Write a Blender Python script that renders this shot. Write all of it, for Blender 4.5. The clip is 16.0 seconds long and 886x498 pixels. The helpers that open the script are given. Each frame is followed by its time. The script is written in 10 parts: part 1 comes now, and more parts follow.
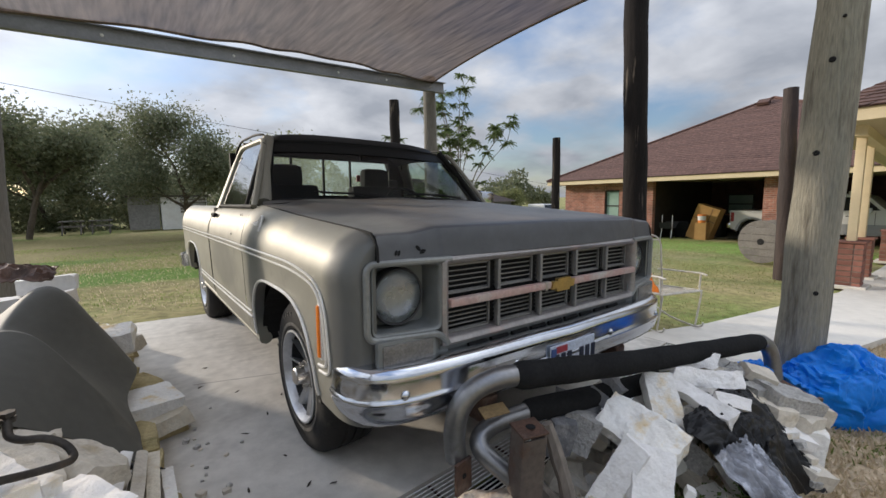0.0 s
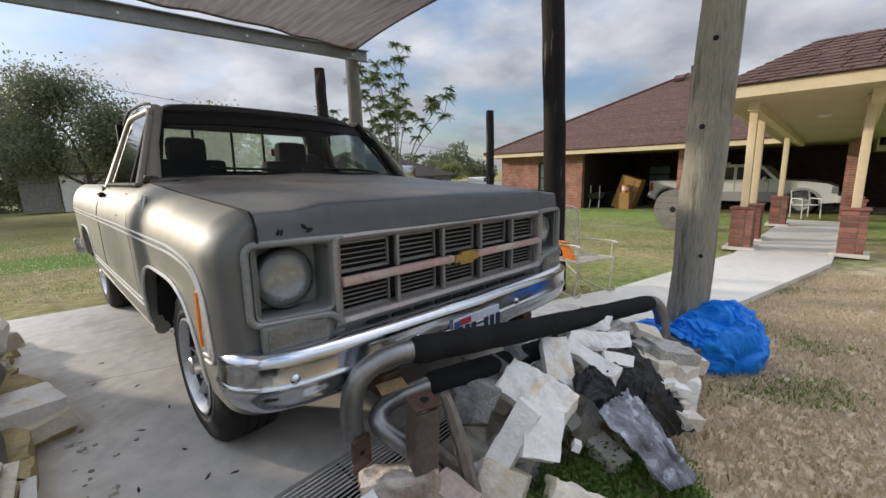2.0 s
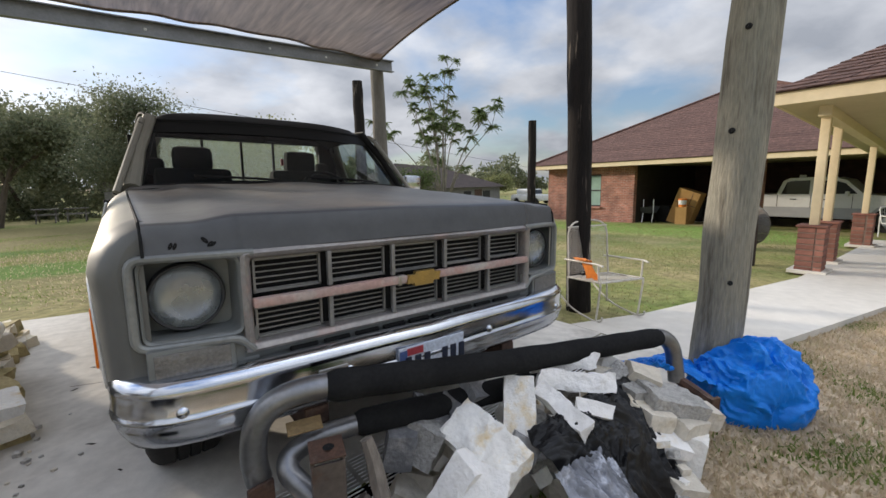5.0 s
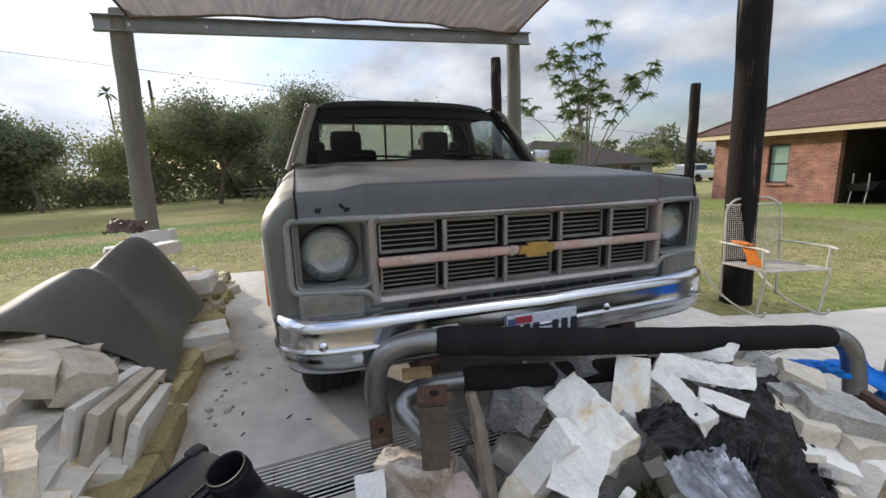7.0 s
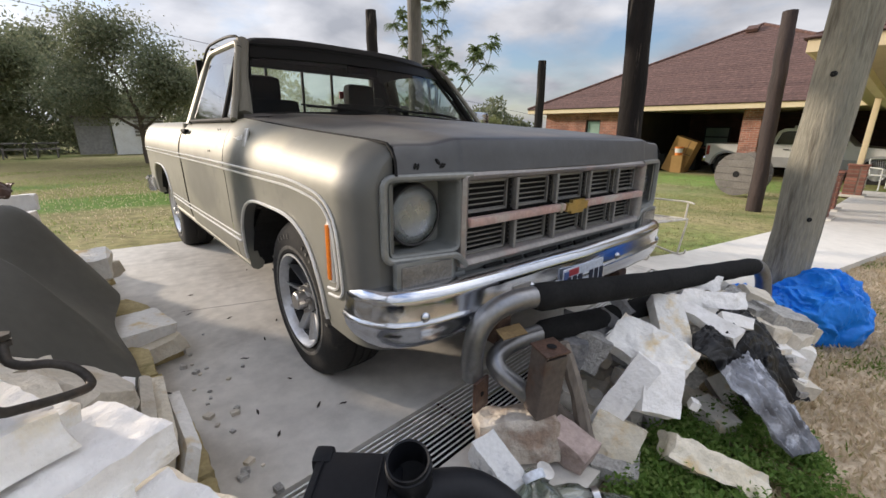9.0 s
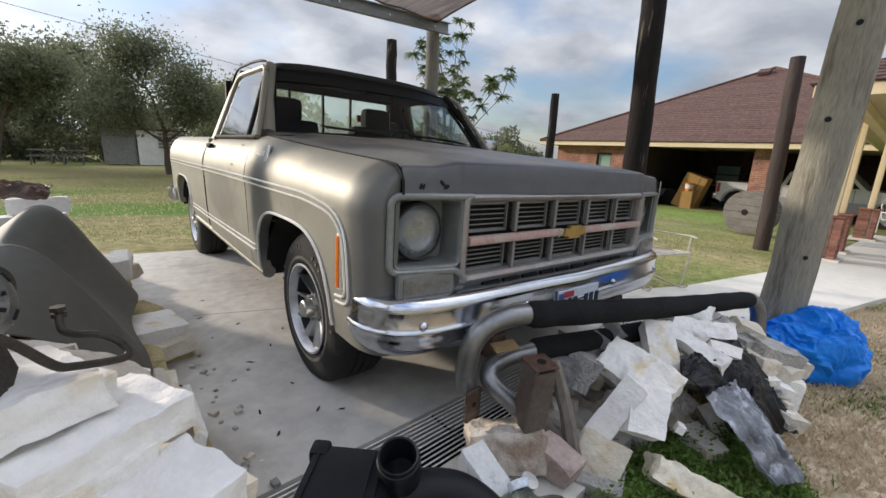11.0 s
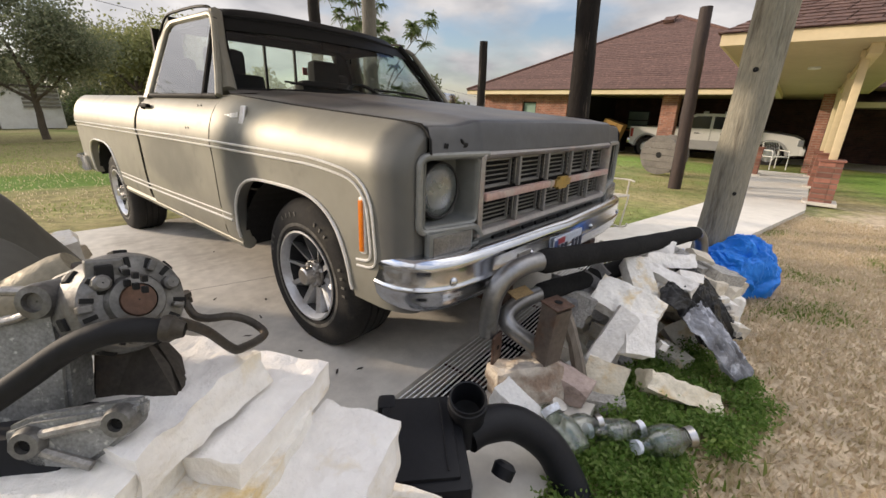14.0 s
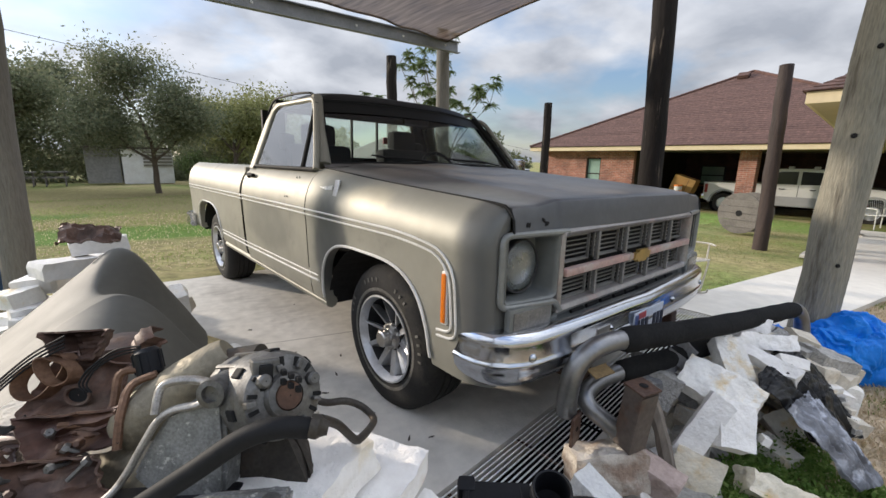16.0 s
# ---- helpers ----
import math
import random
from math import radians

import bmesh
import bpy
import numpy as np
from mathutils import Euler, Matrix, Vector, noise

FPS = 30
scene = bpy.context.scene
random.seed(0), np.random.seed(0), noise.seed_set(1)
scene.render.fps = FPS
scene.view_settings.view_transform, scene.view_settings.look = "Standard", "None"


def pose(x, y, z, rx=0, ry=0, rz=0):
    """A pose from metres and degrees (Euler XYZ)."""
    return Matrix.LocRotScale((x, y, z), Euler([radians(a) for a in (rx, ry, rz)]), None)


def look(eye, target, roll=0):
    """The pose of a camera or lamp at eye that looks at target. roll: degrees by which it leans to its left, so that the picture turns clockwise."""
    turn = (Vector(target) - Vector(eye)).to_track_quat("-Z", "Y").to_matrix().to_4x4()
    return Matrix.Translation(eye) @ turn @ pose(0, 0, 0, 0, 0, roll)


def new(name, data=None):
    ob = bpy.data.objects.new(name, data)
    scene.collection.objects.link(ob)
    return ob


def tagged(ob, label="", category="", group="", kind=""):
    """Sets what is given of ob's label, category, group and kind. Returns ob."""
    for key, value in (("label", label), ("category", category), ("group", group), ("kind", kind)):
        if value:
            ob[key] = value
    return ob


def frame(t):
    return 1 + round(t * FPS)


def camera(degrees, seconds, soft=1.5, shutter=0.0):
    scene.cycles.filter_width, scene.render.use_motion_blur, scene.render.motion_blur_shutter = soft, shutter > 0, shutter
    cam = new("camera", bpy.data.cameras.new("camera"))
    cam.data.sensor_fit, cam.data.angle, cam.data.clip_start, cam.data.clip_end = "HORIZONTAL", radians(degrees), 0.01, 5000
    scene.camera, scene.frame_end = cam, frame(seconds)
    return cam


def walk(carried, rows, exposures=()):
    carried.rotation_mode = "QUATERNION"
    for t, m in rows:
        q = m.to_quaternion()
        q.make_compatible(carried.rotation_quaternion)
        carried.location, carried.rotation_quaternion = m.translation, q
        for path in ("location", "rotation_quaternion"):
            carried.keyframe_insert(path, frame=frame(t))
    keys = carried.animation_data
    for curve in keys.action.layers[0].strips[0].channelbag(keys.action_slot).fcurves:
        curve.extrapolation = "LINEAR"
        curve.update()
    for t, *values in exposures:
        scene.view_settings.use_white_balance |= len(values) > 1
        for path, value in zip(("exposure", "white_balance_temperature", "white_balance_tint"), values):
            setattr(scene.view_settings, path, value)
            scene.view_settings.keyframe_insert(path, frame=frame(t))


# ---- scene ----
cam = camera(94.4, 16.0)
PATH = [
    (0, (-1.471, -1.876, 1.243), (-0.272, -0.294, 0.999), -1.0),
    (0.5, (-1.468, -1.905, 1.247), (-0.33, -0.295, 0.907), -0.6),
    (1, (-1.419, -1.925, 1.258), (-0.183, -0.387, 0.936), -0.0),
    (1.5, (-1.399, -1.939, 1.251), (-0.083, -0.474, 0.905), -0.3),
    (2, (-1.324, -1.97, 1.241), (0.065, -0.581, 0.868), -1.7),
    (2.5, (-1.242, -2.004, 1.24), (0.185, -0.648, 0.886), -3.0),
    (3, (-1.211, -2.03, 1.243), (0.178, -0.631, 0.906), -3.7),
    (3.2, (-1.213, -2.027, 1.241), (0.146, -0.599, 0.9), -3.8),
    (5.3, (-0.827, -2.091, 1.213), (0.327, -0.482, 0.934), -0.1),
    (5.5, (-0.772, -2.122, 1.199), (0.315, -0.462, 0.952), 0.8),
    (6, (-0.605, -2.217, 1.188), (0.189, -0.399, 0.932), 1.7),
    (6.5, (-0.618, -2.237, 1.197), (0.015, -0.367, 0.88), -0.9),
    (7, (-0.851, -2.156, 1.193), (-0.221, -0.298, 0.804), -2.6),
    (7.5, (-1.039, -2.074, 1.157), (-0.417, -0.217, 0.75), 1.0),
    (8, (-1.207, -1.869, 1.142), (-0.419, -0.077, 0.733), -0.3),
    (8.5, (-1.368, -1.768, 1.16), (-0.314, -0.148, 0.644), -1.0),
    (9, (-1.529, -1.714, 1.182), (-0.278, -0.262, 0.612), 0.1),
    (9.2, (-1.568, -1.718, 1.181), (-0.289, -0.26, 0.69), 2.0),
    (11.3, (-1.577, -1.808, 1.18), (-0.34, -0.306, 0.721), 2.7),
    (11.5, (-1.589, -1.803, 1.175), (-0.313, -0.339, 0.7), 3.3),
    (12, (-1.574, -1.808, 1.162), (-0.206, -0.44, 0.655), 4.2),
    (12.5, (-1.484, -1.791, 1.16), (-0.123, -0.431, 0.616), 2.4),
    (13, (-1.503, -1.745, 1.159), (-0.276, -0.3, 0.522), -0.6),
    (13.5, (-1.722, -1.657, 1.179), (-0.381, -0.344, 0.489), -0.5),
    (14, (-1.836, -1.618, 1.192), (-0.39, -0.401, 0.535), 1.4),
    (14.5, (-1.867, -1.62, 1.204), (-0.474, -0.291, 0.663), -0.1),
    (15, (-1.907, -1.587, 1.213), (-0.601, -0.145, 0.751), -0.1),
    (15.5, (-1.938, -1.565, 1.242), (-0.675, -0.086, 0.773), 1.2),
    (16, (-1.907, -1.579, 1.28), (-0.617, -0.111, 0.856), 0.9),
]
EXPOSURES = [(0.0, 0.11, 6500, 10), (3.0, 0.17, 6500, 10), (5.5, 0.20, 6550, 10), (7.0, 0.32, 6500, 10), (8.0, 0.25, 6500, 10), (9.0, 0.35, 6700, 12), (11.5, 0.24, 6450, 10), (12.0, 0.23, 6400, 10), (13.0, 0.38, 6700, 12), (14.0, 0.40, 7300, 13), (14.5, 0.40, 7100, 12), (15.5, 0.30, 6500, 10), (16.0, 0.34, 6500, 10)]
walk(cam, [(t, look(eye, target, roll)) for t, eye, target, roll in PATH], exposures=EXPOSURES)

# ---- light and sky ----
SUN_AZ, SUN_EL = radians(-29.5), radians(15.5)   # azimuth from +y towards +x
SUN_DIR = Vector((math.sin(SUN_AZ) * math.cos(SUN_EL), math.cos(SUN_AZ) * math.cos(SUN_EL), math.sin(SUN_EL)))


def build_world():
    w = bpy.data.worlds.new("sky")
    scene.world = w
    w.use_nodes = True
    nt = w.node_tree
    n, l = nt.nodes, nt.links
    n.clear()
    out = n.new("ShaderNodeOutputWorld")
    bg = n.new("ShaderNodeBackground")
    sky = n.new("ShaderNodeTexSky")
    sky.sky_type, sky.sun_disc = "NISHITA", False
    sky.sun_elevation, sky.sun_rotation = SUN_EL, SUN_AZ
    sky.air_density, sky.dust_density = 1.0, 0.6
    tc = n.new("ShaderNodeTexCoord")
    sep = n.new("ShaderNodeSeparateXYZ")
    l.new(tc.outputs["Generated"], sep.inputs[0])
    # a flat cloud deck: the direction divided by its height
    zc = n.new("ShaderNodeMath"); zc.operation = "MAXIMUM"; zc.inputs[1].default_value = 0.0
    l.new(sep.outputs["Z"], zc.inputs[0])
    za = n.new("ShaderNodeMath"); za.operation = "ADD"; za.inputs[1].default_value = 0.30
    l.new(zc.outputs[0], za.inputs[0])
    div = n.new("ShaderNodeVectorMath"); div.operation = "DIVIDE"
    comb = n.new("ShaderNodeCombineXYZ")
    for i in range(3):
        l.new(za.outputs[0], comb.inputs[i])
    l.new(tc.outputs["Generated"], div.inputs[0]); l.new(comb.outputs[0], div.inputs[1])
    n1 = n.new("ShaderNodeTexNoise"); n1.inputs["Scale"].default_value = 1.5; n1.inputs["Detail"].default_value = 8; n1.inputs["Roughness"].default_value = 0.50; n1.inputs["Distortion"].default_value = 0.15
    n2 = n.new("ShaderNodeTexNoise"); n2.inputs["Scale"].default_value = 2.4; n2.inputs["Detail"].default_value = 7; n2.inputs["Roughness"].default_value = 0.52; n2.inputs["Distortion"].default_value = 0.2
    off = n.new("ShaderNodeVectorMath"); off.operation = "ADD"; off.inputs[1].default_value = (3.7, 1.9, 0.4)
    l.new(div.outputs[0], n1.inputs["Vector"]); l.new(div.outputs[0], off.inputs[0]); l.new(off.outputs[0], n2.inputs["Vector"])
    cover = n.new("ShaderNodeValToRGB")
    cover.color_ramp.elements[0].position, cover.color_ramp.elements[1].position = 0.33, 0.50
    l.new(n1.outputs["Fac"], cover.inputs[0])
    tone = n.new("ShaderNodeValToRGB")
    tone.color_ramp.elements[0].position, tone.color_ramp.elements[1].position = 0.34, 0.66
    tone.color_ramp.elements[0].color, tone.color_ramp.elements[1].color = (3.55, 3.85, 4.45, 1), (6.7, 6.95, 7.5, 1)
    l.new(n2.outputs["Fac"], tone.inputs[0])
    # clouds glow towards the veiled sun
    dot = n.new("ShaderNodeVectorMath"); dot.operation = "DOT_PRODUCT"; dot.inputs[1].default_value = SUN_DIR
    l.new(tc.outputs["Generated"], dot.inputs[0])
    glow = n.new("ShaderNodeMapRange"); glow.inputs["From Min"].default_value, glow.inputs["From Max"].default_value = 0.35, 1.0
    glow.inputs["To Min"].default_value, glow.inputs["To Max"].default_value = 0.0, 1.0
    l.new(dot.outputs["Value"], glow.inputs["Value"])
    pw = n.new("ShaderNodeMath"); pw.operation = "POWER"; pw.inputs[1].default_value = 2.2
    l.new(glow.outputs[0], pw.inputs[0])
    gm = n.new("ShaderNodeMath"); gm.operation = "MULTIPLY_ADD"; gm.inputs[1].default_value, gm.inputs[2].default_value = 0.8, 1.0
    l.new(pw.outputs[0], gm.inputs[0])
    sc = n.new("ShaderNodeVectorMath"); sc.operation = "SCALE"
    l.new(tone.outputs[0], sc.inputs[0]); l.new(gm.outputs[0], sc.inputs["Scale"])
    skyb = n.new("ShaderNodeVectorMath"); skyb.operation = "SCALE"; skyb.inputs["Scale"].default_value = 1.0
    tint = n.new("ShaderNodeMix"); tint.data_type, tint.blend_type = "RGBA", "MULTIPLY"; tint.inputs[0].default_value = 1.0
    tint.inputs[7].default_value = (1.25, 1.32, 1.55, 1)
    l.new(sky.outputs[0], tint.inputs[6]); l.new(tint.outputs[2], skyb.inputs[0])
    mix = n.new("ShaderNodeMix"); mix.data_type = "RGBA"
    l.new(cover.outputs[0], mix.inputs[0]); l.new(skyb.outputs[0], mix.inputs[6]); l.new(sc.outputs[0], mix.inputs[7])
    # an overcast deck: brighter towards the zenith
    sq = n.new("ShaderNodeMath"); sq.operation = "MULTIPLY"; l.new(zc.outputs[0], sq.inputs[0]); l.new(zc.outputs[0], sq.inputs[1])
    lin = n.new("ShaderNodeMath"); lin.operation = "MULTIPLY_ADD"; lin.inputs[1].default_value, lin.inputs[2].default_value = 0.25, 0.52
    l.new(zc.outputs[0], lin.inputs[0])
    deck = n.new("ShaderNodeMath"); deck.operation = "MULTIPLY_ADD"; deck.inputs[1].default_value = 1.7
    l.new(sq.outputs[0], deck.inputs[0]); l.new(lin.outputs[0], deck.inputs[2])
    final = n.new("ShaderNodeVectorMath"); final.operation = "SCALE"
    l.new(mix.outputs[2], final.inputs[0]); l.new(deck.outputs[0], final.inputs["Scale"])
    l.new(final.outputs[0], bg.inputs["Color"])
    bg.inputs["Strength"].default_value = 0.141
    l.new(bg.outputs[0], out.inputs["Surface"])


build_world()
sun = new("sun", bpy.data.lights.new("sun", "SUN"))
sun.data.energy, sun.data.angle, sun.data.color = 3.1, radians(2.5), (1.0, 0.88, 0.74)
sun.matrix_world = look(SUN_DIR * 60, (0, 0, 0))


# ---- materials ----
def mat(name, c1, c2=None, scale=5.0, rough=0.6, metal=0.0, bump=0.15, bscale=40.0, c3=None, edge=(0.55, 0.68), s3=3.0, rand=0.0, coat=0.0, grain=0.25, stretch=None, rough2=None, spec=0.5, patches=()):
    """A surface with broad colour change, fine grain, optional stains (c3) and a fine relief."""
    m = bpy.data.materials.new(name)
    m.use_nodes = True
    nt = m.node_tree
    n, l = nt.nodes, nt.links
    b = n["Principled BSDF"]
    b.inputs["Metallic"].default_value = metal
    b.inputs["Coat Weight"].default_value = coat
    b.inputs["Coat Roughness"].default_value = 0.15
    b.inputs["Specular IOR Level"].default_value = spec
    tc = n.new("ShaderNodeTexCoord")
    vec = tc.outputs["Object"]
    if rand:
        info = n.new("ShaderNodeObjectInfo")
        sh = n.new("ShaderNodeVectorMath"); sh.operation = "MULTIPLY_ADD"; sh.inputs[1].default_value = (31, 17, 23)
        l.new(info.outputs["Random"], sh.inputs[0]); l.new(vec, sh.inputs[2])
        vec = sh.outputs[0]
    if stretch:
        mp = n.new("ShaderNodeMapping"); mp.inputs["Scale"].default_value = stretch
        l.new(vec, mp.inputs["Vector"]); vec = mp.outputs[0]

    def nz(s, d=5, r=0.55):
        q = n.new("ShaderNodeTexNoise"); q.inputs["Scale"].default_value, q.inputs["Detail"].default_value, q.inputs["Roughness"].default_value = s, d, r
        l.new(vec, q.inputs["Vector"]); return q

    def mixc(f, a, bcol, mode="MIX"):
        q = n.new("ShaderNodeMix"); q.data_type, q.blend_type = "RGBA", mode
        if isinstance(f, float): q.inputs[0].default_value = f
        else: l.new(f, q.inputs[0])
        for i, v in ((6, a), (7, bcol)):
            if isinstance(v, tuple): q.inputs[i].default_value = (*v, 1)
            else: l.new(v, q.inputs[i])
        return q.outputs[2]

    big = nz(scale)
    r1 = n.new("ShaderNodeMapRange"); r1.inputs["From Min"].default_value, r1.inputs["From Max"].default_value = 0.32, 0.68
    l.new(big.outputs["Fac"], r1.inputs["Value"])
    col = mixc(r1.outputs[0], c1, c2 or tuple(v * 0.8 for v in c1))
    if c3:
        st = nz(s3, 8, 0.62)
        r3 = n.new("ShaderNodeMapRange"); r3.inputs["From Min"].default_value, r3.inputs["From Max"].default_value = edge
        l.new(st.outputs["Fac"], r3.inputs["Value"])
        col = mixc(r3.outputs[0], col, c3)
    # soft areas of another colour: centre, radii, colour, soft edge
    for centre, radii, tone, soft in patches:
        wob = nz(3.5, 4)
        sub = n.new("ShaderNodeVectorMath"); sub.operation = "SUBTRACT"; sub.inputs[1].default_value = centre
        l.new(tc.outputs["Object"], sub.inputs[0])
        dv = n.new("ShaderNodeVectorMath"); dv.operation = "DIVIDE"; dv.inputs[1].default_value = radii
        l.new(sub.outputs[0], dv.inputs[0])
        ln = n.new("ShaderNodeVectorMath"); ln.operation = "LENGTH"
        l.new(dv.outputs[0], ln.inputs[0])
        ad = n.new("ShaderNodeMath"); ad.operation = "MULTIPLY_ADD"; ad.inputs[1].default_value = 0.7
        l.new(wob.outputs["Fac"], ad.inputs[0]); l.new(ln.outputs["Value"], ad.inputs[2])
        rg = n.new("ShaderNodeMapRange"); rg.interpolation_type = "SMOOTHSTEP"
        rg.inputs["From Min"].default_value, rg.inputs["From Max"].default_value, rg.inputs["To Min"].default_value, rg.inputs["To Max"].default_value = 1.35 - soft, 1.35 + soft, 1.0, 0.0
        l.new(ad.outputs[0], rg.inputs["Value"])
        col = mixc(rg.outputs[0], col, tone)
    fine = nz(scale * 9, 4)
    r2 = n.new("ShaderNodeMapRange"); r2.inputs["From Min"].default_value, r2.inputs["From Max"].default_value = 0.25, 0.75
    r2.inputs["To Min"].default_value, r2.inputs["To Max"].default_value = 1 - grain, 1 + grain
    l.new(fine.outputs["Fac"], r2.inputs["Value"])
    sc = n.new("ShaderNodeVectorMath"); sc.operation = "SCALE"
    l.new(col, sc.inputs[0]); l.new(r2.outputs[0], sc.inputs["Scale"])
    col = sc.outputs[0]
    if rand:
        rr = n.new("ShaderNodeMapRange"); rr.inputs["To Min"].default_value, rr.inputs["To Max"].default_value = 1 - rand, 1 + rand
        l.new(info.outputs["Random"], rr.inputs["Value"])
        s2 = n.new("ShaderNodeVectorMath"); s2.operation = "SCALE"
        l.new(col, s2.inputs[0]); l.new(rr.outputs[0], s2.inputs["Scale"]); col = s2.outputs[0]
    l.new(col, b.inputs["Base Color"])
    rq = n.new("ShaderNodeMapRange")
    rq.inputs["To Min"].default_value, rq.inputs["To Max"].default_value = rough, rough2 if rough2 is not None else min(1, rough * 1.25)
    l.new(big.outputs["Fac"], rq.inputs["Value"]); l.new(rq.outputs[0], b.inputs["Roughness"])
    if bump:
        bn = nz(bscale, 6)
        bp = n.new("ShaderNodeBump"); bp.inputs["Strength"].default_value = bump; bp.inputs["Distance"].default_value = 0.02
        l.new(bn.outputs["Fac"], bp.inputs["Height"]); l.new(bp.outputs[0], b.inputs["Normal"])
    return m


def glass(name, color=(0.9, 0.96, 0.93), alpha=0.12, rough=0.02, haze=0.0):
    """Thin pane: clear with a gloss that grows towards grazing."""
    m = bpy.data.materials.new(name)
    m.use_nodes = True
    n, l = m.node_tree.nodes, m.node_tree.links
    n.clear()
    out = n.new("ShaderNodeOutputMaterial"); tr = n.new("ShaderNodeBsdfTransparent"); gl = n.new("ShaderNodeBsdfGlossy"); mx = n.new("ShaderNodeMixShader")
    fr = n.new("ShaderNodeFresnel"); fr.inputs["IOR"].default_value = 1.36
    ad = n.new("ShaderNodeMath"); ad.operation = "ADD"; ad.inputs[1].default_value = alpha
    tr.inputs["Color"].default_value = (*color, 1)
    gl.inputs["Roughness"].default_value = rough
    l.new(fr.outputs[0], ad.inputs[0]); l.new(ad.outputs[0], mx.inputs[0]); l.new(tr.outputs[0], mx.inputs[1]); l.new(gl.outputs[0], mx.inputs[2]); l.new(mx.outputs[0], out.inputs["Surface"])
    if haze:
        # a film of dust that scatters the light from behind
        tl = n.new("ShaderNodeBsdfTranslucent"); tl.inputs["Color"].default_value = (0.62, 0.68, 0.62, 1)
        hz = n.new("ShaderNodeMixShader"); hz.inputs[0].default_value = haze
        l.new(mx.outputs[0], hz.inputs[1]); l.new(tl.outputs[0], hz.inputs[2]); l.new(hz.outputs[0], out.inputs["Surface"])
    return m


M = {}
M["concrete"] = mat("concrete", (0.64, 0.605, 0.545), (0.54, 0.51, 0.455), 1.3, 0.85, bump=0.12, bscale=70, c3=(0.41, 0.38, 0.335), edge=(0.54, 0.68), s3=1.5, grain=0.15)
M["walk_concrete"] = mat("walk_concrete", (0.64, 0.60, 0.53), (0.56, 0.525, 0.46), 0.9, 0.85, bump=0.1, bscale=60, grain=0.08)
M["old_pole"] = mat("weathered_pole", (0.30, 0.275, 0.215), (0.235, 0.225, 0.18), 2.5, 0.85, bump=0.7, bscale=9, stretch=(6, 6, 0.6), c3=(0.15, 0.135, 0.105), edge=(0.52, 0.62), s3=2.2, grain=0.3)
M["black_pole"] = mat("tarred_pole", (0.013, 0.0115, 0.011), (0.024, 0.020, 0.018), 3, 0.7, bump=0.35, bscale=8, stretch=(5, 5, 0.5), c3=(0.14, 0.115, 0.09), edge=(0.60, 0.67), s3=3.5, grain=0.3, spec=0.12)
M["brown_pole"] = mat("creosoted_pole", (0.048, 0.030, 0.024), (0.03, 0.021, 0.018), 3, 0.7, bump=0.6, bscale=8, stretch=(5, 5, 0.5), grain=0.3)
M["grey_post"] = mat("grey_post", (0.20, 0.185, 0.16), (0.15, 0.14, 0.12), 2.5, 0.85, bump=0.6, bscale=9, stretch=(6, 6, 0.6), grain=0.25)
M["beam"] = mat("galvanised_beam", (0.27, 0.275, 0.285), (0.21, 0.215, 0.225), 5, 0.5, 0.5, bump=0.08, grain=0.12)
M["roof"] = mat("shingle", (0.080, 0.045, 0.036), (0.064, 0.037, 0.030), 0.9, 0.95, bump=0.12, bscale=30, grain=0.3, spec=0.2)
M["brick"] = mat("brick", (0.26, 0.112, 0.08), (0.19, 0.083, 0.062), 1.2, 0.9, bump=0.3, bscale=60, rand=0.28, grain=0.2)
M["mortar"] = mat("mortar", (0.21, 0.15, 0.12), (0.165, 0.12, 0.095), 3, 0.95, bump=0.2)
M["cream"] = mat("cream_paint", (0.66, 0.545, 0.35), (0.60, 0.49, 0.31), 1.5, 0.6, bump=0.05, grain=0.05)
# the same cream at 0.7 strength: shade of the undersides put into the colour
M["soffit"] = mat("shaded_cream_soffit", (0.47, 0.385, 0.245), (0.42, 0.345, 0.22), 1.2, 0.7, bump=0.05, grain=0.05)
M["bark"] = mat("bark", (0.12, 0.095, 0.07), (0.075, 0.06, 0.046), 4, 0.95, bump=0.8, bscale=20)
M["bark_pale"] = mat("pale_bark", (0.24, 0.22, 0.18), (0.17, 0.155, 0.125), 4, 0.95, bump=0.5, bscale=20)
M["white_paint"] = mat("white_metal", (0.70, 0.70, 0.68), (0.6, 0.59, 0.56), 3, 0.45, bump=0.05, grain=0.08)
M["grey_wall"] = mat("grey_wall", (0.24, 0.235, 0.225), (0.19, 0.187, 0.18), 1.0, 0.9)
M["grey_roof"] = mat("grey_roof", (0.07, 0.052, 0.045), (0.052, 0.04, 0.036), 1.0, 0.95)
M["black"] = mat("matt_black", (0.010, 0.010, 0.0105), (0.016, 0.016, 0.016), 6, 0.65, bump=0.05, spec=0.2)


# ---- building blocks ----
def thing(name, label, category, at=(0, 0, 0), group="", kind=""):
    ob = new(name)
    ob.location = at
    return tagged(ob, label, category, group, kind)


def link(name, bm, material, smooth=False):
    me = bpy.data.meshes.new(name)
    bm.normal_update()
    bm.to_mesh(me)
    bm.free()
    if smooth:
        me.polygons.foreach_set("use_smooth", [True] * len(me.polygons))
        me.set_sharp_from_angle(angle=radians(smooth if smooth > 1 else 35))
    me.materials.append(material)
    return me


def part(name, bm, material, parent, label="", smooth=False):
    """One mesh, built in world places, under a thing or a part."""
    ob = new(name, link(name, bm, material, smooth))
    ob.parent = parent
    if parent is not None and parent.data is None:
        ob.matrix_parent_inverse = parent.matrix_basis.inverted()
    if label:
        ob["label"] = label
    return ob


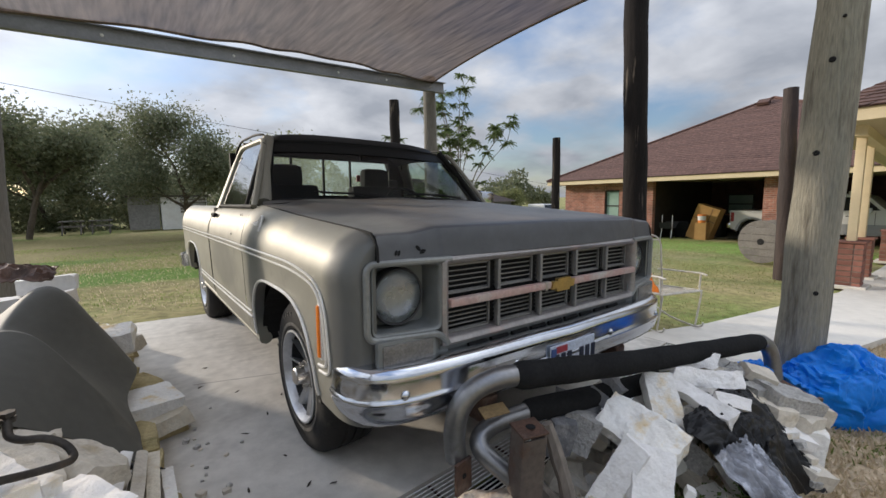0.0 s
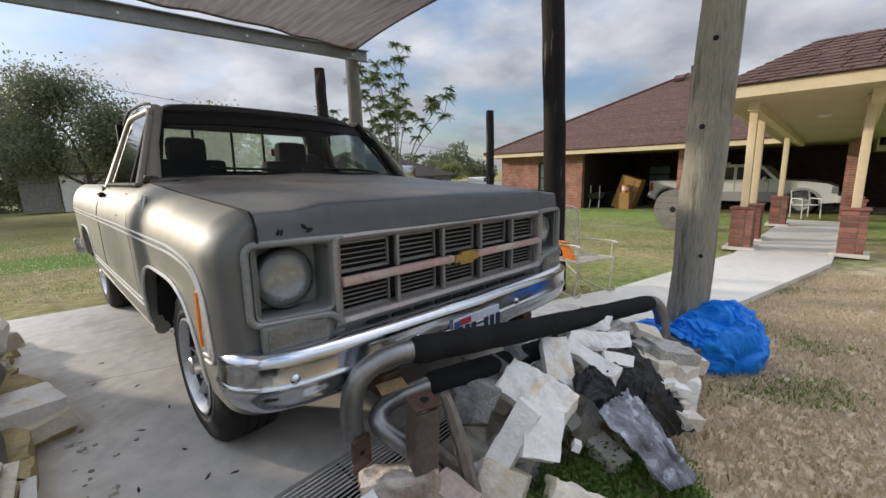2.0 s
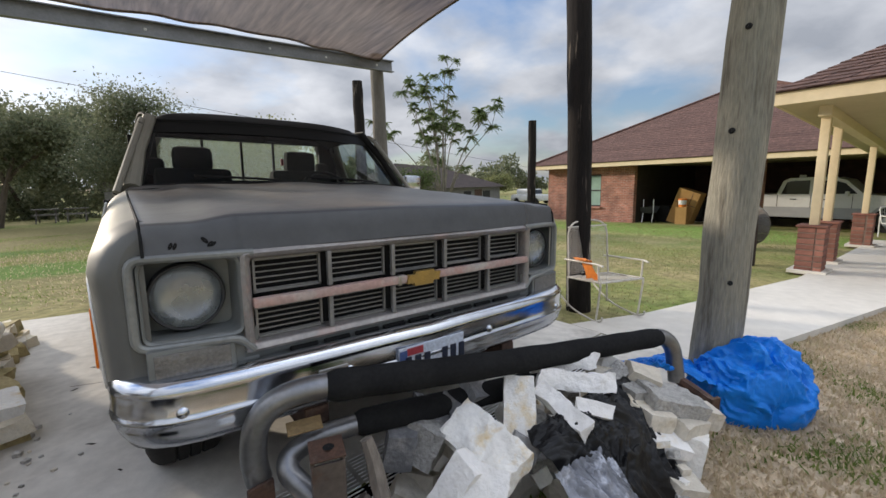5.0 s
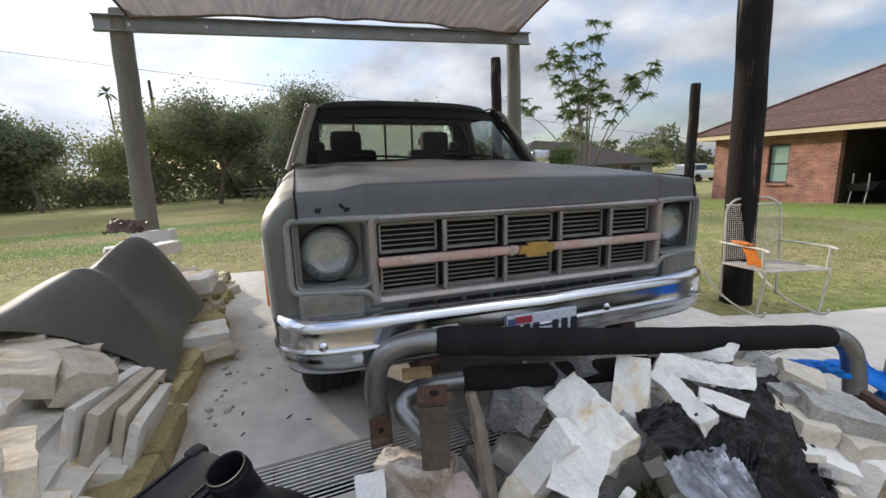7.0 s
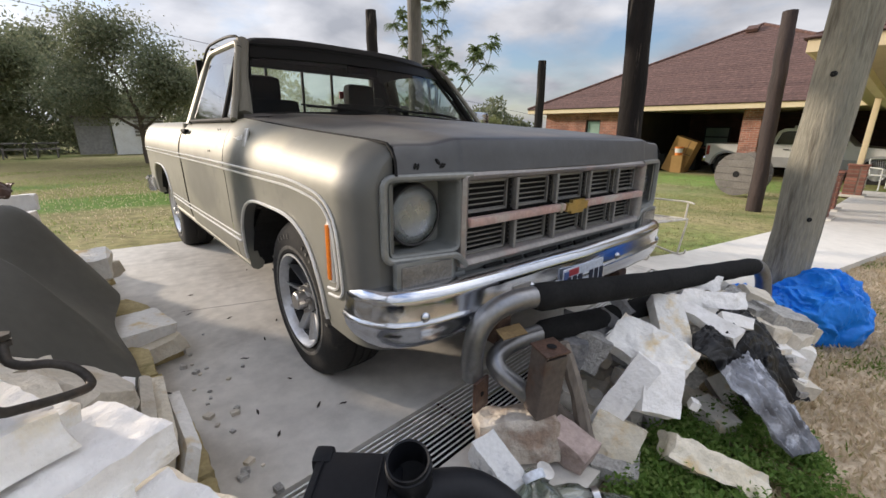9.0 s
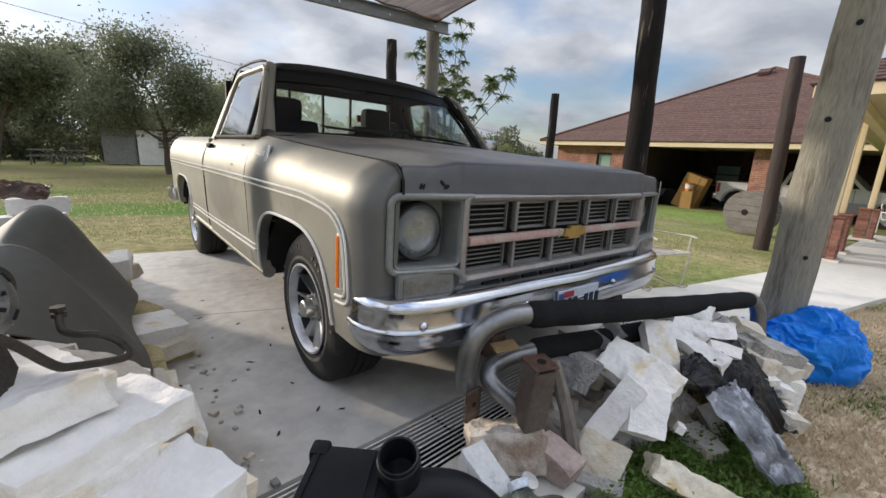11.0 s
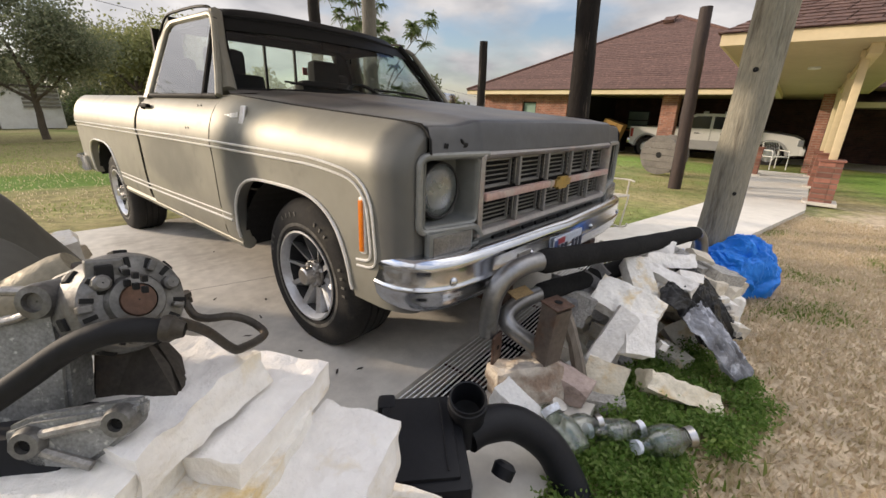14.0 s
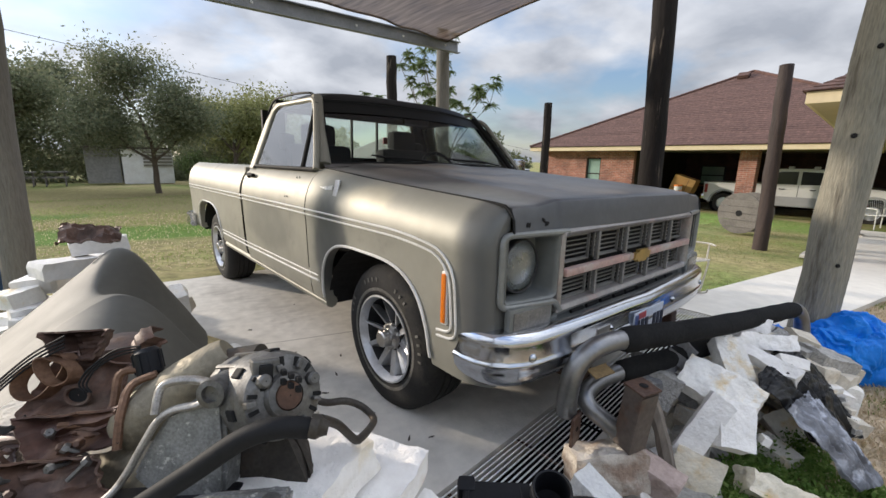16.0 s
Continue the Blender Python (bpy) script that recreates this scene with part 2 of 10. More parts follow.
def solo(name, bm, material, label, category, group="", kind="", smooth=False):
    ob = new(name, link(name, bm, material, smooth))
    return tagged(ob, label, category, group, kind)


def box(bm, c, s, m=None, bev=0.0):
    """A box by its centre and size, perhaps turned by m about its centre."""
    r = bmesh.ops.create_cube(bm, size=1.0)
    vs = r["verts"]
    mm = Matrix.Translation(c) @ (m if m is not None else Matrix()) @ Matrix.Diagonal((*s, 1))
    bmesh.ops.transform(bm, matrix=mm, verts=vs)
    if bev:
        es = list({e for v in vs for e in v.link_edges})
        bmesh.ops.bevel(bm, geom=es, offset=bev, segments=2, affect="EDGES", profile=0.6)
    return bm


def B():
    return bmesh.new()


def frames_along(path):
    pts = [Vector(p) for p in path]
    tans = [(pts[min(i + 1, len(pts) - 1)] - pts[max(i - 1, 0)]).normalized() for i in range(len(pts))]
    t0 = tans[0]
    up = Vector((0, 0, 1)) if abs(t0.z) < 0.9 else Vector((0, 1, 0))
    nrm = (up - t0 * up.dot(t0)).normalized()
    out = []
    for p, t in zip(pts, tans):
        nrm = (nrm - t * nrm.dot(t)).normalized()
        out.append((p, t, nrm, t.cross(nrm)))
    return out


def tube(bm, path, r, seg=10, cap=True, flat=1.0):
    """A round (or flattened) tube along a path; r one radius or one for each place."""
    fr = frames_along(path)
    rs = r if isinstance(r, (list, tuple)) else [r] * len(fr)
    rings = []
    for (p, t, a, b), q in zip(fr, rs):
        rings.append([bm.verts.new(p + (a * math.cos(2 * math.pi * i / seg) * flat + b * math.sin(2 * math.pi * i / seg)) * q) for i in range(seg)])
    for u, v in zip(rings, rings[1:]):
        for i in range(seg):
            bm.faces.new((u[i], u[(i + 1) % seg], v[(i + 1) % seg], v[i]))
    if cap:
        bm.faces.new(list(reversed(rings[0]))); bm.faces.new(rings[-1])
    return bm


def spline(pts, n=6):
    """A smooth path through points."""
    P = [Vector(p) for p in pts]
    out = []
    for i in range(len(P) - 1):
        p0, p1, p2, p3 = P[max(i - 1, 0)], P[i], P[i + 1], P[min(i + 2, len(P) - 1)]
        for k in range(n):
            t = k / n
            out.append(0.5 * ((2 * p1) + (p2 - p0) * t + (2 * p0 - 5 * p1 + 4 * p2 - p3) * t * t + (3 * p1 - p0 - 3 * p2 + p3) * t ** 3))
    out.append(P[-1])
    return out


def lathe(bm, profile, m, seg=32, closed=False):
    """Turns a profile of (radius, height) about the z axis of m."""
    rings = []
    for r, h in profile:
        rings.append([bm.verts.new(m @ Vector((r * math.cos(2 * math.pi * i / seg), r * math.sin(2 * math.pi * i / seg), h))) for i in range(seg)])
    if closed:
        rings.append(rings[0])
    for u, v in zip(rings, rings[1:]):
        for i in range(seg):
            try:
                bm.faces.new((u[i], u[(i + 1) % seg], v[(i + 1) % seg], v[i]))
            except ValueError:
                pass
    return rings


def sheet(bm, rows, flip=False):
    """A surface through rows of places, all of one length."""
    vs = [[bm.verts.new(p) for p in r] for r in rows]
    for a, b in zip(vs, vs[1:]):
        for i in range(len(a) - 1):
            q = (a[i], a[i + 1], b[i + 1], b[i])
            bm.faces.new(tuple(reversed(q)) if flip else q)
    return vs


def prism(bm, poly, depth_vec):
    """A flat polygon pushed along a vector into a solid."""
    a = [bm.verts.new(p) for p in poly]
    b = [bm.verts.new(Vector(p) + Vector(depth_vec)) for p in poly]
    n = len(a)
    bm.faces.new(a); bm.faces.new(list(reversed(b)))
    for i in range(n):
        bm.faces.new((a[i], b[i], b[(i + 1) % n], a[(i + 1) % n]))
    bmesh.ops.recalc_face_normals(bm, faces=bm.faces[:])
    return bm


def smooth01(a, b, x):
    t = min(1, max(0, (x - a) / (b - a)))
    return t * t * (3 - 2 * t)


def lerp_table(tab, x):
    xs = [t[0] for t in tab]
    return float(np.interp(x, xs, [t[1] for t in tab]))


def ground_zs(x, y):
    """The lie of the land: the yard falls gently to the right and to the back."""
    x, y = np.asarray(x, float), np.asarray(y, float)
    f = np.clip((y - 4) / 10, 0, 1)
    near = 1 - f * f * (3 - 2 * f)
    r = np.clip((x - 2) / 2, 0, 1)
    r = 1 - r * r * (3 - 2 * r)
    return (0.084 - 0.042 * np.clip(x, -2.6, 2)) * near - 0.006 * np.clip(y, -4, 0) * r - 0.022 * np.clip(y, 0, 4) * r * near - 0.032 * np.clip(x - 2, 0, 20) - 0.017 * np.clip(y - 4, 0, 30)


def ground_z(x, y):
    return float(ground_zs(x, y))


# ---- ground ----
def ground_material():
    # first patch: back lawn greener, and darkened for its back-lit shade
    m = mat("lawn", (0.36, 0.295, 0.155), (0.29, 0.255, 0.115), 1.1, 0.95, bump=0.9, bscale=45, c3=(0.165, 0.215, 0.06), edge=(0.42, 0.66), s3=0.42, grain=0.4, spec=0.1,
            patches=(((-4.0, 15.0, 0), (11.0, 10.5, 9.0), (0.19, 0.165, 0.075), 0.25), ((-2.0, 7.5, 0), (5.5, 1.1, 5), (0.09, 0.15, 0.03), 0.2), ((-6.5, 11.5, 0), (5.0, 1.2, 5), (0.08, 0.13, 0.03), 0.2),
                     ((2.0, -3.6, 0), (5.5, 2.6, 5), (0.52, 0.42, 0.30), 0.2), ((13.0, 4.0, 0), (2.2, 6.0, 5), (0.17, 0.25, 0.06), 0.3), ((13.5, -5.0, 0), (6.0, 2.6, 5), (0.16, 0.25, 0.05), 0.3)))
    return m


M["lawn"] = ground_material()


def axis(lo, hi, near, step):
    out, v = [], 0.0
    d = step
    pos = [0.0]
    while pos[-1] < hi:
        if pos[-1] > near: d *= 1.3
        pos.append(pos[-1] + d)
    neg = [0.0]
    d = step
    while neg[-1] > lo:
        if neg[-1] < -near: d *= 1.3
        neg.append(neg[-1] - d)
    return sorted(set(neg + pos))


def build_ground():
    bm = B()
    xs, ys = axis(-900, 900, 9, 0.5), axis(-900, 900, 9, 0.5)
    rows = []
    for y in ys:
        row = []
        for x in xs:
            h = 0.03 * noise.noise(Vector((x * 0.35, y * 0.35, 3))) if max(abs(x), abs(y)) < 40 else 0
            # dug out under the slab for the trench
            if abs(x) < 1.6 and -1.0 < y < 2.9: h -= 0.5
            row.append((x, y, ground_z(x, y) - 0.055 + h))
        rows.append(row)
    sheet(bm, rows)
    solo("ground", bm, M["lawn"], "dry patchy lawn of tan and green grass", "ground", kind="structure", smooth=True)


build_ground()


def slab(name, poly, top, thick, material, label):
    bm = B()
    bm.faces.new([bm.verts.new((x, y, 0)) for x, y in poly])
    for co, no in (((0, 0, 0), (0, 1, 0)), ((2.0, 0, 0), (1, 0, 0)), ((2.6, 0, 0), (1, 0, 0)), ((3.3, 0, 0), (1, 0, 0)), ((4.0, 0, 0), (1, 0, 0))):
        bmesh.ops.bisect_plane(bm, geom=bm.verts[:] + bm.edges[:] + bm.faces[:], plane_co=co, plane_no=no)
    low = bmesh.ops.extrude_face_region(bm, geom=bm.faces[:])
    down = {v for v in low["geom"] if isinstance(v, bmesh.types.BMVert)}
    for v in bm.verts:
        v.co.z = top(v.co.x, v.co.y) - (thick if v in down else 0)
    bmesh.ops.recalc_face_normals(bm, faces=bm.faces[:])
    return solo(name, bm, material, label, "pavement", kind="structure")


TRENCH = (-0.81, -0.545)     # the trench drain's near and far edge where x is 0; it runs askew across the drive
SKEW = 0.10
edge_y = lambda x, k: TRENCH[k] + SKEW * x
slab("drive_slab", [(-1.95, edge_y(-1.95, 1)), (2.05, edge_y(2.05, 1)), (2.05, 3.20), (-1.85, 3.08)], ground_z, 0.16, M["concrete"], "pale worn concrete drive slab under the pickup")
slab("drive_apron", [(-2.3, -1.33), (-0.80, -1.27), (-0.38, -1.23), (0.75, -1.10), (2.05, -1.15), (2.05, edge_y(2.05, 0)), (-2.1, edge_y(-2.1, 0))], ground_z, 0.16, M["concrete"], "concrete apron in front of the trench drain")
slab("walkway", [(2.055, -1.16), (3.0, -1.30), (6.2, -1.87), (13.6, -1.98), (13.6, -0.72), (6.2, -0.76), (2.9, -0.29), (2.055, -0.05)], ground_z, 0.14, M["walk_concrete"], "light concrete walkway to the covered porch")


# ---- poles ----
def pole(name, x, y, h, r, lean, material, label, base=None, knots=0, seed=0, r2=None):
    bm = B()
    rnd = random.Random(seed)
    z0 = ground_z(x, y) if base is None else base
    n = 14
    path = [(x + lean[0] * (h * i / n) + rnd.uniform(-.006, .006), y + lean[1] * (h * i / n) + rnd.uniform(-.006, .006), z0 - 0.1 + (h + 0.1) * i / n) for i in range(n + 1)]
    r2 = r2 or r * 0.9
    tube(bm, path, [r + (r2 - r) * i / n + rnd.uniform(-.004, .004) for i in range(n + 1)], 20)
    root = solo(name, bm, material, label, "pole", smooth=60)
    for k in range(knots):
        kb = B()
        zz = z0 + 0.55 + (h - 0.7) * (k + rnd.uniform(0.1, 0.9)) / knots
        f = (zz - z0) / h
        a = rnd.uniform(math.pi * 0.8, math.pi * 1.9)
        rr = r + (r2 - r) * f
        c = Vector((x + lean[0] * (zz - z0) + math.cos(a) * rr, y + lean[1] * (zz - z0) + math.sin(a) * rr, zz))
        s = rnd.uniform(0.008, 0.016)
        lathe(kb, [(0.001, 0.004), (s * 0.6, 0.005), (s, 0.001), (s * 1.1, -0.006)], Matrix.Translation(c) @ Vector((math.cos(a), math.sin(a), 0)).to_track_quat("Z", "Y").to_matrix().to_4x4() , 10)
        part("knot", kb, M["black"], root, "dark knot hole")
    return root


pole("utility_pole", 1.652, -1.263, 4.6, 0.118, (0.045, -0.017), M["old_pole"], "weathered grey-brown timber pole beside the walkway", knots=16, seed=3, r2=0.112)
pole("utility_pole", 2.66, 0.27, 4.6, 0.117, (0.0, 0.03), M["black_pole"], "black tarred timber pole at the slab's edge", base=0.0, knots=0, seed=5)
pole("utility_pole", 3.22, 5.95, 3.44, 0.115, (0.0, 0.0), M["black_pole"], "dark timber pole standing behind the pickup", seed=6)
pole("utility_pole", 8.64, 5.89, 3.2, 0.125, (0.02, 0.01), M["black_pole"], "short dark timber pole on the lawn", seed=7)
pole("utility_pole", 7.2, 0.10, 3.10, 0.115, (0.04, 0.035), M["brown_pole"], "leaning dark brown timber pole by the cable spool", seed=8)


# ---- shade canopy ----
def build_canopy():
    pole("canopy_post", 1.89, 2.80, 2.86, 0.095, (0, 0), M["grey_post"], "round grey timber canopy post", base=0, seed=11)
    pole("canopy_post", -2.34, 2.60, 2.72, 0.098, (0.040, 0.02), M["grey_post"], "round grey timber canopy post behind the stones", base=0, seed=12)
    pole("canopy_post", -2.75, -1.75, 3.0, 0.095, (0, 0), M["grey_post"], "round grey timber canopy post", base=0, seed=13)
    beam = thing("canopy_beam", "galvanised steel channel beam bolted across the canopy posts", "beam", (0, 2.7, 2.6))
    bm = B()
    a, b = Vector((-2.42, 2.585, 2.585)), Vector((2.05, 2.70, 2.715))
    d = (b - a)
    ang = Matrix.Rotation(math.atan2(d.y, d.x), 4, "Z") @ Matrix.Rotation(-math.atan2(d.z, math.hypot(d.x, d.y)), 4, "Y")
    c = (a + b) / 2
    box(bm, c, (d.length, 0.012, 0.135), ang)
    box(bm, c + Vector((0, -0.03, 0.064)), (d.length, 0.06, 0.008), ang)
    box(bm, c + Vector((0, -0.03, -0.064)), (d.length, 0.06, 0.008), ang)
    part("channel", bm, M["beam"], beam)
    for k in (0.06, 0.2, 0.42, 0.66, 0.8, 0.95):
        bb = B()
        p = a + d * k
        lathe(bb, [(0.0005, -0.016), (0.013, -0.014), (0.014, -0.004)], Matrix.Translation(p) @ Matrix.Rotation(radians(90), 4, "X") @ Matrix.Rotation(math.pi, 4, "X"), 8)
        part("bolt", bb, M["white_paint"], beam, "pale bolt head")
    # the cloth hangs between four corners, its hems bowed inward
    c00, c10 = Vector((-2.12, 2.50, 2.62)), Vector((1.86, 2.70, 2.76))
    c01, c11 = Vector((-2.65, -1.65, 2.80)), Vector((1.78, -1.20, 2.86))
    nu, nv = 60, 56
    rows = []
    for j in range(nv + 1):
        v = j / nv
        row = []
        for i in range(nu + 1):
            u = i / nu
            p = c00.lerp(c10, u).lerp(c01.lerp(c11, u), v)
            bu, bv = 4 * u * (1 - u), 4 * v * (1 - v)
            p.x += 0.20 * bv * (1 - 2 * u)
            p.y += 0.26 * bu * (2 * v - 1)
            p.z += -0.05 * bu * bv + 0.010 * bu * math.sin(u * 38 + 2 * noise.noise(Vector((u * 4, v * 3, 0)))) + 0.02 * bu * noise.noise(Vector((u * 7, v * 9, 5)))
            row.append(p)
        rows.append(row)
    bm = B()
    sheet(bm, rows)
    cloth = solo("shade_canopy", bm, M["cloth"], "brown woven shade cloth stretched over the drive", "canopy", smooth=True)
    hem = B()
    for edge in (rows[0], rows[-1], [r[0] for r in rows], [r[-1] for r in rows]):
        tube(hem, edge, 0.012, 6)
    h = part("hem", hem, M["hem"], cloth, "stitched hem", smooth=True)


def cloth_material():
    """Woven shade netting: dark threads with light let through."""
    m = bpy.data.materials.new("shade_cloth")
    m.use_nodes = True
    n, l = m.node_tree.nodes, m.node_tree.links
    n.clear()
    out = n.new("ShaderNodeOutputMaterial"); df = n.new("ShaderNodeBsdfDiffuse"); tl = n.new("ShaderNodeBsdfTranslucent"); mx = n.new("ShaderNodeMixShader")
    tc = n.new("ShaderNodeTexCoord"); mp = n.new("ShaderNodeMapping"); mp.inputs["Scale"].default_value = (1.0, 0.10, 1.0)
    mp.inputs["Rotation"].default_value = (0, 0, radians(4))
    nz = n.new("ShaderNodeTexNoise"); nz.inputs["Scale"].default_value, nz.inputs["Detail"].default_value = 22, 6
    nb = n.new("ShaderNodeTexNoise"); nb.inputs["Scale"].default_value, nb.inputs["Detail"].default_value = 1.6, 5
    rp = n.new("ShaderNodeValToRGB")
    rp.color_ramp.elements[0].position, rp.color_ramp.elements[1].position = 0.3, 0.72
    rp.color_ramp.elements[0].color, rp.color_ramp.elements[1].color = (0.085, 0.058, 0.043, 1), (0.27, 0.195, 0.15, 1)
    ml = n.new("ShaderNodeMix"); ml.data_type, ml.blend_type = "RGBA", "MULTIPLY"; ml.inputs[0].default_value = 0.5
    rb = n.new("ShaderNodeValToRGB"); rb.color_ramp.elements[0].color = (0.45, 0.42, 0.4, 1)
    l.new(tc.outputs["Object"], mp.inputs[0]); l.new(mp.outputs[0], nz.inputs["Vector"]); l.new(tc.outputs["Object"], nb.inputs["Vector"])
    l.new(nz.outputs["Fac"], rp.inputs[0]); l.new(nb.outputs["Fac"], rb.inputs[0]); l.new(rp.outputs[0], ml.inputs[6]); l.new(rb.outputs[0], ml.inputs[7])
    mx.inputs[0].default_value = 0.42
    l.new(ml.outputs[2], df.inputs["Color"]); l.new(ml.outputs[2], tl.inputs["Color"])
    l.new(df.outputs[0], mx.inputs[1]); l.new(tl.outputs[0], mx.inputs[2])
    # the open weave lets part of the light straight through
    holes = n.new("ShaderNodeBsdfTransparent"); weave = n.new("ShaderNodeMixShader"); weave.inputs[0].default_value = 0.11
    l.new(mx.outputs[0], weave.inputs[1]); l.new(holes.outputs[0], weave.inputs[2]); l.new(weave.outputs[0], out.inputs["Surface"])
    return m


M["cloth"] = cloth_material()
M["hem"] = mat("hem", (0.14, 0.11, 0.09), (0.10, 0.08, 0.065), 8, 0.9)
build_canopy()


# ---- the pickup: faces -y, its front axle at y = 0 ----
PATCH_GREY = (0.135, 0.135, 0.125)
# patches: darker on wing, nose and lower door, lighter on the shoulder
M["paint"] = mat("satin_grey_green_paint", (0.31, 0.297, 0.245), (0.25, 0.241, 0.202), 1.2, 0.50, 0.30, bump=0.03, bscale=25, c3=(0.185, 0.182, 0.158), edge=(0.555, 0.62), s3=1.3, grain=0.07, rough2=0.56,
                 patches=(((-0.97, 0.33, 0.80), (0.4, 0.20, 0.27), PATCH_GREY, 0.16), ((-0.88, -0.76, 0.90), (0.3, 0.15, 0.6), PATCH_GREY, 0.22), ((-0.97, 1.25, 0.84), (0.4, 0.42, 0.16), (0.19, 0.186, 0.16), 0.30), ((-0.95, 0.02, 1.11), (0.2, 0.17, 0.05), (0.34, 0.315, 0.245), 0.25)))
# the third patch makes the front face darker and bluer
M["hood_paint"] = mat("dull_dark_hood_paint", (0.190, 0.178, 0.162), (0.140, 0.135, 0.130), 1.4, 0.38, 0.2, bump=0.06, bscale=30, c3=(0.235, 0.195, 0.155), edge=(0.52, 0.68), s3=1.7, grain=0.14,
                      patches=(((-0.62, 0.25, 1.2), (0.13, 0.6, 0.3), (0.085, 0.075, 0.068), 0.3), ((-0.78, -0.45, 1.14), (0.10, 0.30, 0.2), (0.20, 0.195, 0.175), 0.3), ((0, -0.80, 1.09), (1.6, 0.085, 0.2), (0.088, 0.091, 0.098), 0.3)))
M["nose_paint"] = mat("grey_nose_paint", (0.195, 0.203, 0.195), (0.155, 0.163, 0.157), 3, 0.42, 0.3, bump=0.03, grain=0.1, c3=(0.17, 0.15, 0.13), edge=(0.6, 0.75), s3=5)
M["frame_grey"] = mat("frame_grey", (0.25, 0.257, 0.245), (0.20, 0.207, 0.20), 6, 0.36, 0.3, bump=0.03, grain=0.12, c3=(0.34, 0.30, 0.27), edge=(0.6, 0.75), s3=7)
M["roof_paint"] = mat("black_roof_paint", (0.008, 0.0085, 0.008), (0.012, 0.012, 0.011), 3, 0.5, 0.0, bump=0.03, grain=0.1, spec=0.15)
M["chrome"] = mat("chrome", (0.62, 0.645, 0.69), (0.54, 0.56, 0.60), 3, 0.09, 1.0, bump=0.02, bscale=10, grain=0.06, rough2=0.24)
M["dull_chrome"] = mat("dull_chrome", (0.60, 0.59, 0.57), (0.45, 0.43, 0.41), 8, 0.25, 1.0, bump=0.05, grain=0.12, rough2=0.4)
M["trim"] = mat("bright_trim", (0.84, 0.83, 0.79), (0.74, 0.72, 0.68), 8, 0.3, 0.25, bump=0.02, grain=0.1)
M["grille_frame"] = mat("dulled_grille_frame", (0.36, 0.335, 0.32), (0.27, 0.255, 0.245), 7, 0.36, 0.5, bump=0.04, grain=0.15, c3=(0.42, 0.30, 0.27), edge=(0.55, 0.7), s3=6)
M["grille_grey"] = mat("grille_plastic", (0.27, 0.265, 0.255), (0.20, 0.197, 0.19), 9, 0.4, 0.35, bump=0.05, grain=0.15)
M["bar_pink"] = mat("faded_red_bar", (0.50, 0.30, 0.26), (0.42, 0.33, 0.30), 7, 0.5, 0.1, bump=0.04, grain=0.15, c3=(0.5, 0.46, 0.42), edge=(0.5, 0.66), s3=6)
M["gold"] = mat("gold_badge", (0.50, 0.33, 0.10), (0.36, 0.25, 0.09), 30, 0.35, 0.7, bump=0.05)
M["rubber"] = mat("tyre_rubber", (0.019, 0.018, 0.017), (0.028, 0.026, 0.024), 7, 0.75, bump=0.08, bscale=60, c3=(0.075, 0.066, 0.05), edge=(0.60, 0.8), s3=5, grain=0.2, spec=0.3)
M["letters"] = mat("worn_white_letters", (0.17, 0.16, 0.14), (0.07, 0.066, 0.058), 18, 0.8, bump=0.1)
M["alloy"] = mat("wheel_alloy", (0.64, 0.65, 0.67), (0.52, 0.53, 0.55), 7, 0.26, 0.75, bump=0.05, grain=0.12, rough2=0.45)
M["alloy_dark"] = mat("wheel_shadow_metal", (0.055, 0.055, 0.058), (0.035, 0.035, 0.037), 7, 0.55, 0.5, grain=0.2)
M["amber"] = mat("amber_lens", (0.75, 0.20, 0.012), (0.62, 0.15, 0.01), 40, 0.25, bump=0.1, bscale=120)
M["clear_lens"] = mat("grey_lens", (0.20, 0.19, 0.175), (0.15, 0.145, 0.14), 12, 0.2, 0.2, bump=0.3, bscale=60)
M["lamp_lens"] = mat("sealed_beam_lens", (0.30, 0.31, 0.32), (0.22, 0.23, 0.24), 5, 0.10, 0.6, bump=0.05, bscale=25, grain=0.12)
M["reflector"] = mat("lamp_reflector", (0.56, 0.57, 0.59), (0.34, 0.35, 0.37), 14, 0.24, 0.8, bump=0.04, bscale=30, grain=0.08)
M["lamp_glass"] = glass("lamp_glass", (0.95, 0.96, 0.97), 0.04, 0.04, 0.18)
M["seat"] = mat("black_seat_cloth", (0.014, 0.014, 0.015), (0.02, 0.02, 0.02), 12, 0.9)
M["dash"] = mat("dark_dash", (0.03, 0.028, 0.026), (0.022, 0.021, 0.02), 8, 0.7)
M["rust"] = mat("rust", (0.125, 0.068, 0.045), (0.055, 0.034, 0.028), 14, 0.50, 0.35, bump=0.12, bscale=60, c3=(0.16, 0.12, 0.095), edge=(0.55, 0.7), s3=10, grain=0.3)
M["plate"] = mat("plate_white", (0.62, 0.66, 0.72), (0.55, 0.6, 0.68), 9, 0.4)
M["plate_blue"] = mat("plate_blue", (0.06, 0.10, 0.25), (0.08, 0.12, 0.27), 9, 0.4)
M["plate_red"] = mat("plate_red", (0.42, 0.05, 0.06), (0.36, 0.05, 0.06), 9, 0.4)
M["ink"] = mat("dark_ink", (0.02, 0.025, 0.045), (0.025, 0.03, 0.05), 9, 0.5)
M["window"] = glass("tinted_window", (0.88, 0.96, 0.93), 0.0)
M["hazy_glass"] = glass("hazy_rear_window", (0.80, 0.90, 0.85), 0.0, 0.05, 0.20)
M["dusty_window"] = glass("side_window", (0.58, 0.64, 0.61), 0.22, 0.05)

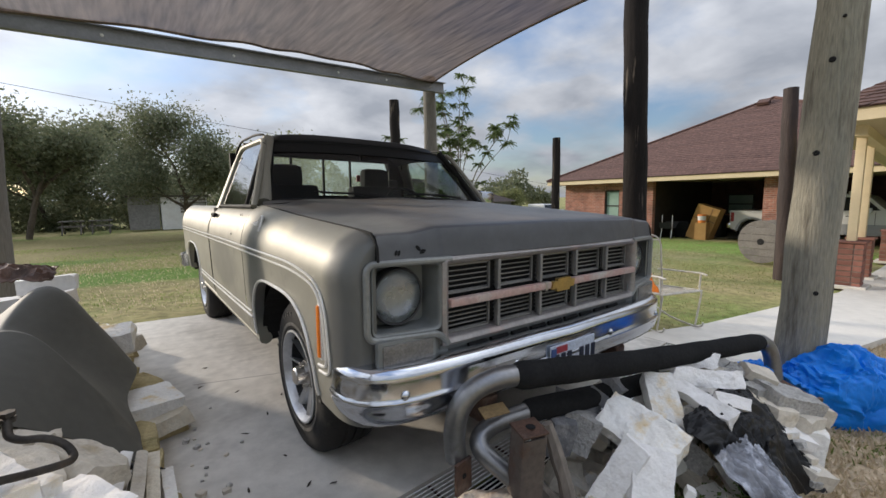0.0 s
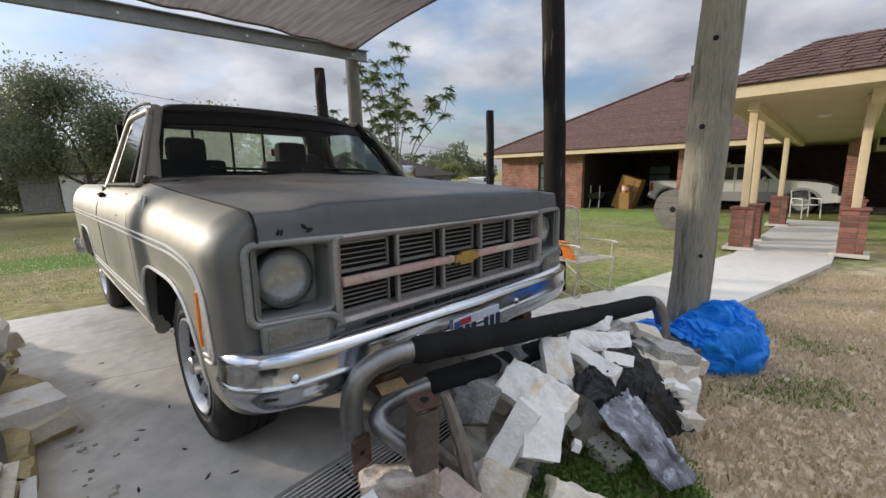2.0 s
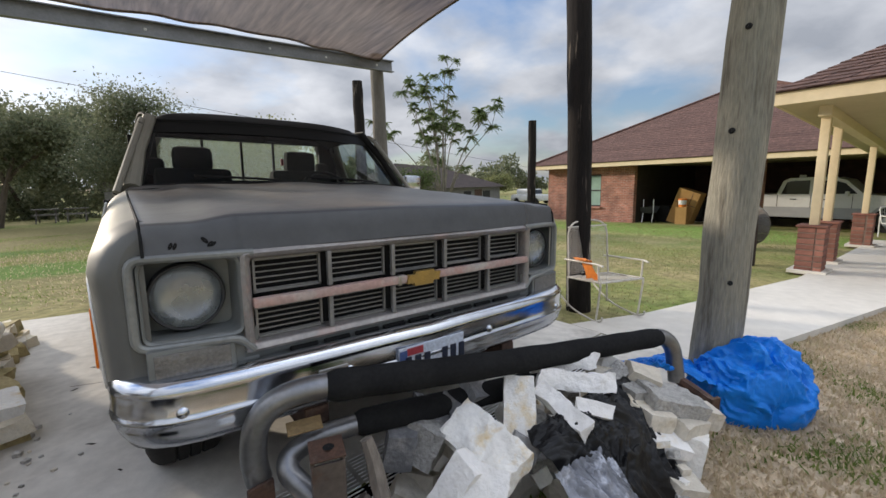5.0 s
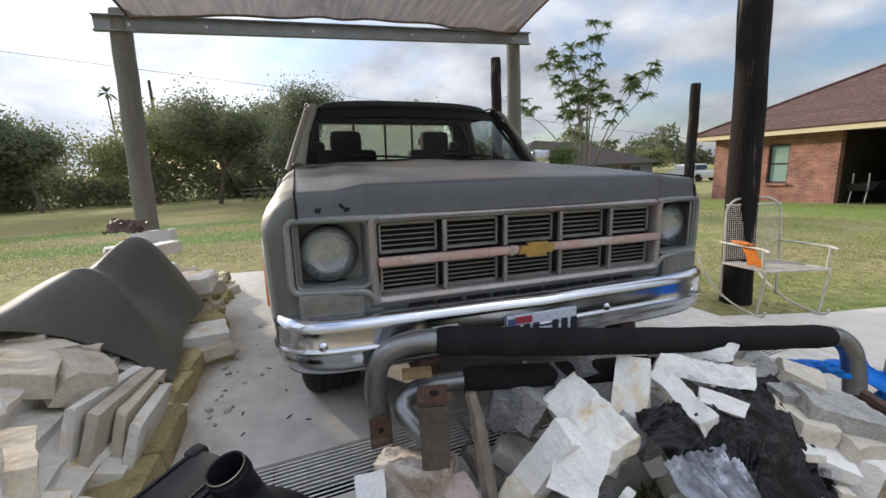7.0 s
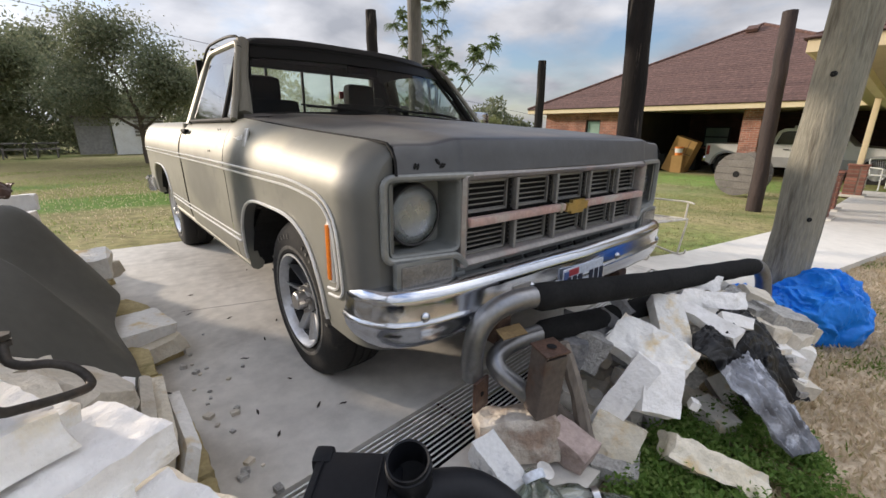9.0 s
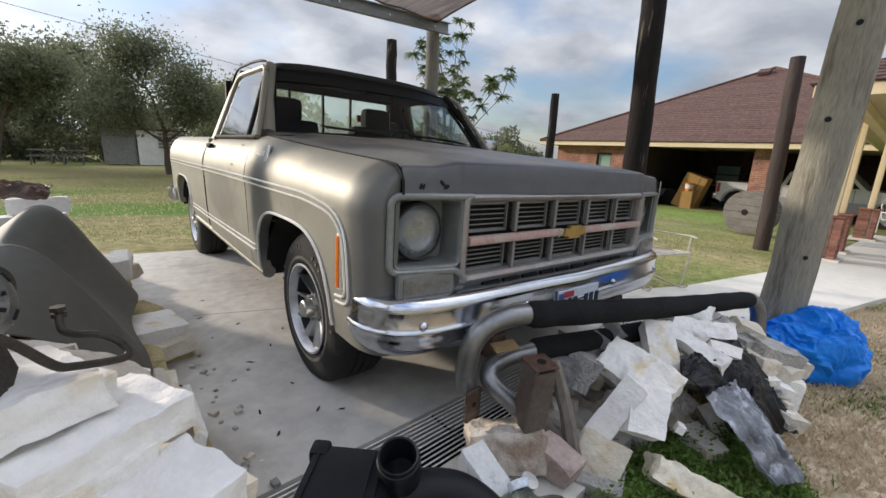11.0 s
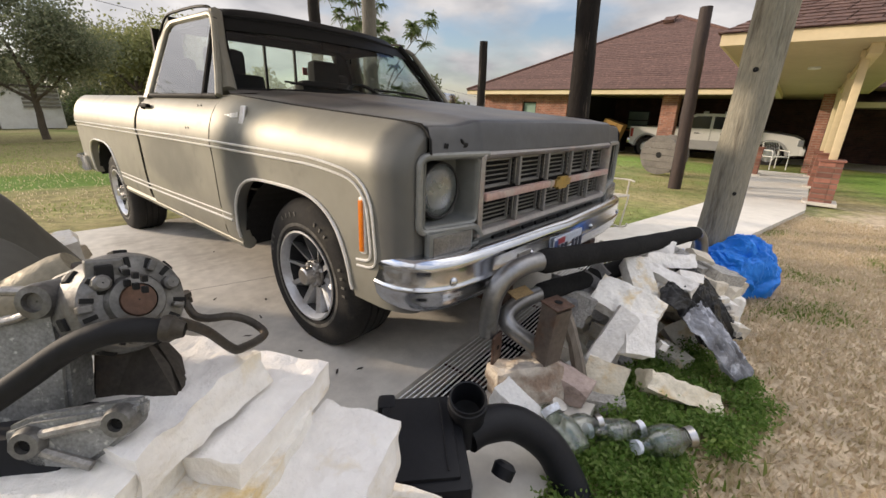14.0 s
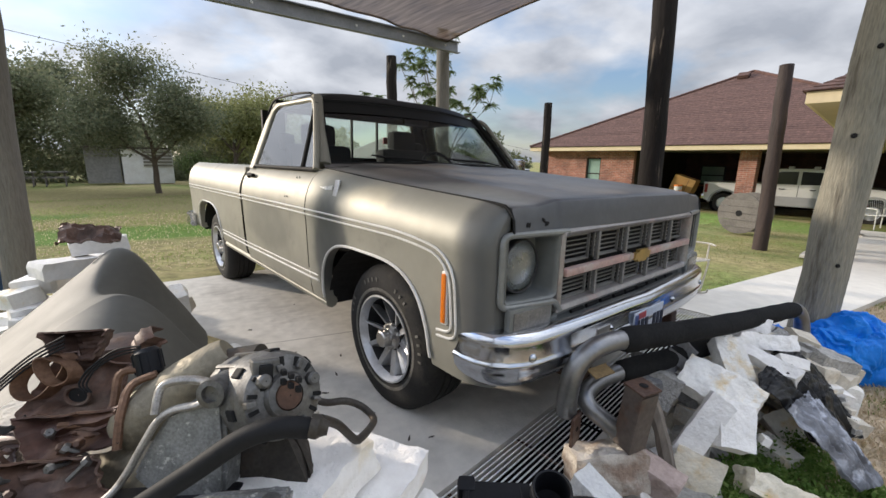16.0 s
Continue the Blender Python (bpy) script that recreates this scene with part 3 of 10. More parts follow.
BELT, MOLD = 1.205, 1.0
FENDER_TOP = [(-0.75, 1.110), (-0.745, 1.119), (-0.735, 1.127), (-0.715, 1.133), (-0.66, 1.139), (-0.53, 1.147), (-0.35, 1.157), (0.0, 1.178), (0.6, 1.222), (0.9, 1.222), (4, 1.215)]


def side_x(y, z, top):
    """Half width of the body side at a place along and up."""
    tab = [(0.45, 0.935), (0.56, 0.962), (0.70, 0.974), (0.93, 0.982), (1.0, 0.988), (1.0 + 0.3 * (top - 1.0), 0.978), (1.0 + 0.55 * (top - 1.0), 0.960), (1.0 + 0.76 * (top - 1.0), 0.934), (1.0 + 0.91 * (top - 1.0), 0.902), (top, 0.868)]
    tab = sorted(tab)
    x = lerp_table(tab, z)
    nose = min(1, max(0, (-0.580 - y) / 0.146))
    return x - 0.080 * (1 - math.sqrt(1 - nose * nose))


def arch_z(y, c, half, top, low):
    """Lower edge of a panel over a wheel: a squarish round arch."""
    d = abs(y - c) / half
    if d >= 1: return low
    return low + (top - low) * (1 - d ** 3.6) ** (1 / 2.6)


def side_panel(bm, sx, y0, y1, low, top_fn, arch=None, cols=60, rows=16, lip=0.05, wrap=None):
    ys = [y0 + (y1 - y0) * i / cols for i in range(cols + 1)]
    if arch:
        c, half = arch[0], arch[1]
        extra = [c + s * half * k for s in (-1, 1) for k in (0.9, 0.95, 0.975, 0.99, 0.998, 1.0, 1.003)]
        ys = sorted(set(ys + [y for y in extra if y0 < y < y1]))
    if y0 < -0.7:
        ys = sorted(set(ys + [-0.722, -0.719, -0.714, -0.708, -0.70, -0.69, -0.675]))
    grid = []
    for y in ys:
        top = top_fn(y)
        b = arch_z(y, arch[0], arch[1], arch[2], low) if arch else low
        col = []
        zs = [b + (0.895 - b) * (k / (rows - 8)) for k in range(rows - 8)] + [0.895, 0.93, 0.97] + [1.0 + (top - 1.0) * q for q in (0, 0.15, 0.3, 0.43, 0.55, 0.66, 0.76, 0.84, 0.91, 0.96, 1.0)]
        first = side_x(y, b, top)
        col.append(Vector((sx * (first - lip), y, b + 0.004)))
        for z in zs:
            col.append(Vector((sx * side_x(y, z, top), y, z)))
        grid.append(col)
    sheet(bm, grid, flip=sx > 0)
    return grid


def strip(bm, pts, sx, w=0.012, h=0.006, off=0.0):
    """A thin raised band on the body side through (y, z) places."""
    path = []
    for y, z in pts:
        path.append(Vector((sx * (side_x(y, z, lerp_table(FENDER_TOP, y)) + off), y, z)))
    tube(bm, path, w / 2, 6, True, 1.0)


def round_path(pts, r=0.07, n=6):
    out = [pts[0]]
    for a, b, c in zip(pts, pts[1:], pts[2:]):
        a, b, c = Vector(a), Vector(b), Vector(c)
        q = min(r, (a - b).length / 2, (c - b).length / 2)
        p, s = b + (a - b).normalized() * q, b + (c - b).normalized() * q
        for k in range(n + 1):
            t = k / n
            out.append(tuple((1 - t) ** 2 * p + 2 * t * (1 - t) * b + t * t * s))
    out.append(pts[-1])
    return out


def dense(pts, step=0.04):
    out = []
    for a, b in zip(pts, pts[1:]):
        k = max(1, int(math.dist(a, b) / step))
        out += [(a[0] + (b[0] - a[0]) * i / k, a[1] + (b[1] - a[1]) * i / k) for i in range(k)]
    return out + [pts[-1]]


def bumper_section():
    return [(-0.03, 0.706), (0.015, 0.717), (0.035, 0.718), (0.052, 0.714), (0.065, 0.705), (0.073, 0.692), (0.076, 0.680), (0.0745, 0.672), (0.0735, 0.655), (0.0735, 0.622), (0.0755, 0.615), (0.080, 0.610), (0.081, 0.605), (0.079, 0.599), (0.0745, 0.594), (0.072, 0.575), (0.062, 0.545), (0.044, 0.520), (0.012, 0.502), (-0.03, 0.496)]


def sweep_bumper(bm, plan, section, drop=0.0):
    rows = []
    n = len(plan)
    for i, (x, y) in enumerate(plan):
        a, b = Vector((*plan[max(i - 1, 0)], 0)), Vector((*plan[min(i + 1, n - 1)], 0))
        t = (b - a).normalized()
        out = Vector((t.y, -t.x, 0))
        rows.append([Vector((x, y, 0)) + out * d + Vector((0, 0, z)) for d, z in section])
    vs = sheet(bm, rows)
    bm.faces.new(list(reversed(vs[0]))); bm.faces.new(vs[-1])
    return rows


def wheel(truck, x, y, sx, big):
    """Tyre, rim and hub; the outer face looks along sx."""
    S = 0.975     # tyre size over the drawn section
    R, W = 0.362 * S, 0.265
    face = abs(x)
    hub = ground_z(sx * (face - W / 2), y) + R - 0.018
    m = Matrix.Translation((sx * (face - W / 2), y, hub)) @ Matrix.Rotation(radians(90) * sx, 4, "Y") @ Matrix.Diagonal((S, S, 1, 1))
    w = part("wheel", tube(B(), [(sx * (face - 0.24), y, hub), (sx * (face - 0.05), y, hub)], 0.07, 16), M["alloy_dark"], truck)
    tb = B()
    h = W / 2
    lathe(tb, [(0.205, -h + 0.02), (0.225, -h), (0.29, -h - 0.006), (0.33, -h + 0.008), (0.352, -h + 0.03), (0.359, -h + 0.045),
               (0.361, -0.05), (0.353, -0.046), (0.353, -0.040), (0.362, -0.036), (0.362, -0.004), (0.353, -0.002), (0.353, 0.004), (0.362, 0.006), (0.362, 0.036), (0.353, 0.040), (0.353, 0.046), (0.361, 0.05),
               (0.359, h - 0.045), (0.352, h - 0.03), (0.33, h - 0.008), (0.29, h + 0.006), (0.225, h), (0.205, h - 0.02)], m, 56)
    tyre = part("tyre", tb, M["rubber"], w, "worn black tyre with white lettering", smooth=40)
    # raised lettering on the wall, as plain bars
    for k in range(26):
        if k % 13 not in (1, 2, 3, 4, 8, 9, 10):
            continue
        lb = B()
        a = 2 * math.pi * k / 26 * 0.55 + (0 if k < 13 else math.pi * 0.9)
        c = m @ Vector((0.292 * math.cos(a), 0.292 * math.sin(a), h + 0.0065))
        box(lb, c, (0.020, 0.010, 0.003), m.to_3x3().to_4x4() @ Matrix.Rotation(a, 4, "Z"))
        part("letter_bar", lb, M["letters"], tyre, "worn white lettering bar")
    ring = B()
    lathe(ring, [(0.236, h + 0.0035), (0.244, h + 0.0055), (0.252, h + 0.0045)], m, 48)
    part("wall_line", ring, M["letters"], tyre, "dirty pale sidewall line", smooth=True)
    rb = B()
    lathe(rb, [(0.214, h - 0.004), (0.216, h + 0.006), (0.207, h + 0.008), (0.200, h - 0.004), (0.192, h - 0.03)], m, 48)
    part("rim", rb, M["alloy"], w, "polished alloy rim", smooth=40)
    # barrel and disc take dark metal as the shade behind the blades
    bb = B()
    lathe(bb, [(0.192, h - 0.03), (0.186, h - 0.10), (0.185, -h + 0.02)], m, 48)
    part("barrel", bb, M["alloy_dark"], w, "rim barrel in dark metal for the shade behind the blades", smooth=40)
    db = B()
    lathe(db, [(0.186, h - 0.125), (0.09, h - 0.12), (0.001, h - 0.12)], m, 32)
    part("brake_disc", db, M["alloy_dark"], w, "dark wheel centre")
    sp = B()
    for k in range(10):
        a = 2 * math.pi * k / 10 + 0.2
        rot = m @ Matrix.Rotation(a, 4, "Z")
        # a tapering blade that leans round the wheel
        blade = [(0.050, -0.013, h - 0.052), (0.19, -0.010, h - 0.016), (0.192, 0.010, h - 0.026), (0.050, 0.013, h - 0.060)]
        up = [rot @ Vector(p) for p in blade]
        dn = [rot @ Vector((p[0], p[1] + 0.030, p[2] - 0.060)) for p in blade]
        va = [sp.verts.new(p) for p in up]; vb = [sp.verts.new(p) for p in dn]
        sp.faces.new(va); sp.faces.new(list(reversed(vb)))
        for i in range(4):
            sp.faces.new((va[i], vb[i], vb[(i + 1) % 4], va[(i + 1) % 4]))
    bmesh.ops.recalc_face_normals(sp, faces=sp.faces[:])
    part("spokes", sp, M["alloy"], w, "ten swept alloy blades")
    hb = B()
    lathe(hb, [(0.066, h - 0.07), (0.064, h - 0.035), (0.05, h - 0.03), (0.042, h - 0.025), (0.040, h + 0.012), (0.034, h + 0.018), (0.001, h + 0.019)], m, 24)
    part("hub_cap", hb, M["dull_chrome"], w, "tarnished centre cap", smooth=35)
    for k in range(5):
        nb = B()
        a = 2 * math.pi * k / 5
        c = Vector((0.054 * math.cos(a), 0.054 * math.sin(a), h - 0.03))
        lathe(nb, [(0.010, 0), (0.010, 0.02), (0.001, 0.024)], m @ Matrix.Translation(c), 6)
        part("wheel_nut", nb, M["dull_chrome"], w)


def build_truck():
    truck = thing("pickup_truck", "old grey-green pickup with dark hood parked on the slab", "pickup truck", (0, 1.5, 0))
    top = lambda y: lerp_table(FENDER_TOP, y)
    for sx in (-1, 1):
        # front wing
        bm = B()
        face = side_panel(bm, sx, -0.724, 0.615, 0.50, top, (0.0, 0.455, 0.868, 0.50), 64, 18)
        # the wing turns in to the lamp surround
        col = [p for p in face[0][1:] if p.z > 0.66]
        sheet(bm, [[Vector((sx * min(0.862, abs(p.x) - 0.004), p.y - 0.004, p.z)) for p in col], col], flip=sx < 0)
        wing = part("front_wing", bm, M["paint"], truck, "satin grey-green front wing", smooth=40)
        # door skin
        bm = B()
        side_panel(bm, sx, 0.627, 1.795, 0.50, lambda y: BELT + 0.012, None, 30, 18, 0.03)
        door = part("door", bm, M["paint"], truck, "satin grey-green door", smooth=40)
        # window frame: two posts and a head rail
        fr = B()
        def gp(y, z):
            t = (z - 1.21) / (1.66 - 1.21)
            return Vector((sx * (0.905 - 0.165 * t), y, z))
        outline = [gp(0.645, 1.215), gp(0.70, 1.30), gp(0.93, 1.600), gp(0.99, 1.640), gp(1.57, 1.652), gp(1.65, 1.62), gp(1.69, 1.215)]
        tube(fr, round_path(outline, 0.05, 4), 0.017, 8, True)
        part("window_frame", fr, M["paint"], door, "grey-green window frame", smooth=True)
        gl = B()
        f = [gl.verts.new(p) for p in (gp(0.84, 1.215), gp(0.94, 1.60), gp(0.99, 1.63), gp(1.57, 1.64), gp(1.64, 1.60), gp(1.68, 1.215))]
        gl.faces.new(f)
        g = part("window_glass", gl, M["dusty_window"], door, "side glass reflecting the sky"); g.visible_shadow = False
        gl = B()
        gl.faces.new([gl.verts.new(p) for p in (gp(0.66, 1.215), gp(0.72, 1.30), gp(0.925, 1.585), gp(0.825, 1.215))])
        g = part("quarter_glass", gl, M["dusty_window"], door, "front quarter glass"); g.visible_shadow = False
        dv = B()
        tube(dv, [gp(0.825, 1.205), gp(0.935, 1.61)], 0.014, 8)
        part("window_divider", dv, M["black"], door, "black window divider")
        sw = B()
        tube(sw, [gp(0.66, 1.213), gp(1.69, 1.213)], 0.013, 8)
        part("window_seal", sw, M["black"], door)
        hd = B()
        box(hd, (sx * 0.965, 1.615, 1.150), (0.03, 0.13, 0.022), None, 0.008)
        box(hd, (sx * 0.955, 1.68, 1.145), (0.03, 0.03, 0.036), None, 0.008)
        part("door_handle", hd, M["black"], door, "dark door handle", smooth=True)
        if sx < 0:
            for y, z in ((0.79, 1.165), (0.83, 1.163), (0.88, 1.05), (0.915, 1.048), (1.68, 0.965)):
                hb = B()
                lathe(hb, [(0.007, 0.002), (0.001, 0.004)], Matrix.Translation((sx * (side_x(y, z, 1.217) + 0.0015), y, z)) @ Matrix.Rotation(-radians(90), 4, "Y"), 8)
                part("screw_hole", hb, M["black"], door, "empty dark screw hole")
        # bed side
        bm = B()
        side_panel(bm, sx, 1.845, 3.76, 0.52, lambda y: BELT + 0.008, (2.985, 0.44, 0.845, 0.52), 70, 16)
        bed = part("bed_side", bm, M["paint"], truck, "satin grey-green bed side", smooth=40)
        rl = B()
        sheet(rl, [[(sx * 0.872, 1.845, BELT + 0.006), (sx * 0.80, 1.845, BELT), (sx * 0.795, 1.845, 0.75)], [(sx * 0.872, 3.76, BELT + 0.006), (sx * 0.80, 3.76, BELT), (sx * 0.795, 3.76, 0.75)]])
        part("bed_rail", rl, M["paint"], truck)
        # bright mouldings
        mb = B()
        up = dense(round_path([(3.74, 0.975), (1.0, 1.0), (-0.30, 1.003), (-0.595, 0.965), (-0.612, 0.655), (-0.505, 0.645)], 0.13))
        strip(mb, up, sx, 0.010, off=0.003)
        lo = dense(round_path([(3.74, 0.948), (1.0, 0.973), (-0.30, 0.977), (-0.573, 0.945), (-0.588, 0.678), (-0.505, 0.668)], 0.12))
        strip(mb, lo, sx, 0.010, off=0.003)
        part("side_moulding", mb, M["trim"], wing, "double bright side moulding", smooth=True)
        mb = B()
        band = [(0.50, 0.615), (1.80, 0.600), (2.50, 0.60)]
        strip(mb, dense(band), sx, 0.012, off=0.003)
        strip(mb, dense([(p[0], p[1] + 0.03) for p in band]), sx, 0.008, off=0.003)
        part("lower_moulding", mb, M["trim"], door, "bright lower moulding", smooth=True)
        for c, half, tp, low, own, e in ((0.0, 0.455, 0.868, 0.50, wing, 0.03), (2.985, 0.44, 0.845, 0.52, bed, 0.03)):
            ab = B()
            pts = []
            for k in range(61):
                a = math.pi * k / 60
                y = c - math.copysign(abs(math.cos(a)) ** 0.55, math.cos(a)) * half
                pts.append((y, max(low, arch_z(y, c, half * 1.0005, tp, low))))
            strip(ab, pts, sx, 0.014, off=0.004)
            part("arch_trim", ab, M["trim"], own, "bright wheel arch trim", smooth=True)
            wb = B()
            rows = []
            for k in range(25):
                a = math.pi * k / 24
                rows.append([Vector((sx * 0.93, c - math.cos(a) * (half + 0.01), low - 0.02 + math.sin(a) * (tp - low + 0.03))), Vector((sx * 0.50, c - math.cos(a) * (half + 0.01), low - 0.02 + math.sin(a) * (tp - low + 0.03)))])
            sheet(wb, rows)
            vs = [wb.verts.new(r[1]) for r in rows]
            wb.faces.new(vs)
            part("wheel_well", wb, M["black"], own, "black wheel well")
        # rocker under the cab
        rk = B()
        tube(rk, [(sx * 0.915, 0.46, 0.495), (sx * 0.915, 2.53, 0.495)], 0.035, 8)
        part("rocker", rk, M["paint"], truck, "", smooth=True)
        # side marker
        k = B()
        x0 = side_x(-0.55, 0.8, 1.1)
        box(k, (sx * (x0 + 0.002), -0.553, 0.80), (0.014, 0.031, 0.196), None, 0.006)
        mk = part("side_marker", k, M["trim"], wing, "bright marker bezel", smooth=True)
        k = B()
        box(k, (sx * (x0 + 0.010), -0.553, 0.80), (0.012, 0.020, 0.180), None, 0.005)
        part("lens", k, M["amber"], mk, "amber marker lens", smooth=True)
        # wing badge: plain bars
        k = B()
        xb = side_x(0.40, 1.125, 1.2)
        box(k, (sx * (xb + 0.001), 0.305, 1.130), (0.012, 0.045, 0.085), Matrix.Rotation(sx * radians(-14), 4, "Y"), 0.006)
        bd = part("badge", k, M["dull_chrome"], wing, "worn metal badge")
        k = B()
        for i in range(5):
            box(k, (sx * (xb + 0.003), 0.355 + 0.030 * i, 1.13 - 0.003 * i), (0.006, 0.022, 0.022 - 0.002 * (i % 2)), Matrix.Rotation(sx * radians(-14), 4, "Y"))
        part("script_bars", k, M["trim"], bd, "bright script as plain bars")
        for y in (-0.045, 2.985):
            wheel(truck, sx * (0.925 if y < 1 else 0.925), y, sx, 0)
    # hood: a steep front face with a crisp edge, then the long gently rising top
    bm = B()
    rows = []
    xs = sorted(set([-0.860 + 1.72 * i / 44 for i in range(45)] + [q * v for q in (-1, 1) for v in (0.615, 0.628, 0.636, 0.644, 0.66, 0.85, 0.855)]))

    def hood_front(x):
        return -0.789 + 0.034 * (abs(x) / 0.86) ** 3 + 0.008 * smooth01(0.625, 0.645, abs(x))

    def hood_top(x, y):
        e = lerp_table([(-0.78, 1.124), (-0.72, 1.133), (-0.66, 1.139), (-0.53, 1.147), (-0.35, 1.158), (0.0, 1.180), (0.6, 1.228)], y)
        rise = 0.030 * smooth01(0.76, 0.62, abs(x)) * lerp_table([(-0.79, 0.55), (-0.6, 0.8), (-0.2, 1.0), (0.6, 0.75)], y)
        rise += 0.012 * smooth01(0.26, 0.05, abs(x)) * lerp_table([(-0.7, 0.1), (-0.3, 1), (0.6, 0.9)], y) + 0.010 * (1 - (x / 0.86) ** 2)
        return e + rise - 0.003 * smooth01(0.845, 0.86, abs(x))

    for dy, f in ((0.035, -0.10), (0.008, -0.06), (0.0, 0.0), (0.001, 0.05), (0.007, 0.45), (0.013, 0.80), (0.018, 0.92), (0.027, 0.98), (0.040, 1.0)):
        rows.append([Vector((x, hood_front(x) + dy, 1.049 + (hood_top(x, hood_front(x) + 0.04) - 1.049) * f + 0.002 * noise.noise(Vector((x * 5, 0, 2))))) for x in xs])
    for i in range(1, 25):
        t = (i / 24) ** 1.15
        rows.append([Vector((x, (hood_front(x) + 0.04) * (1 - t) + 0.6 * t, hood_top(x, (hood_front(x) + 0.04) * (1 - t) + 0.6 * t) + 0.0022 * noise.noise(Vector((x * 3, t * 5, 8))))) for x in xs])
    sheet(bm, rows)
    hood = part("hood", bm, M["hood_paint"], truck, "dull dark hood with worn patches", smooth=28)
    for sx in (-1, 1):
        k = B()
        tube(k, [Vector((sx * 0.863, hood_front(0.86) - 0.001, 1.046)), Vector((sx * 0.863, hood_front(0.86) + 0.004, 1.09)), Vector((sx * 0.863, hood_front(0.86) + 0.018, 1.114))] + [Vector((sx * 0.864, y, lerp_table(FENDER_TOP, y) + 0.0005)) for y in (-0.705, -0.66, -0.6, -0.5, -0.35, -0.2, 0.0, 0.2, 0.4, 0.6)], 0.0045, 6)
        part("hood_gap", k, M["black"], hood, "dark gap beside the hood")
    # chipped, rusted-through spots near the front corner of the hood
    rnd = random.Random(4)
    for cx in (-0.800, -0.790, -0.718, -0.706, -0.699):
        hb = B()
        cz = 1.074 + rnd.uniform(-0.006, 0.010)
        lathe(hb, [(rnd.uniform(0.004, 0.010), -0.002), (0.007, 0.0022), (0.001, 0.0026)], Matrix.Translation((cx, hood_front(cx) + 0.0045, cz)) @ Matrix.Rotation(radians(84), 4, "X") @ Matrix.Rotation(rnd.uniform(0, 3), 4, "Z") @ Matrix.Diagonal((1.5, 0.7, 1, 1)), 8)
        part("chipped_patch", hb, M["black"], hood, "black chipped rust spot")
    # cowl with vents
    bm = B()
    sheet(bm, [[(-0.866, 0.602, 1.226), (-0.4, 0.605, 1.262), (0.4, 0.605, 1.262), (0.866, 0.602, 1.226)], [(-0.84, 0.68, 1.245), (-0.4, 0.64, 1.272), (0.4, 0.64, 1.272), (0.84, 0.68, 1.245)]])
    part("cowl", bm, M["hood_paint"], truck)
    # ---- cab ----
    # windshield opening: base along the cowl, head at the roof
    base = [Vector((x, 0.60 + 0.10 * (abs(x) / 0.80) ** 3, 1.262 - 0.02 * (x / 0.8) ** 2)) for x in np.linspace(-0.80, 0.80, 17)]
    head = [Vector((x * 0.845, 0.965 + 0.075 * (abs(x) / 0.80) ** 3, 1.655 - 0.012 * (x / 0.8) ** 2)) for x in np.linspace(-0.80, 0.80, 17)]
    gl = B()
    sheet(gl, [[b.lerp(h, k / 6) + Vector((0, -0.03 * math.sin(math.pi * k / 6), 0)) for b, h in zip(base, head)] for k in range(7)])
    g = part("windshield", gl, M["window"], truck, "clear windshield", smooth=True); g.visible_shadow = False
    sl = B()
    ring = base + list(reversed(head)) + [base[0]]
    tube(sl, ring, 0.014, 6, False)
    part("windshield_seal", sl, M["black"], truck, "black rubber windshield seal", smooth=True)
    # a dark sun strip along the head of the windshield
    ss = B()
    sheet(ss, [[b.lerp(h, k) + Vector((0, -0.03 * math.sin(math.pi * k) - 0.004, 0.002)) for b, h in zip(base, head)] for k in (0.80, 0.9, 1.0)])
    part("sun_strip", ss, M["roof_paint"], truck, "black strip across the windshield's head", smooth=True)
    # roof
    bm = B()
    rows = []
    for k in range(13):
        y = 0.955 + (1.80 - 0.955) * k / 12
        row = []
        for i in range(25):
            u = -1 + 2 * i / 24
            wdt = 0.735 if k else 0.70
            crown = lerp_table([(0.955, 1.668), (1.0, 1.705), (1.12, 1.732), (1.4, 1.745), (1.7, 1.735), (1.77, 1.715), (1.80, 1.67)], y)
            z = crown - 0.045 * abs(u) ** 4 - 0.05 * smooth01(0.86, 1.0, abs(u))
            yy = y + 0.075 * abs(u) ** 3 * (1 - k / 12)
            row.append(Vector((u * wdt, yy, z)))
        rows.append(row)
    sheet(bm, rows)
    part("roof", bm, M["roof_paint"], truck, "black painted cab roof", smooth=60)
    k = B()
    sheet(k, [[Vector((p.x * 0.96, p.y, p.z - 0.035)) for p in r] for r in rows[1:-1]])
    part("headliner", k, M["seat"], truck, "black headliner", smooth=True)
    for sx in (-1, 1):
        pb = B()
        a0, a1 = Vector((sx * 0.835, 0.685, 1.235)), Vector((sx * 0.705, 1.04, 1.655))
        tube(pb, [a0, a0.lerp(a1, 0.5) + Vector((sx * 0.012, -0.01, 0.006)), a1], [0.042, 0.034, 0.036] if sx < 0 else [0.028, 0.022, 0.028], 10)
        part("windshield_pillar", pb, M["paint"] if sx < 0 else M["roof_paint"], truck, "", smooth=True)
        # rear pillar and rain gutter
        pb = B()
        rows = []
        for k in range(9):
            t = k / 8
            z = 1.20 + 0.47 * t
            x0 = 0.925 - 0.185 * t
            y0 = lerp_table([(0, 1.69), (0.8, 1.655), (1, 1.58)], t)
            rows.append([Vector((sx * x0, y0, z)), Vector((sx * x0, 1.76, z)), Vector((sx * (x0 - 0.04), 1.80, z)), Vector((sx * (x0 - 0.16), 1.815, z))])
        sheet(pb, rows, flip=sx < 0)
        part("rear_pillar", pb, M["paint"], truck, "", smooth=40)
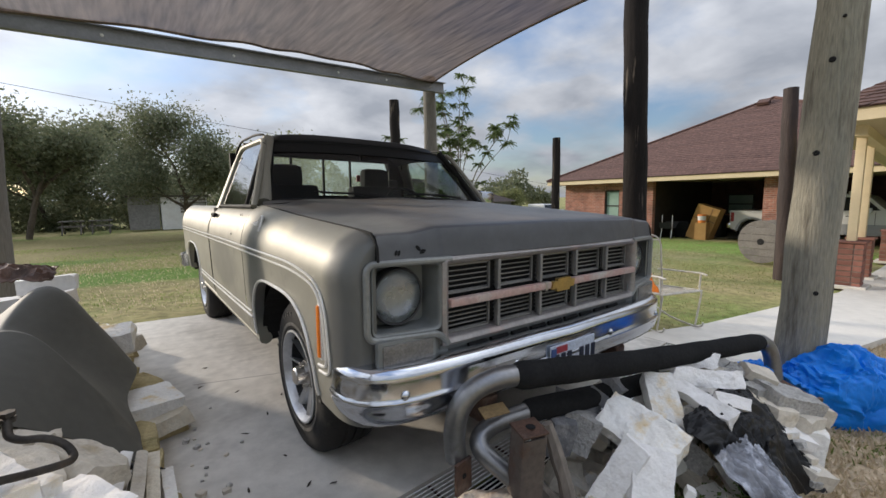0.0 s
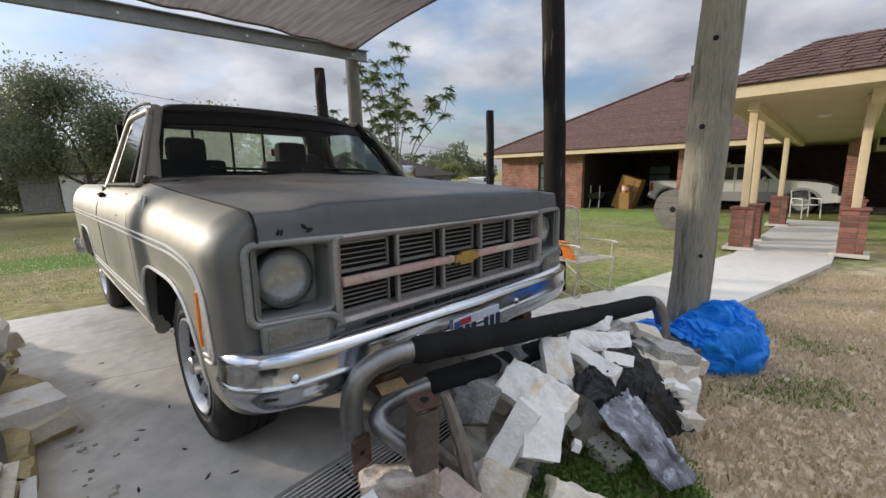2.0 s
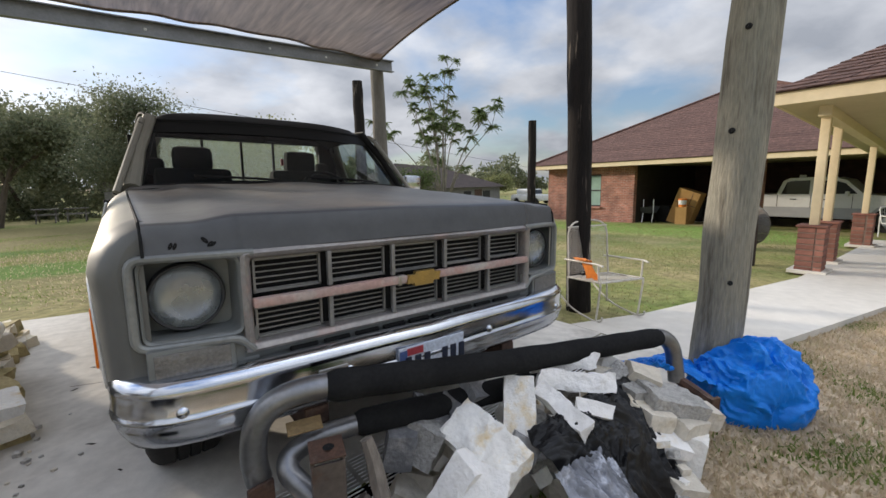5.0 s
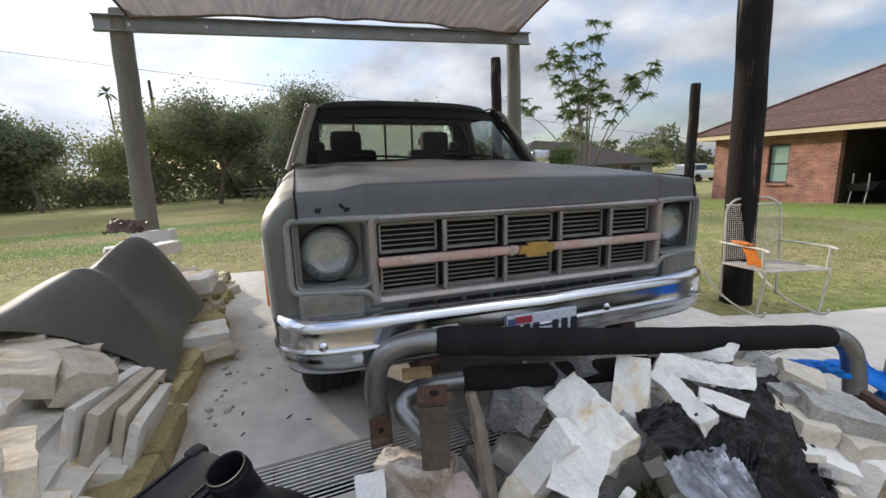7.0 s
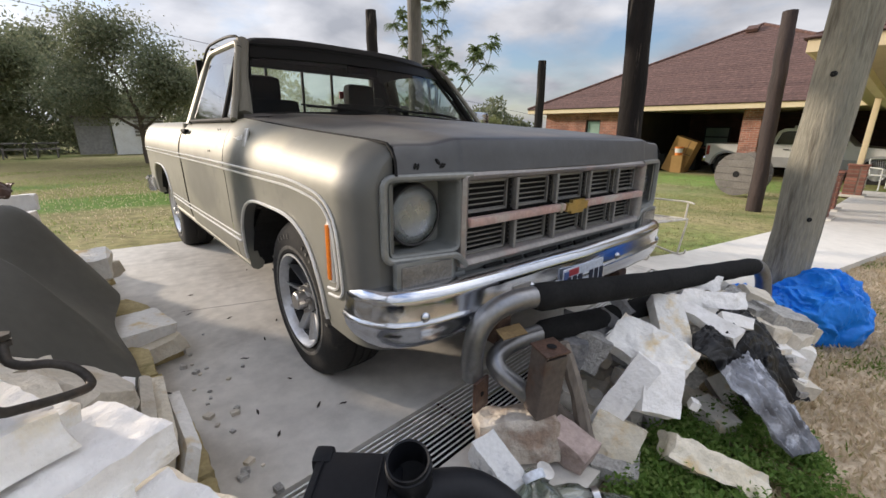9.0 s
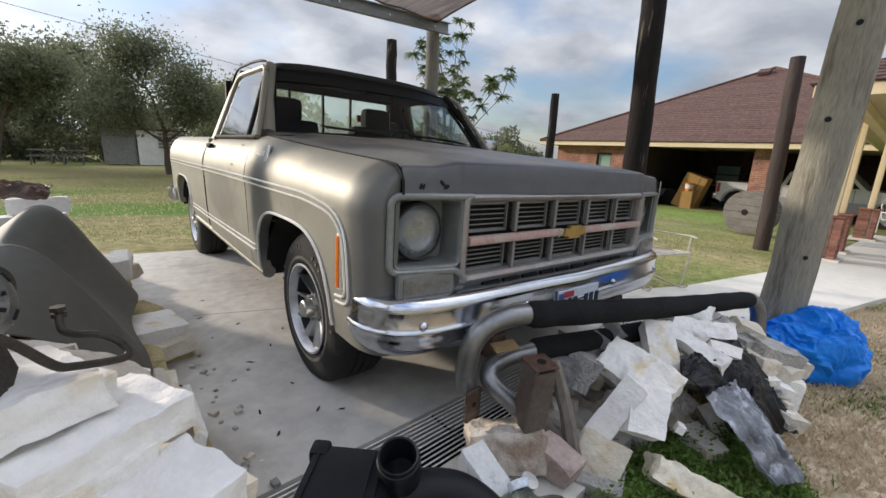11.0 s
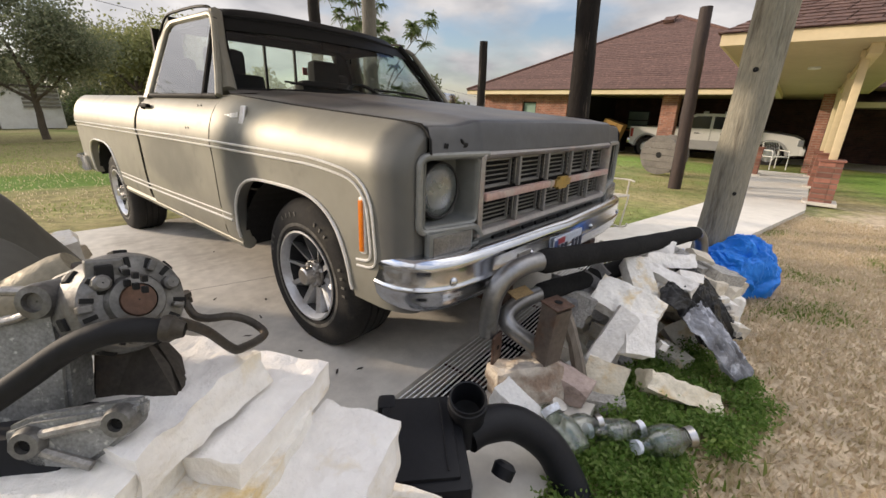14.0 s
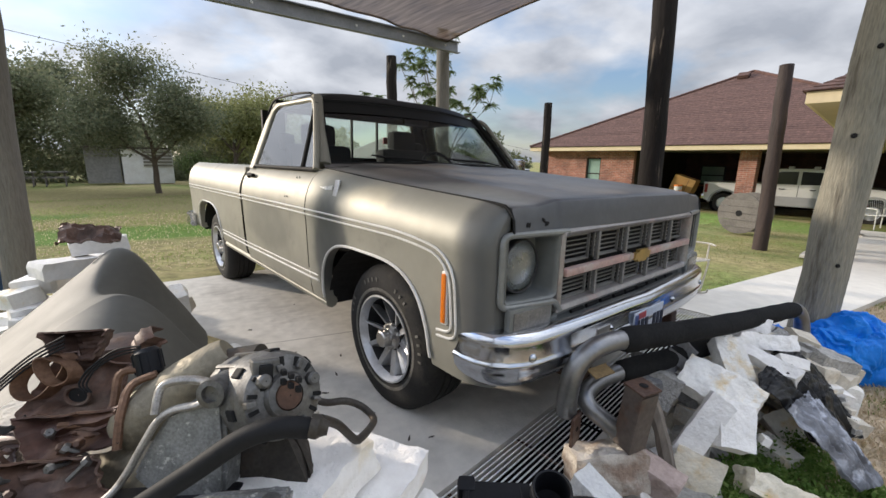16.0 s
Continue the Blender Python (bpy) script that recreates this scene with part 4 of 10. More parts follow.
        gu = B()
        tube(gu, spline([(sx * 0.845, 0.70, 1.26), (sx * 0.785, 0.86, 1.46), (sx * 0.728, 1.02, 1.655), (sx * 0.745, 1.12, 1.690), (sx * 0.748, 1.45, 1.702), (sx * 0.748, 1.68, 1.69), (sx * 0.775, 1.765, 1.58)], 5), 0.008, 8)
        part("rain_gutter", gu, M["roof_paint"], truck, "dark rain gutter", smooth=True)
    # back of the cab with its sliding window
    bm = B()
    for c, s in (((0, 1.80, 1.235), (1.60, 0.03, 0.14)), ((0, 1.80, 1.672), (1.40, 0.03, 0.09)), ((-0.72, 1.80, 1.45), (0.17, 0.03, 0.36)), ((0.72, 1.80, 1.45), (0.17, 0.03, 0.36)), ((0, 1.80, 0.85), (1.86, 0.03, 0.66))):
        box(bm, c, s)
    back = part("cab_back", bm, M["roof_paint"], truck, "dark cab back panel")
    for x in (-0.33, -0.04, 0.22):
        k = B()
        box(k, (x, 1.80, 1.465), (0.018, 0.02, 0.34))
        part("sash_bar", k, M["black"], back)
    k = B()
    k.faces.new([k.verts.new(p) for p in ((-0.64, 1.80, 1.30), (0.64, 1.80, 1.30), (0.60, 1.80, 1.63), (-0.60, 1.80, 1.63))])
    g = part("rear_glass", k, M["hazy_glass"], back, "sliding rear window"); g.visible_shadow = False
    # interior
    k = B()
    box(k, (0, 0.85, 1.14), (1.56, 0.44, 0.18), None, 0.05)
    part("dashboard", k, M["dash"], truck, "dark dashboard", smooth=True)
    k = B()
    box(k, (0, 1.2, 0.62), (1.72, 1.14, 0.05))
    part("cab_floor", k, M["dash"], truck)
    for x in (-0.42, 0.40):
        k = B()
        box(k, (x, 1.40, 0.98), (0.54, 0.5, 0.16), None, 0.05)
        box(k, (x, 1.62, 1.18), (0.52, 0.14, 0.42), Matrix.Rotation(radians(-8), 4, "X"), 0.05)
        st = part("seat", k, M["seat"], truck, "black bucket seat", smooth=True)
        k = B()
        box(k, (x, 1.655, 1.455), (0.27, 0.12, 0.20), None, 0.055)
        part("headrest", k, M["seat"], st, "rounded black headrest", smooth=True)
    for x in (-0.66, 0.62):
        k = B()
        box(k, (x, 1.70, 1.40), (0.12, 0.08, 0.13), None, 0.04)
        part("seat_bolster", k, M["seat"], truck, "", smooth=True)
    k = B()
    rg = [Vector((0.42 + 0.19 * math.cos(a), 1.10 + 0.10 * math.sin(a), 1.20 + 0.16 * math.sin(a))) for a in np.linspace(0, 2 * math.pi, 25)]
    tube(k, rg, 0.014, 8, False)
    box(k, (0.42, 1.08, 1.19), (0.36, 0.04, 0.05), None, 0.01)
    part("steering_wheel", k, M["black"], truck, "black steering wheel", smooth=True)
    k = B()
    box(k, (0.05, 0.985, 1.575), (0.23, 0.03, 0.06), None, 0.012)
    part("rear_view_mirror", k, M["black"], truck)
    # small sticker in the rear window
    k = B()
    box(k, (0.30, 1.78, 1.47), (0.045, 0.012, 0.06), None, 0.004)
    part("window_sticker", k, M["plate_red"], back, "small red sticker")
    for x0, x1 in ((-0.52, -0.02), (0.12, 0.60)):
        k = B()
        tube(k, [(x1, 0.615, 1.272), (x0 * 0.4 + x1 * 0.6, 0.60, 1.292), (x0, 0.625, 1.300)], 0.007, 6)
        tube(k, [(x1 - 0.02, 0.628, 1.279), (x0 - 0.03, 0.632, 1.306)], 0.005, 6)
        part("wiper", k, M["black"], truck, "black wiper")
    # driver's mirror
    k = B()
    box(k, (0.985, 0.735, 1.275), (0.17, 0.055, 0.115), Matrix.Rotation(radians(8), 4, "Z"), 0.025)
    tube(k, [(0.91, 0.76, 1.235), (0.96, 0.74, 1.25)], 0.014, 8)
    part("door_mirror", k, M["chrome"], truck, "chrome door mirror", smooth=40)
    # ---- nose ----
    zt, zb = 1.044, 0.735
    for sx in (-1, 1):
        # lamp surround: a raised frame round a square well
        k = B()
        X = lambda v: sx * v
        o = [(0.892, zt), (0.632, zt), (0.632, 0.80), (0.892, 0.80)]
        yo = lambda x: -0.770 + 0.042 * smooth01(0.72, 0.89, x)
        rings = []
        for inset, dy in ((0.0, 0.03), (0.002, -0.002), (0.006, -0.010), (0.012, -0.006), (0.015, 0.012), (0.017, 0.050), (0.020, 0.090)):
            a, b, c, d = 0.888 - inset, 0.632 + inset, 1.040 - inset, 0.796 + inset
            pts = round_path([(a, (c + d) / 2), (a, c), (b, c), (b, d), (a, d), (a, (c + d) / 2)], max(0.008, 0.028 - inset * 0.3), 4)
            rings.append([Vector((X(p[0]), yo(p[0]) + dy, p[1])) for p in pts])
        sheet(k, rings, flip=sx < 0)
        kb = [k.verts.new(p) for p in rings[-1][:-1]]
        k.faces.new(kb)
        bz = part("lamp_surround", k, M["nose_paint"], truck, "grey lamp surround", smooth=50)
        k = B()
        cx, cz = sx * 0.768, 0.918
        mm = Matrix.Translation((cx, -0.703, cz)) @ Matrix.Rotation(radians(90), 4, "X")
        lathe(k, [(0.098, -0.03), (0.100, 0.0), (0.096, 0.010), (0.090, 0.008)], mm, 40)
        ring = part("lamp_ring", k, M["alloy_dark"], bz, "dark metal lamp ring", smooth=40)
        k = B()
        lathe(k, [(0.090, 0.002), (0.084, -0.009), (0.066, -0.018), (0.040, -0.024), (0.018, -0.026), (0.001, -0.0265)], mm, 40)
        lamp = part("headlamp", k, M["reflector"], bz, "round sealed-beam headlamp with a bright bowl", smooth=True)
        k = B()
        lathe(k, [(0.091, 0.004), (0.080, 0.013), (0.06, 0.019), (0.035, 0.023), (0.001, 0.025)], mm, 40)
        part("lens", k, M["lamp_glass"], lamp, "hazy fluted glass lens", smooth=True)
        # the rounded frame moulding that runs round the lamp
        k = B()
        edge = round_path([(0.60, 1.040), (0.898, 1.040), (0.898, 0.792), (0.655, 0.792), (0.615, 0.745)], 0.035, 5)
        tube(k, [Vector((X(p[0]), -0.783 + 0.050 * smooth01(0.70, 0.91, p[0]), p[1])) for p in edge], 0.012, 10)
        part("frame_moulding", k, M["frame_grey"], bz, "rounded grey frame moulding", smooth=True)
        # turn signal
        k = B()
        box(k, (sx * 0.772, -0.762, 0.748), (0.215, 0.03, 0.092), Matrix.Rotation(sx * radians(5), 4, "Z"), 0.010)
        ts = part("turn_signal", k, M["nose_paint"], truck, "", smooth=True)
        k = B()
        box(k, (sx * 0.772, -0.776, 0.748), (0.185, 0.012, 0.066), Matrix.Rotation(sx * radians(5), 4, "Z"), 0.006)
        part("lens", k, M["clear_lens"], ts, "grey turn signal lens", smooth=True)
        k = B()
        box(k, (sx * 0.772, -0.780, 0.706), (0.19, 0.012, 0.010), Matrix.Rotation(sx * radians(5), 4, "Z"), 0.003)
        part("bright_edge", k, M["trim"], ts, "bright lower edge")
        # panel beside and below the lamp
        k = B()
        rows = []
        for z in (0.705, 0.74, 0.78, 0.81):
            rows.append([Vector((sx * x, y, z)) for x, y in ((0.60, -0.765), (0.70, -0.762), (0.80, -0.750), (0.85, -0.735), (0.89, -0.705), (0.925, -0.65))])
        sheet(k, rows, flip=sx > 0)
        part("nose_panel", k, M["nose_paint"], truck, "", smooth=60)
    # grille
    k = B()
    gx, gt, gb = 0.612, 1.022, 0.762
    rings = []
    for inset, dy in ((-0.028, 0.02), (-0.026, -0.008), (-0.016, -0.018), (-0.004, -0.012), (0.002, 0.0), (0.004, 0.05)):
        pts = round_path([(0, gt - inset), (gx - inset, gt - inset), (gx - inset, gb + inset), (-gx + inset, gb + inset), (-gx + inset, gt - inset), (0, gt - inset)], 0.012, 3)
        rings.append([Vector((p[0], -0.775 + dy, p[1])) for p in pts])
    sheet(k, rings)
    gr = part("grille", k, M["grille_frame"], truck, "dulled chrome grille surround", smooth=40)
    k = B()
    box(k, (0, -0.70, 0.89), (1.24, 0.02, 0.28))
    part("radiator_screen", k, M["black"], gr, "black radiator behind the grille")
    for i in range(6):
        x = -gx + 2 * gx * i / 5
        for z0, z1 in ((0.905, gt), (gb, 0.868)):
            if 0 < i < 5:
                k = B()
                box(k, (x, -0.776, (z0 + z1) / 2), (0.015, 0.018, z1 - z0), None, 0.004)
                part("grille_post", k, M["grille_grey"], gr)
    for i in range(5):
        xa, xb = -gx + 2 * gx * i / 5 + 0.012, -gx + 2 * gx * (i + 1) / 5 - 0.020
        for z0, z1 in ((0.908, gt - 0.004), (gb + 0.004, 0.866)):
            k = B()
            for s in range(6):
                z = z0 + (z1 - z0) * (s + 0.5) / 6
                box(k, ((xa + xb) / 2, -0.742, z), (xb - xa, 0.007, 0.0036), None)
            for xx in (xa + 0.004, xb - 0.004):
                box(k, (xx, -0.748, (z0 + z1) / 2), (0.007, 0.010, z1 - z0))
            for zz in (z0 + 0.004, z1 - 0.004):
                box(k, ((xa + xb) / 2, -0.748, zz), (xb - xa, 0.010, 0.006))
            part("grille_insert", k, M["grille_grey"], gr, "grey slatted grille insert")
    k = B()
    for xa, xb in ((-gx, -0.070), (0.070, gx)):
        box(k, ((xa + xb) / 2, -0.785, 0.887), (xb - xa, 0.03, 0.030), None, 0.007)
    part("centre_bar", k, M["bar_pink"], gr, "faded pinkish centre bar", smooth=True)
    k = B()
    prism(k, [(-0.078, -0.792, 0.870), (-0.048, -0.792, 0.870), (-0.045, -0.792, 0.858), (0.04, -0.792, 0.858), (0.043, -0.792, 0.870), (0.070, -0.792, 0.870), (0.078, -0.792, 0.902), (0.050, -0.792, 0.902), (0.046, -0.792, 0.913), (-0.04, -0.792, 0.913), (-0.043, -0.792, 0.902), (-0.070, -0.792, 0.902)], (0, -0.016, 0))
    em = part("emblem", k, M["gold"], gr, "plain worn gold emblem plate")
    k = B()
    box(k, (-0.105, -0.792, 0.885), (0.016, 0.02, 0.04), None, 0.004)
    part("emblem_mount", k, M["dull_chrome"], em)
    # lower apron with dark slots
    k = B()
    rows = [[Vector((x, y, z)) for x in np.linspace(-0.64, 0.64, 9)] for y, z in ((-0.775, 0.737), (-0.770, 0.725), (-0.745, 0.70), (-0.74, 0.66))]
    sheet(k, rows, flip=True)
    ap = part("lower_apron", k, M["nose_paint"], truck, "", smooth=40)
    for i in range(9):
        k = B()
        box(k, (-0.46 + 0.115 * i, -0.762, 0.716), (0.09, 0.012, 0.024), Matrix.Rotation(radians(-50), 4, "X"))
        part("air_slot", k, M["black"], ap, "dark air slot")
    # front bumper
    half = [(0.893, -0.60), (0.896, -0.64), (0.891, -0.675), (0.876, -0.706), (0.854, -0.730), (0.82, -0.747), (0.77, -0.760), (0.65, -0.772), (0.45, -0.782), (0.2, -0.787)]
    plan = [(-x, y) for x, y in half] + [(0, -0.798)] + list(reversed(half))
    k = B()
    sweep_bumper(k, plan, bumper_section())
    bp = part("front_bumper", k, M["chrome"], truck, "chrome front bumper with worn patches", smooth=50)
    for x in (-0.815, -0.344, 0.30, 0.80):
        k = B()
        y = lerp_table([(0, -0.798), (0.2, -0.787), (0.45, -0.782), (0.65, -0.772), (0.77, -0.760), (0.83, -0.747)], abs(x)) - 0.0725
        lathe(k, [(0.016, 0.0), (0.016, 0.004), (0.010, 0.010), (0.001, 0.012)], Matrix.Translation((x, y, 0.628)) @ Matrix.Rotation(radians(90), 4, "X"), 12)
        part("bolt", k, M["chrome"], bp, "domed bumper bolt", smooth=True)
    k = B()
    box(k, (-0.40, -0.855, 0.628), (0.10, 0.012, 0.05), None, 0.004)
    part("plate_bracket", k, M["dull_chrome"], bp)
    # number plate, its characters as plain bars
    k = B()
    box(k, (-0.012, -0.872, 0.580), (0.305, 0.006, 0.152), None, 0.003)
    np_ = part("number_plate", k, M["plate"], bp, "pale number plate with unreadable bars")
    k = B()
    box(k, (-0.095, -0.877, 0.637), (0.07, 0.004, 0.026)); part("red_band", k, M["plate_red"], np_)
    k = B()
    box(k, (-0.146, -0.877, 0.620), (0.03, 0.004, 0.05)); part("blue_corner", k, M["plate_blue"], np_)
    for i in range(7):
        if i == 3: continue
        k = B()
        box(k, (-0.125 + 0.042 * i, -0.877, 0.585), (0.026, 0.004, 0.066))
        part("plate_bar", k, M["ink"], np_, "plain dark bar")
    # bed and tail
    k = B()
    box(k, (0, 2.80, 0.76), (1.60, 1.90, 0.03))
    box(k, (0, 1.86, 0.98), (1.86, 0.03, 0.44))
    part("bed_floor", k, M["paint"], truck)
    k = B()
    box(k, (0, 3.74, 0.97), (1.80, 0.05, 0.46), None, 0.01)
    part("tailgate", k, M["paint"], truck, "", smooth=True)
    k = B()
    sweep_bumper(k, [(0.985, 3.62), (0.985, 3.80), (0.94, 3.87), (0, 3.90), (-0.94, 3.87), (-0.985, 3.80), (-0.985, 3.62)], [(-0.02, 0.66), (0.03, 0.665), (0.05, 0.64), (0.04, 0.59), (0.05, 0.55), (0.03, 0.52), (-0.02, 0.52)])
    part("rear_bumper", k, M["chrome"], truck, "chrome rear bumper", smooth=50)
    # underside
    k = B()
    box(k, (0, 1.7, 0.46), (0.9, 3.9, 0.10))
    tube(k, [(-0.75, 0.0, 0.33), (0.75, 0.0, 0.33)], 0.05, 10)
    tube(k, [(-0.75, 2.985, 0.35), (0.75, 2.985, 0.35)], 0.06, 10)
    box(k, (0, -0.15, 0.62), (1.0, 0.9, 0.36))
    part("chassis", k, M["black"], truck, "dark chassis")
    for sx in (-1, 1):
        k = B()
        box(k, (sx * 0.45, -0.72, 0.47), (0.08, 0.22, 0.10), None, 0.01)
        part("frame_horn", k, M["rust"], truck, "rusty frame end")
    # tired springs: the body leans a little to the driver's side over its wheels
    lean = Matrix.Translation((-0.006, 0, 0)) @ Matrix.Translation((-0.75, 0, 1.10)) @ Matrix.Rotation(radians(1.2), 4, "Y") @ Matrix.Translation((0.75, 0, -1.10))
    for ob in truck.children_recursive:
        p = ob
        while p.parent is not truck:
            p = p.parent
        if not p.name.startswith("wheel") or p.name.startswith("wheel_well"):
            ob.data.transform(lean)
    return truck


build_truck()


# ---- brick house, carport and porch ----
def brick_mat(name, c1, c2, mortar, w=0.21, h=0.07):
    m = bpy.data.materials.new(name)
    m.use_nodes = True
    n, l = m.node_tree.nodes, m.node_tree.links
    b = n["Principled BSDF"]
    b.inputs["Roughness"].default_value = 0.92
    tc = n.new("ShaderNodeTexCoord"); sp = n.new("ShaderNodeSeparateXYZ"); ad = n.new("ShaderNodeMath"); cb = n.new("ShaderNodeCombineXYZ")
    l.new(tc.outputs["Object"], sp.inputs[0]); l.new(sp.outputs["X"], ad.inputs[0]); l.new(sp.outputs["Y"], ad.inputs[1]); l.new(ad.outputs[0], cb.inputs["X"]); l.new(sp.outputs["Z"], cb.inputs["Y"])
    br = n.new("ShaderNodeTexBrick")
    br.inputs["Color1"].default_value, br.inputs["Color2"].default_value, br.inputs["Mortar"].default_value = (*c1, 1), (*c2, 1), (*mortar, 1)
    br.inputs["Scale"].default_value = 1.0; br.inputs["Mortar Size"].default_value = 0.006; br.inputs["Brick Width"].default_value = w; br.inputs["Row Height"].default_value = h
    br.inputs["Bias"].default_value = -0.1
    l.new(cb.outputs[0], br.inputs["Vector"])
    nz = n.new("ShaderNodeTexNoise"); nz.inputs["Scale"].default_value, nz.inputs["Detail"].default_value = 2.5, 8
    l.new(tc.outputs["Object"], nz.inputs["Vector"])
    rp = n.new("ShaderNodeMapRange"); rp.inputs["From Min"].default_value, rp.inputs["From Max"].default_value, rp.inputs["To Min"].default_value, rp.inputs["To Max"].default_value = 0.3, 0.7, 0.65, 1.3
    l.new(nz.outputs["Fac"], rp.inputs["Value"])
    sc = n.new("ShaderNodeVectorMath"); sc.operation = "SCALE"
    l.new(br.outputs["Color"], sc.inputs[0]); l.new(rp.outputs[0], sc.inputs["Scale"]); l.new(sc.outputs[0], b.inputs["Base Color"])
    bp = n.new("ShaderNodeBump"); bp.inputs["Strength"].default_value = 0.6; bp.inputs["Distance"].default_value = 0.01; bp.invert = True
    l.new(br.outputs["Fac"], bp.inputs["Height"]); l.new(bp.outputs[0], b.inputs["Normal"])
    return m


M["brick_wall"] = brick_mat("brick_wall", (0.36, 0.15, 0.105), (0.22, 0.095, 0.072), (0.36, 0.29, 0.24))
M["shingles"] = mat("brown_shingles", (0.104, 0.056, 0.044), (0.083, 0.045, 0.037), 1.3, 0.93, bump=0.35, bscale=26, c3=(0.13, 0.072, 0.056), edge=(0.5, 0.62), s3=7.0, rand=0.10, grain=0.35)
M["window_green"] = mat("curtained_glass", (0.30, 0.42, 0.36), (0.22, 0.32, 0.28), 1.5, 0.12, bump=0.0, grain=0.05)
M["card"] = mat("tan_box_board", (0.34, 0.20, 0.065), (0.28, 0.165, 0.055), 3, 0.85, grain=0.08)
M["car_white"] = mat("white_car_paint", (0.62, 0.62, 0.61), (0.56, 0.56, 0.55), 2, 0.25, bump=0.0, grain=0.03, coat=0.3)
M["car_grey"] = mat("silver_grey_cladding", (0.33, 0.335, 0.34), (0.28, 0.285, 0.29), 2, 0.4, bump=0.0, grain=0.03)
M["car_glass"] = mat("dark_car_glass", (0.015, 0.017, 0.018), (0.02, 0.022, 0.023), 2, 0.08, bump=0, grain=0.02)
M["car_dark"] = mat("dark_car_trim", (0.03, 0.03, 0.03), (0.02, 0.02, 0.02), 4, 0.6)
M["red_lens"] = mat("red_lens", (0.30, 0.02, 0.02), (0.25, 0.02, 0.02), 9, 0.3)
M["orange"] = mat("orange_plastic", (0.72, 0.22, 0.03), (0.62, 0.18, 0.025), 6, 0.5)
M["spool_wood"] = mat("grey_spool_board", (0.18, 0.165, 0.145), (0.13, 0.118, 0.105), 4, 0.9, bump=0.4, bscale=18, rand=0.1)
HX, HZ = 15.5, -0.66
FLOOR = -0.58
PORCH_FALL = 0.045
# wall colours for inside the carport, with its deep shade put in
M["shaded_wall"] = mat("shaded_carport_wall", (0.030, 0.022, 0.018), (0.022, 0.017, 0.014), 2, 0.8, bump=0.1)
M["shaded_brick"] = brick_mat("shaded_brick", (0.085, 0.036, 0.032), (0.05, 0.024, 0.022), (0.075, 0.055, 0.05))


def wall(name, a, b, z0, z1, t, holes=(), label="red-brown brick house wall", material=None):
    """An upright wall from a to b with openings (start, end, sill, head) along it; thickness lies to its left."""
    bm = B()
    a, b = Vector((*a, 0)), Vector((*b, 0))
    d = (b - a); L = d.length; d.normalize(); nrm = Vector((-d.y, d.x, 0))
    xs = sorted({0.0, L, *[h[0] for h in holes], *[h[1] for h in holes]})
    zs = sorted({z0, z1, *[h[2] for h in holes], *[h[3] for h in holes]})
    for x0, x1 in zip(xs, xs[1:]):
        for za, zb in zip(zs, zs[1:]):
            cx, cz = (x0 + x1) / 2, (za + zb) / 2
            if any(h[0] < cx < h[1] and h[2] < cz < h[3] for h in holes):
                continue
            box(bm, a + d * cx + nrm * t / 2 + Vector((0, 0, cz)), (x1 - x0, t, zb - za), Matrix.Rotation(math.atan2(d.y, d.x), 4, "Z"))
    bmesh.ops.remove_doubles(bm, verts=bm.verts[:], dist=1e-4)
    return solo(name, bm, material or M["brick_wall"], label, "wall", kind="structure")


def house_window(x, y0, y1, z0, z1, name, depth=0.10):
    w = thing(name, "green-tinted house window with dark frame", "window", (x, (y0 + y1) / 2, z0), kind="structure")
    k = B()
    for c, s in (((x + depth, (y0 + y1) / 2, z1 - 0.03), (0.06, y1 - y0, 0.06)), ((x + depth, (y0 + y1) / 2, z0 + 0.03), (0.06, y1 - y0, 0.06)), ((x + depth, y0 + 0.03, (z0 + z1) / 2), (0.06, 0.06, z1 - z0 - 0.12)), ((x + depth, y1 - 0.03, (z0 + z1) / 2), (0.06, 0.06, z1 - z0 - 0.12)), ((x + depth, (y0 + y1) / 2, (z0 + z1) / 2), (0.05, y1 - y0 - 0.12, 0.05))):
        box(k, c, s)
    part("window_frame", k, M["car_dark"], w)
    for za, zb in ((z0 + 0.06, (z0 + z1) / 2 - 0.025), ((z0 + z1) / 2 + 0.025, z1 - 0.06)):
        k = B()
        box(k, (x + depth + 0.01, (y0 + y1) / 2, (za + zb) / 2), (0.012, y1 - y0 - 0.12, zb - za))
        part("pane", k, M["window_green"], w, "pale green pane")
    k = B()
    box(k, (x - 0.01, (y0 + y1) / 2, z0 - 0.04), (0.22, y1 - y0 + 0.1, 0.07))
    part("window_sill", k, M["brick_wall"], w)


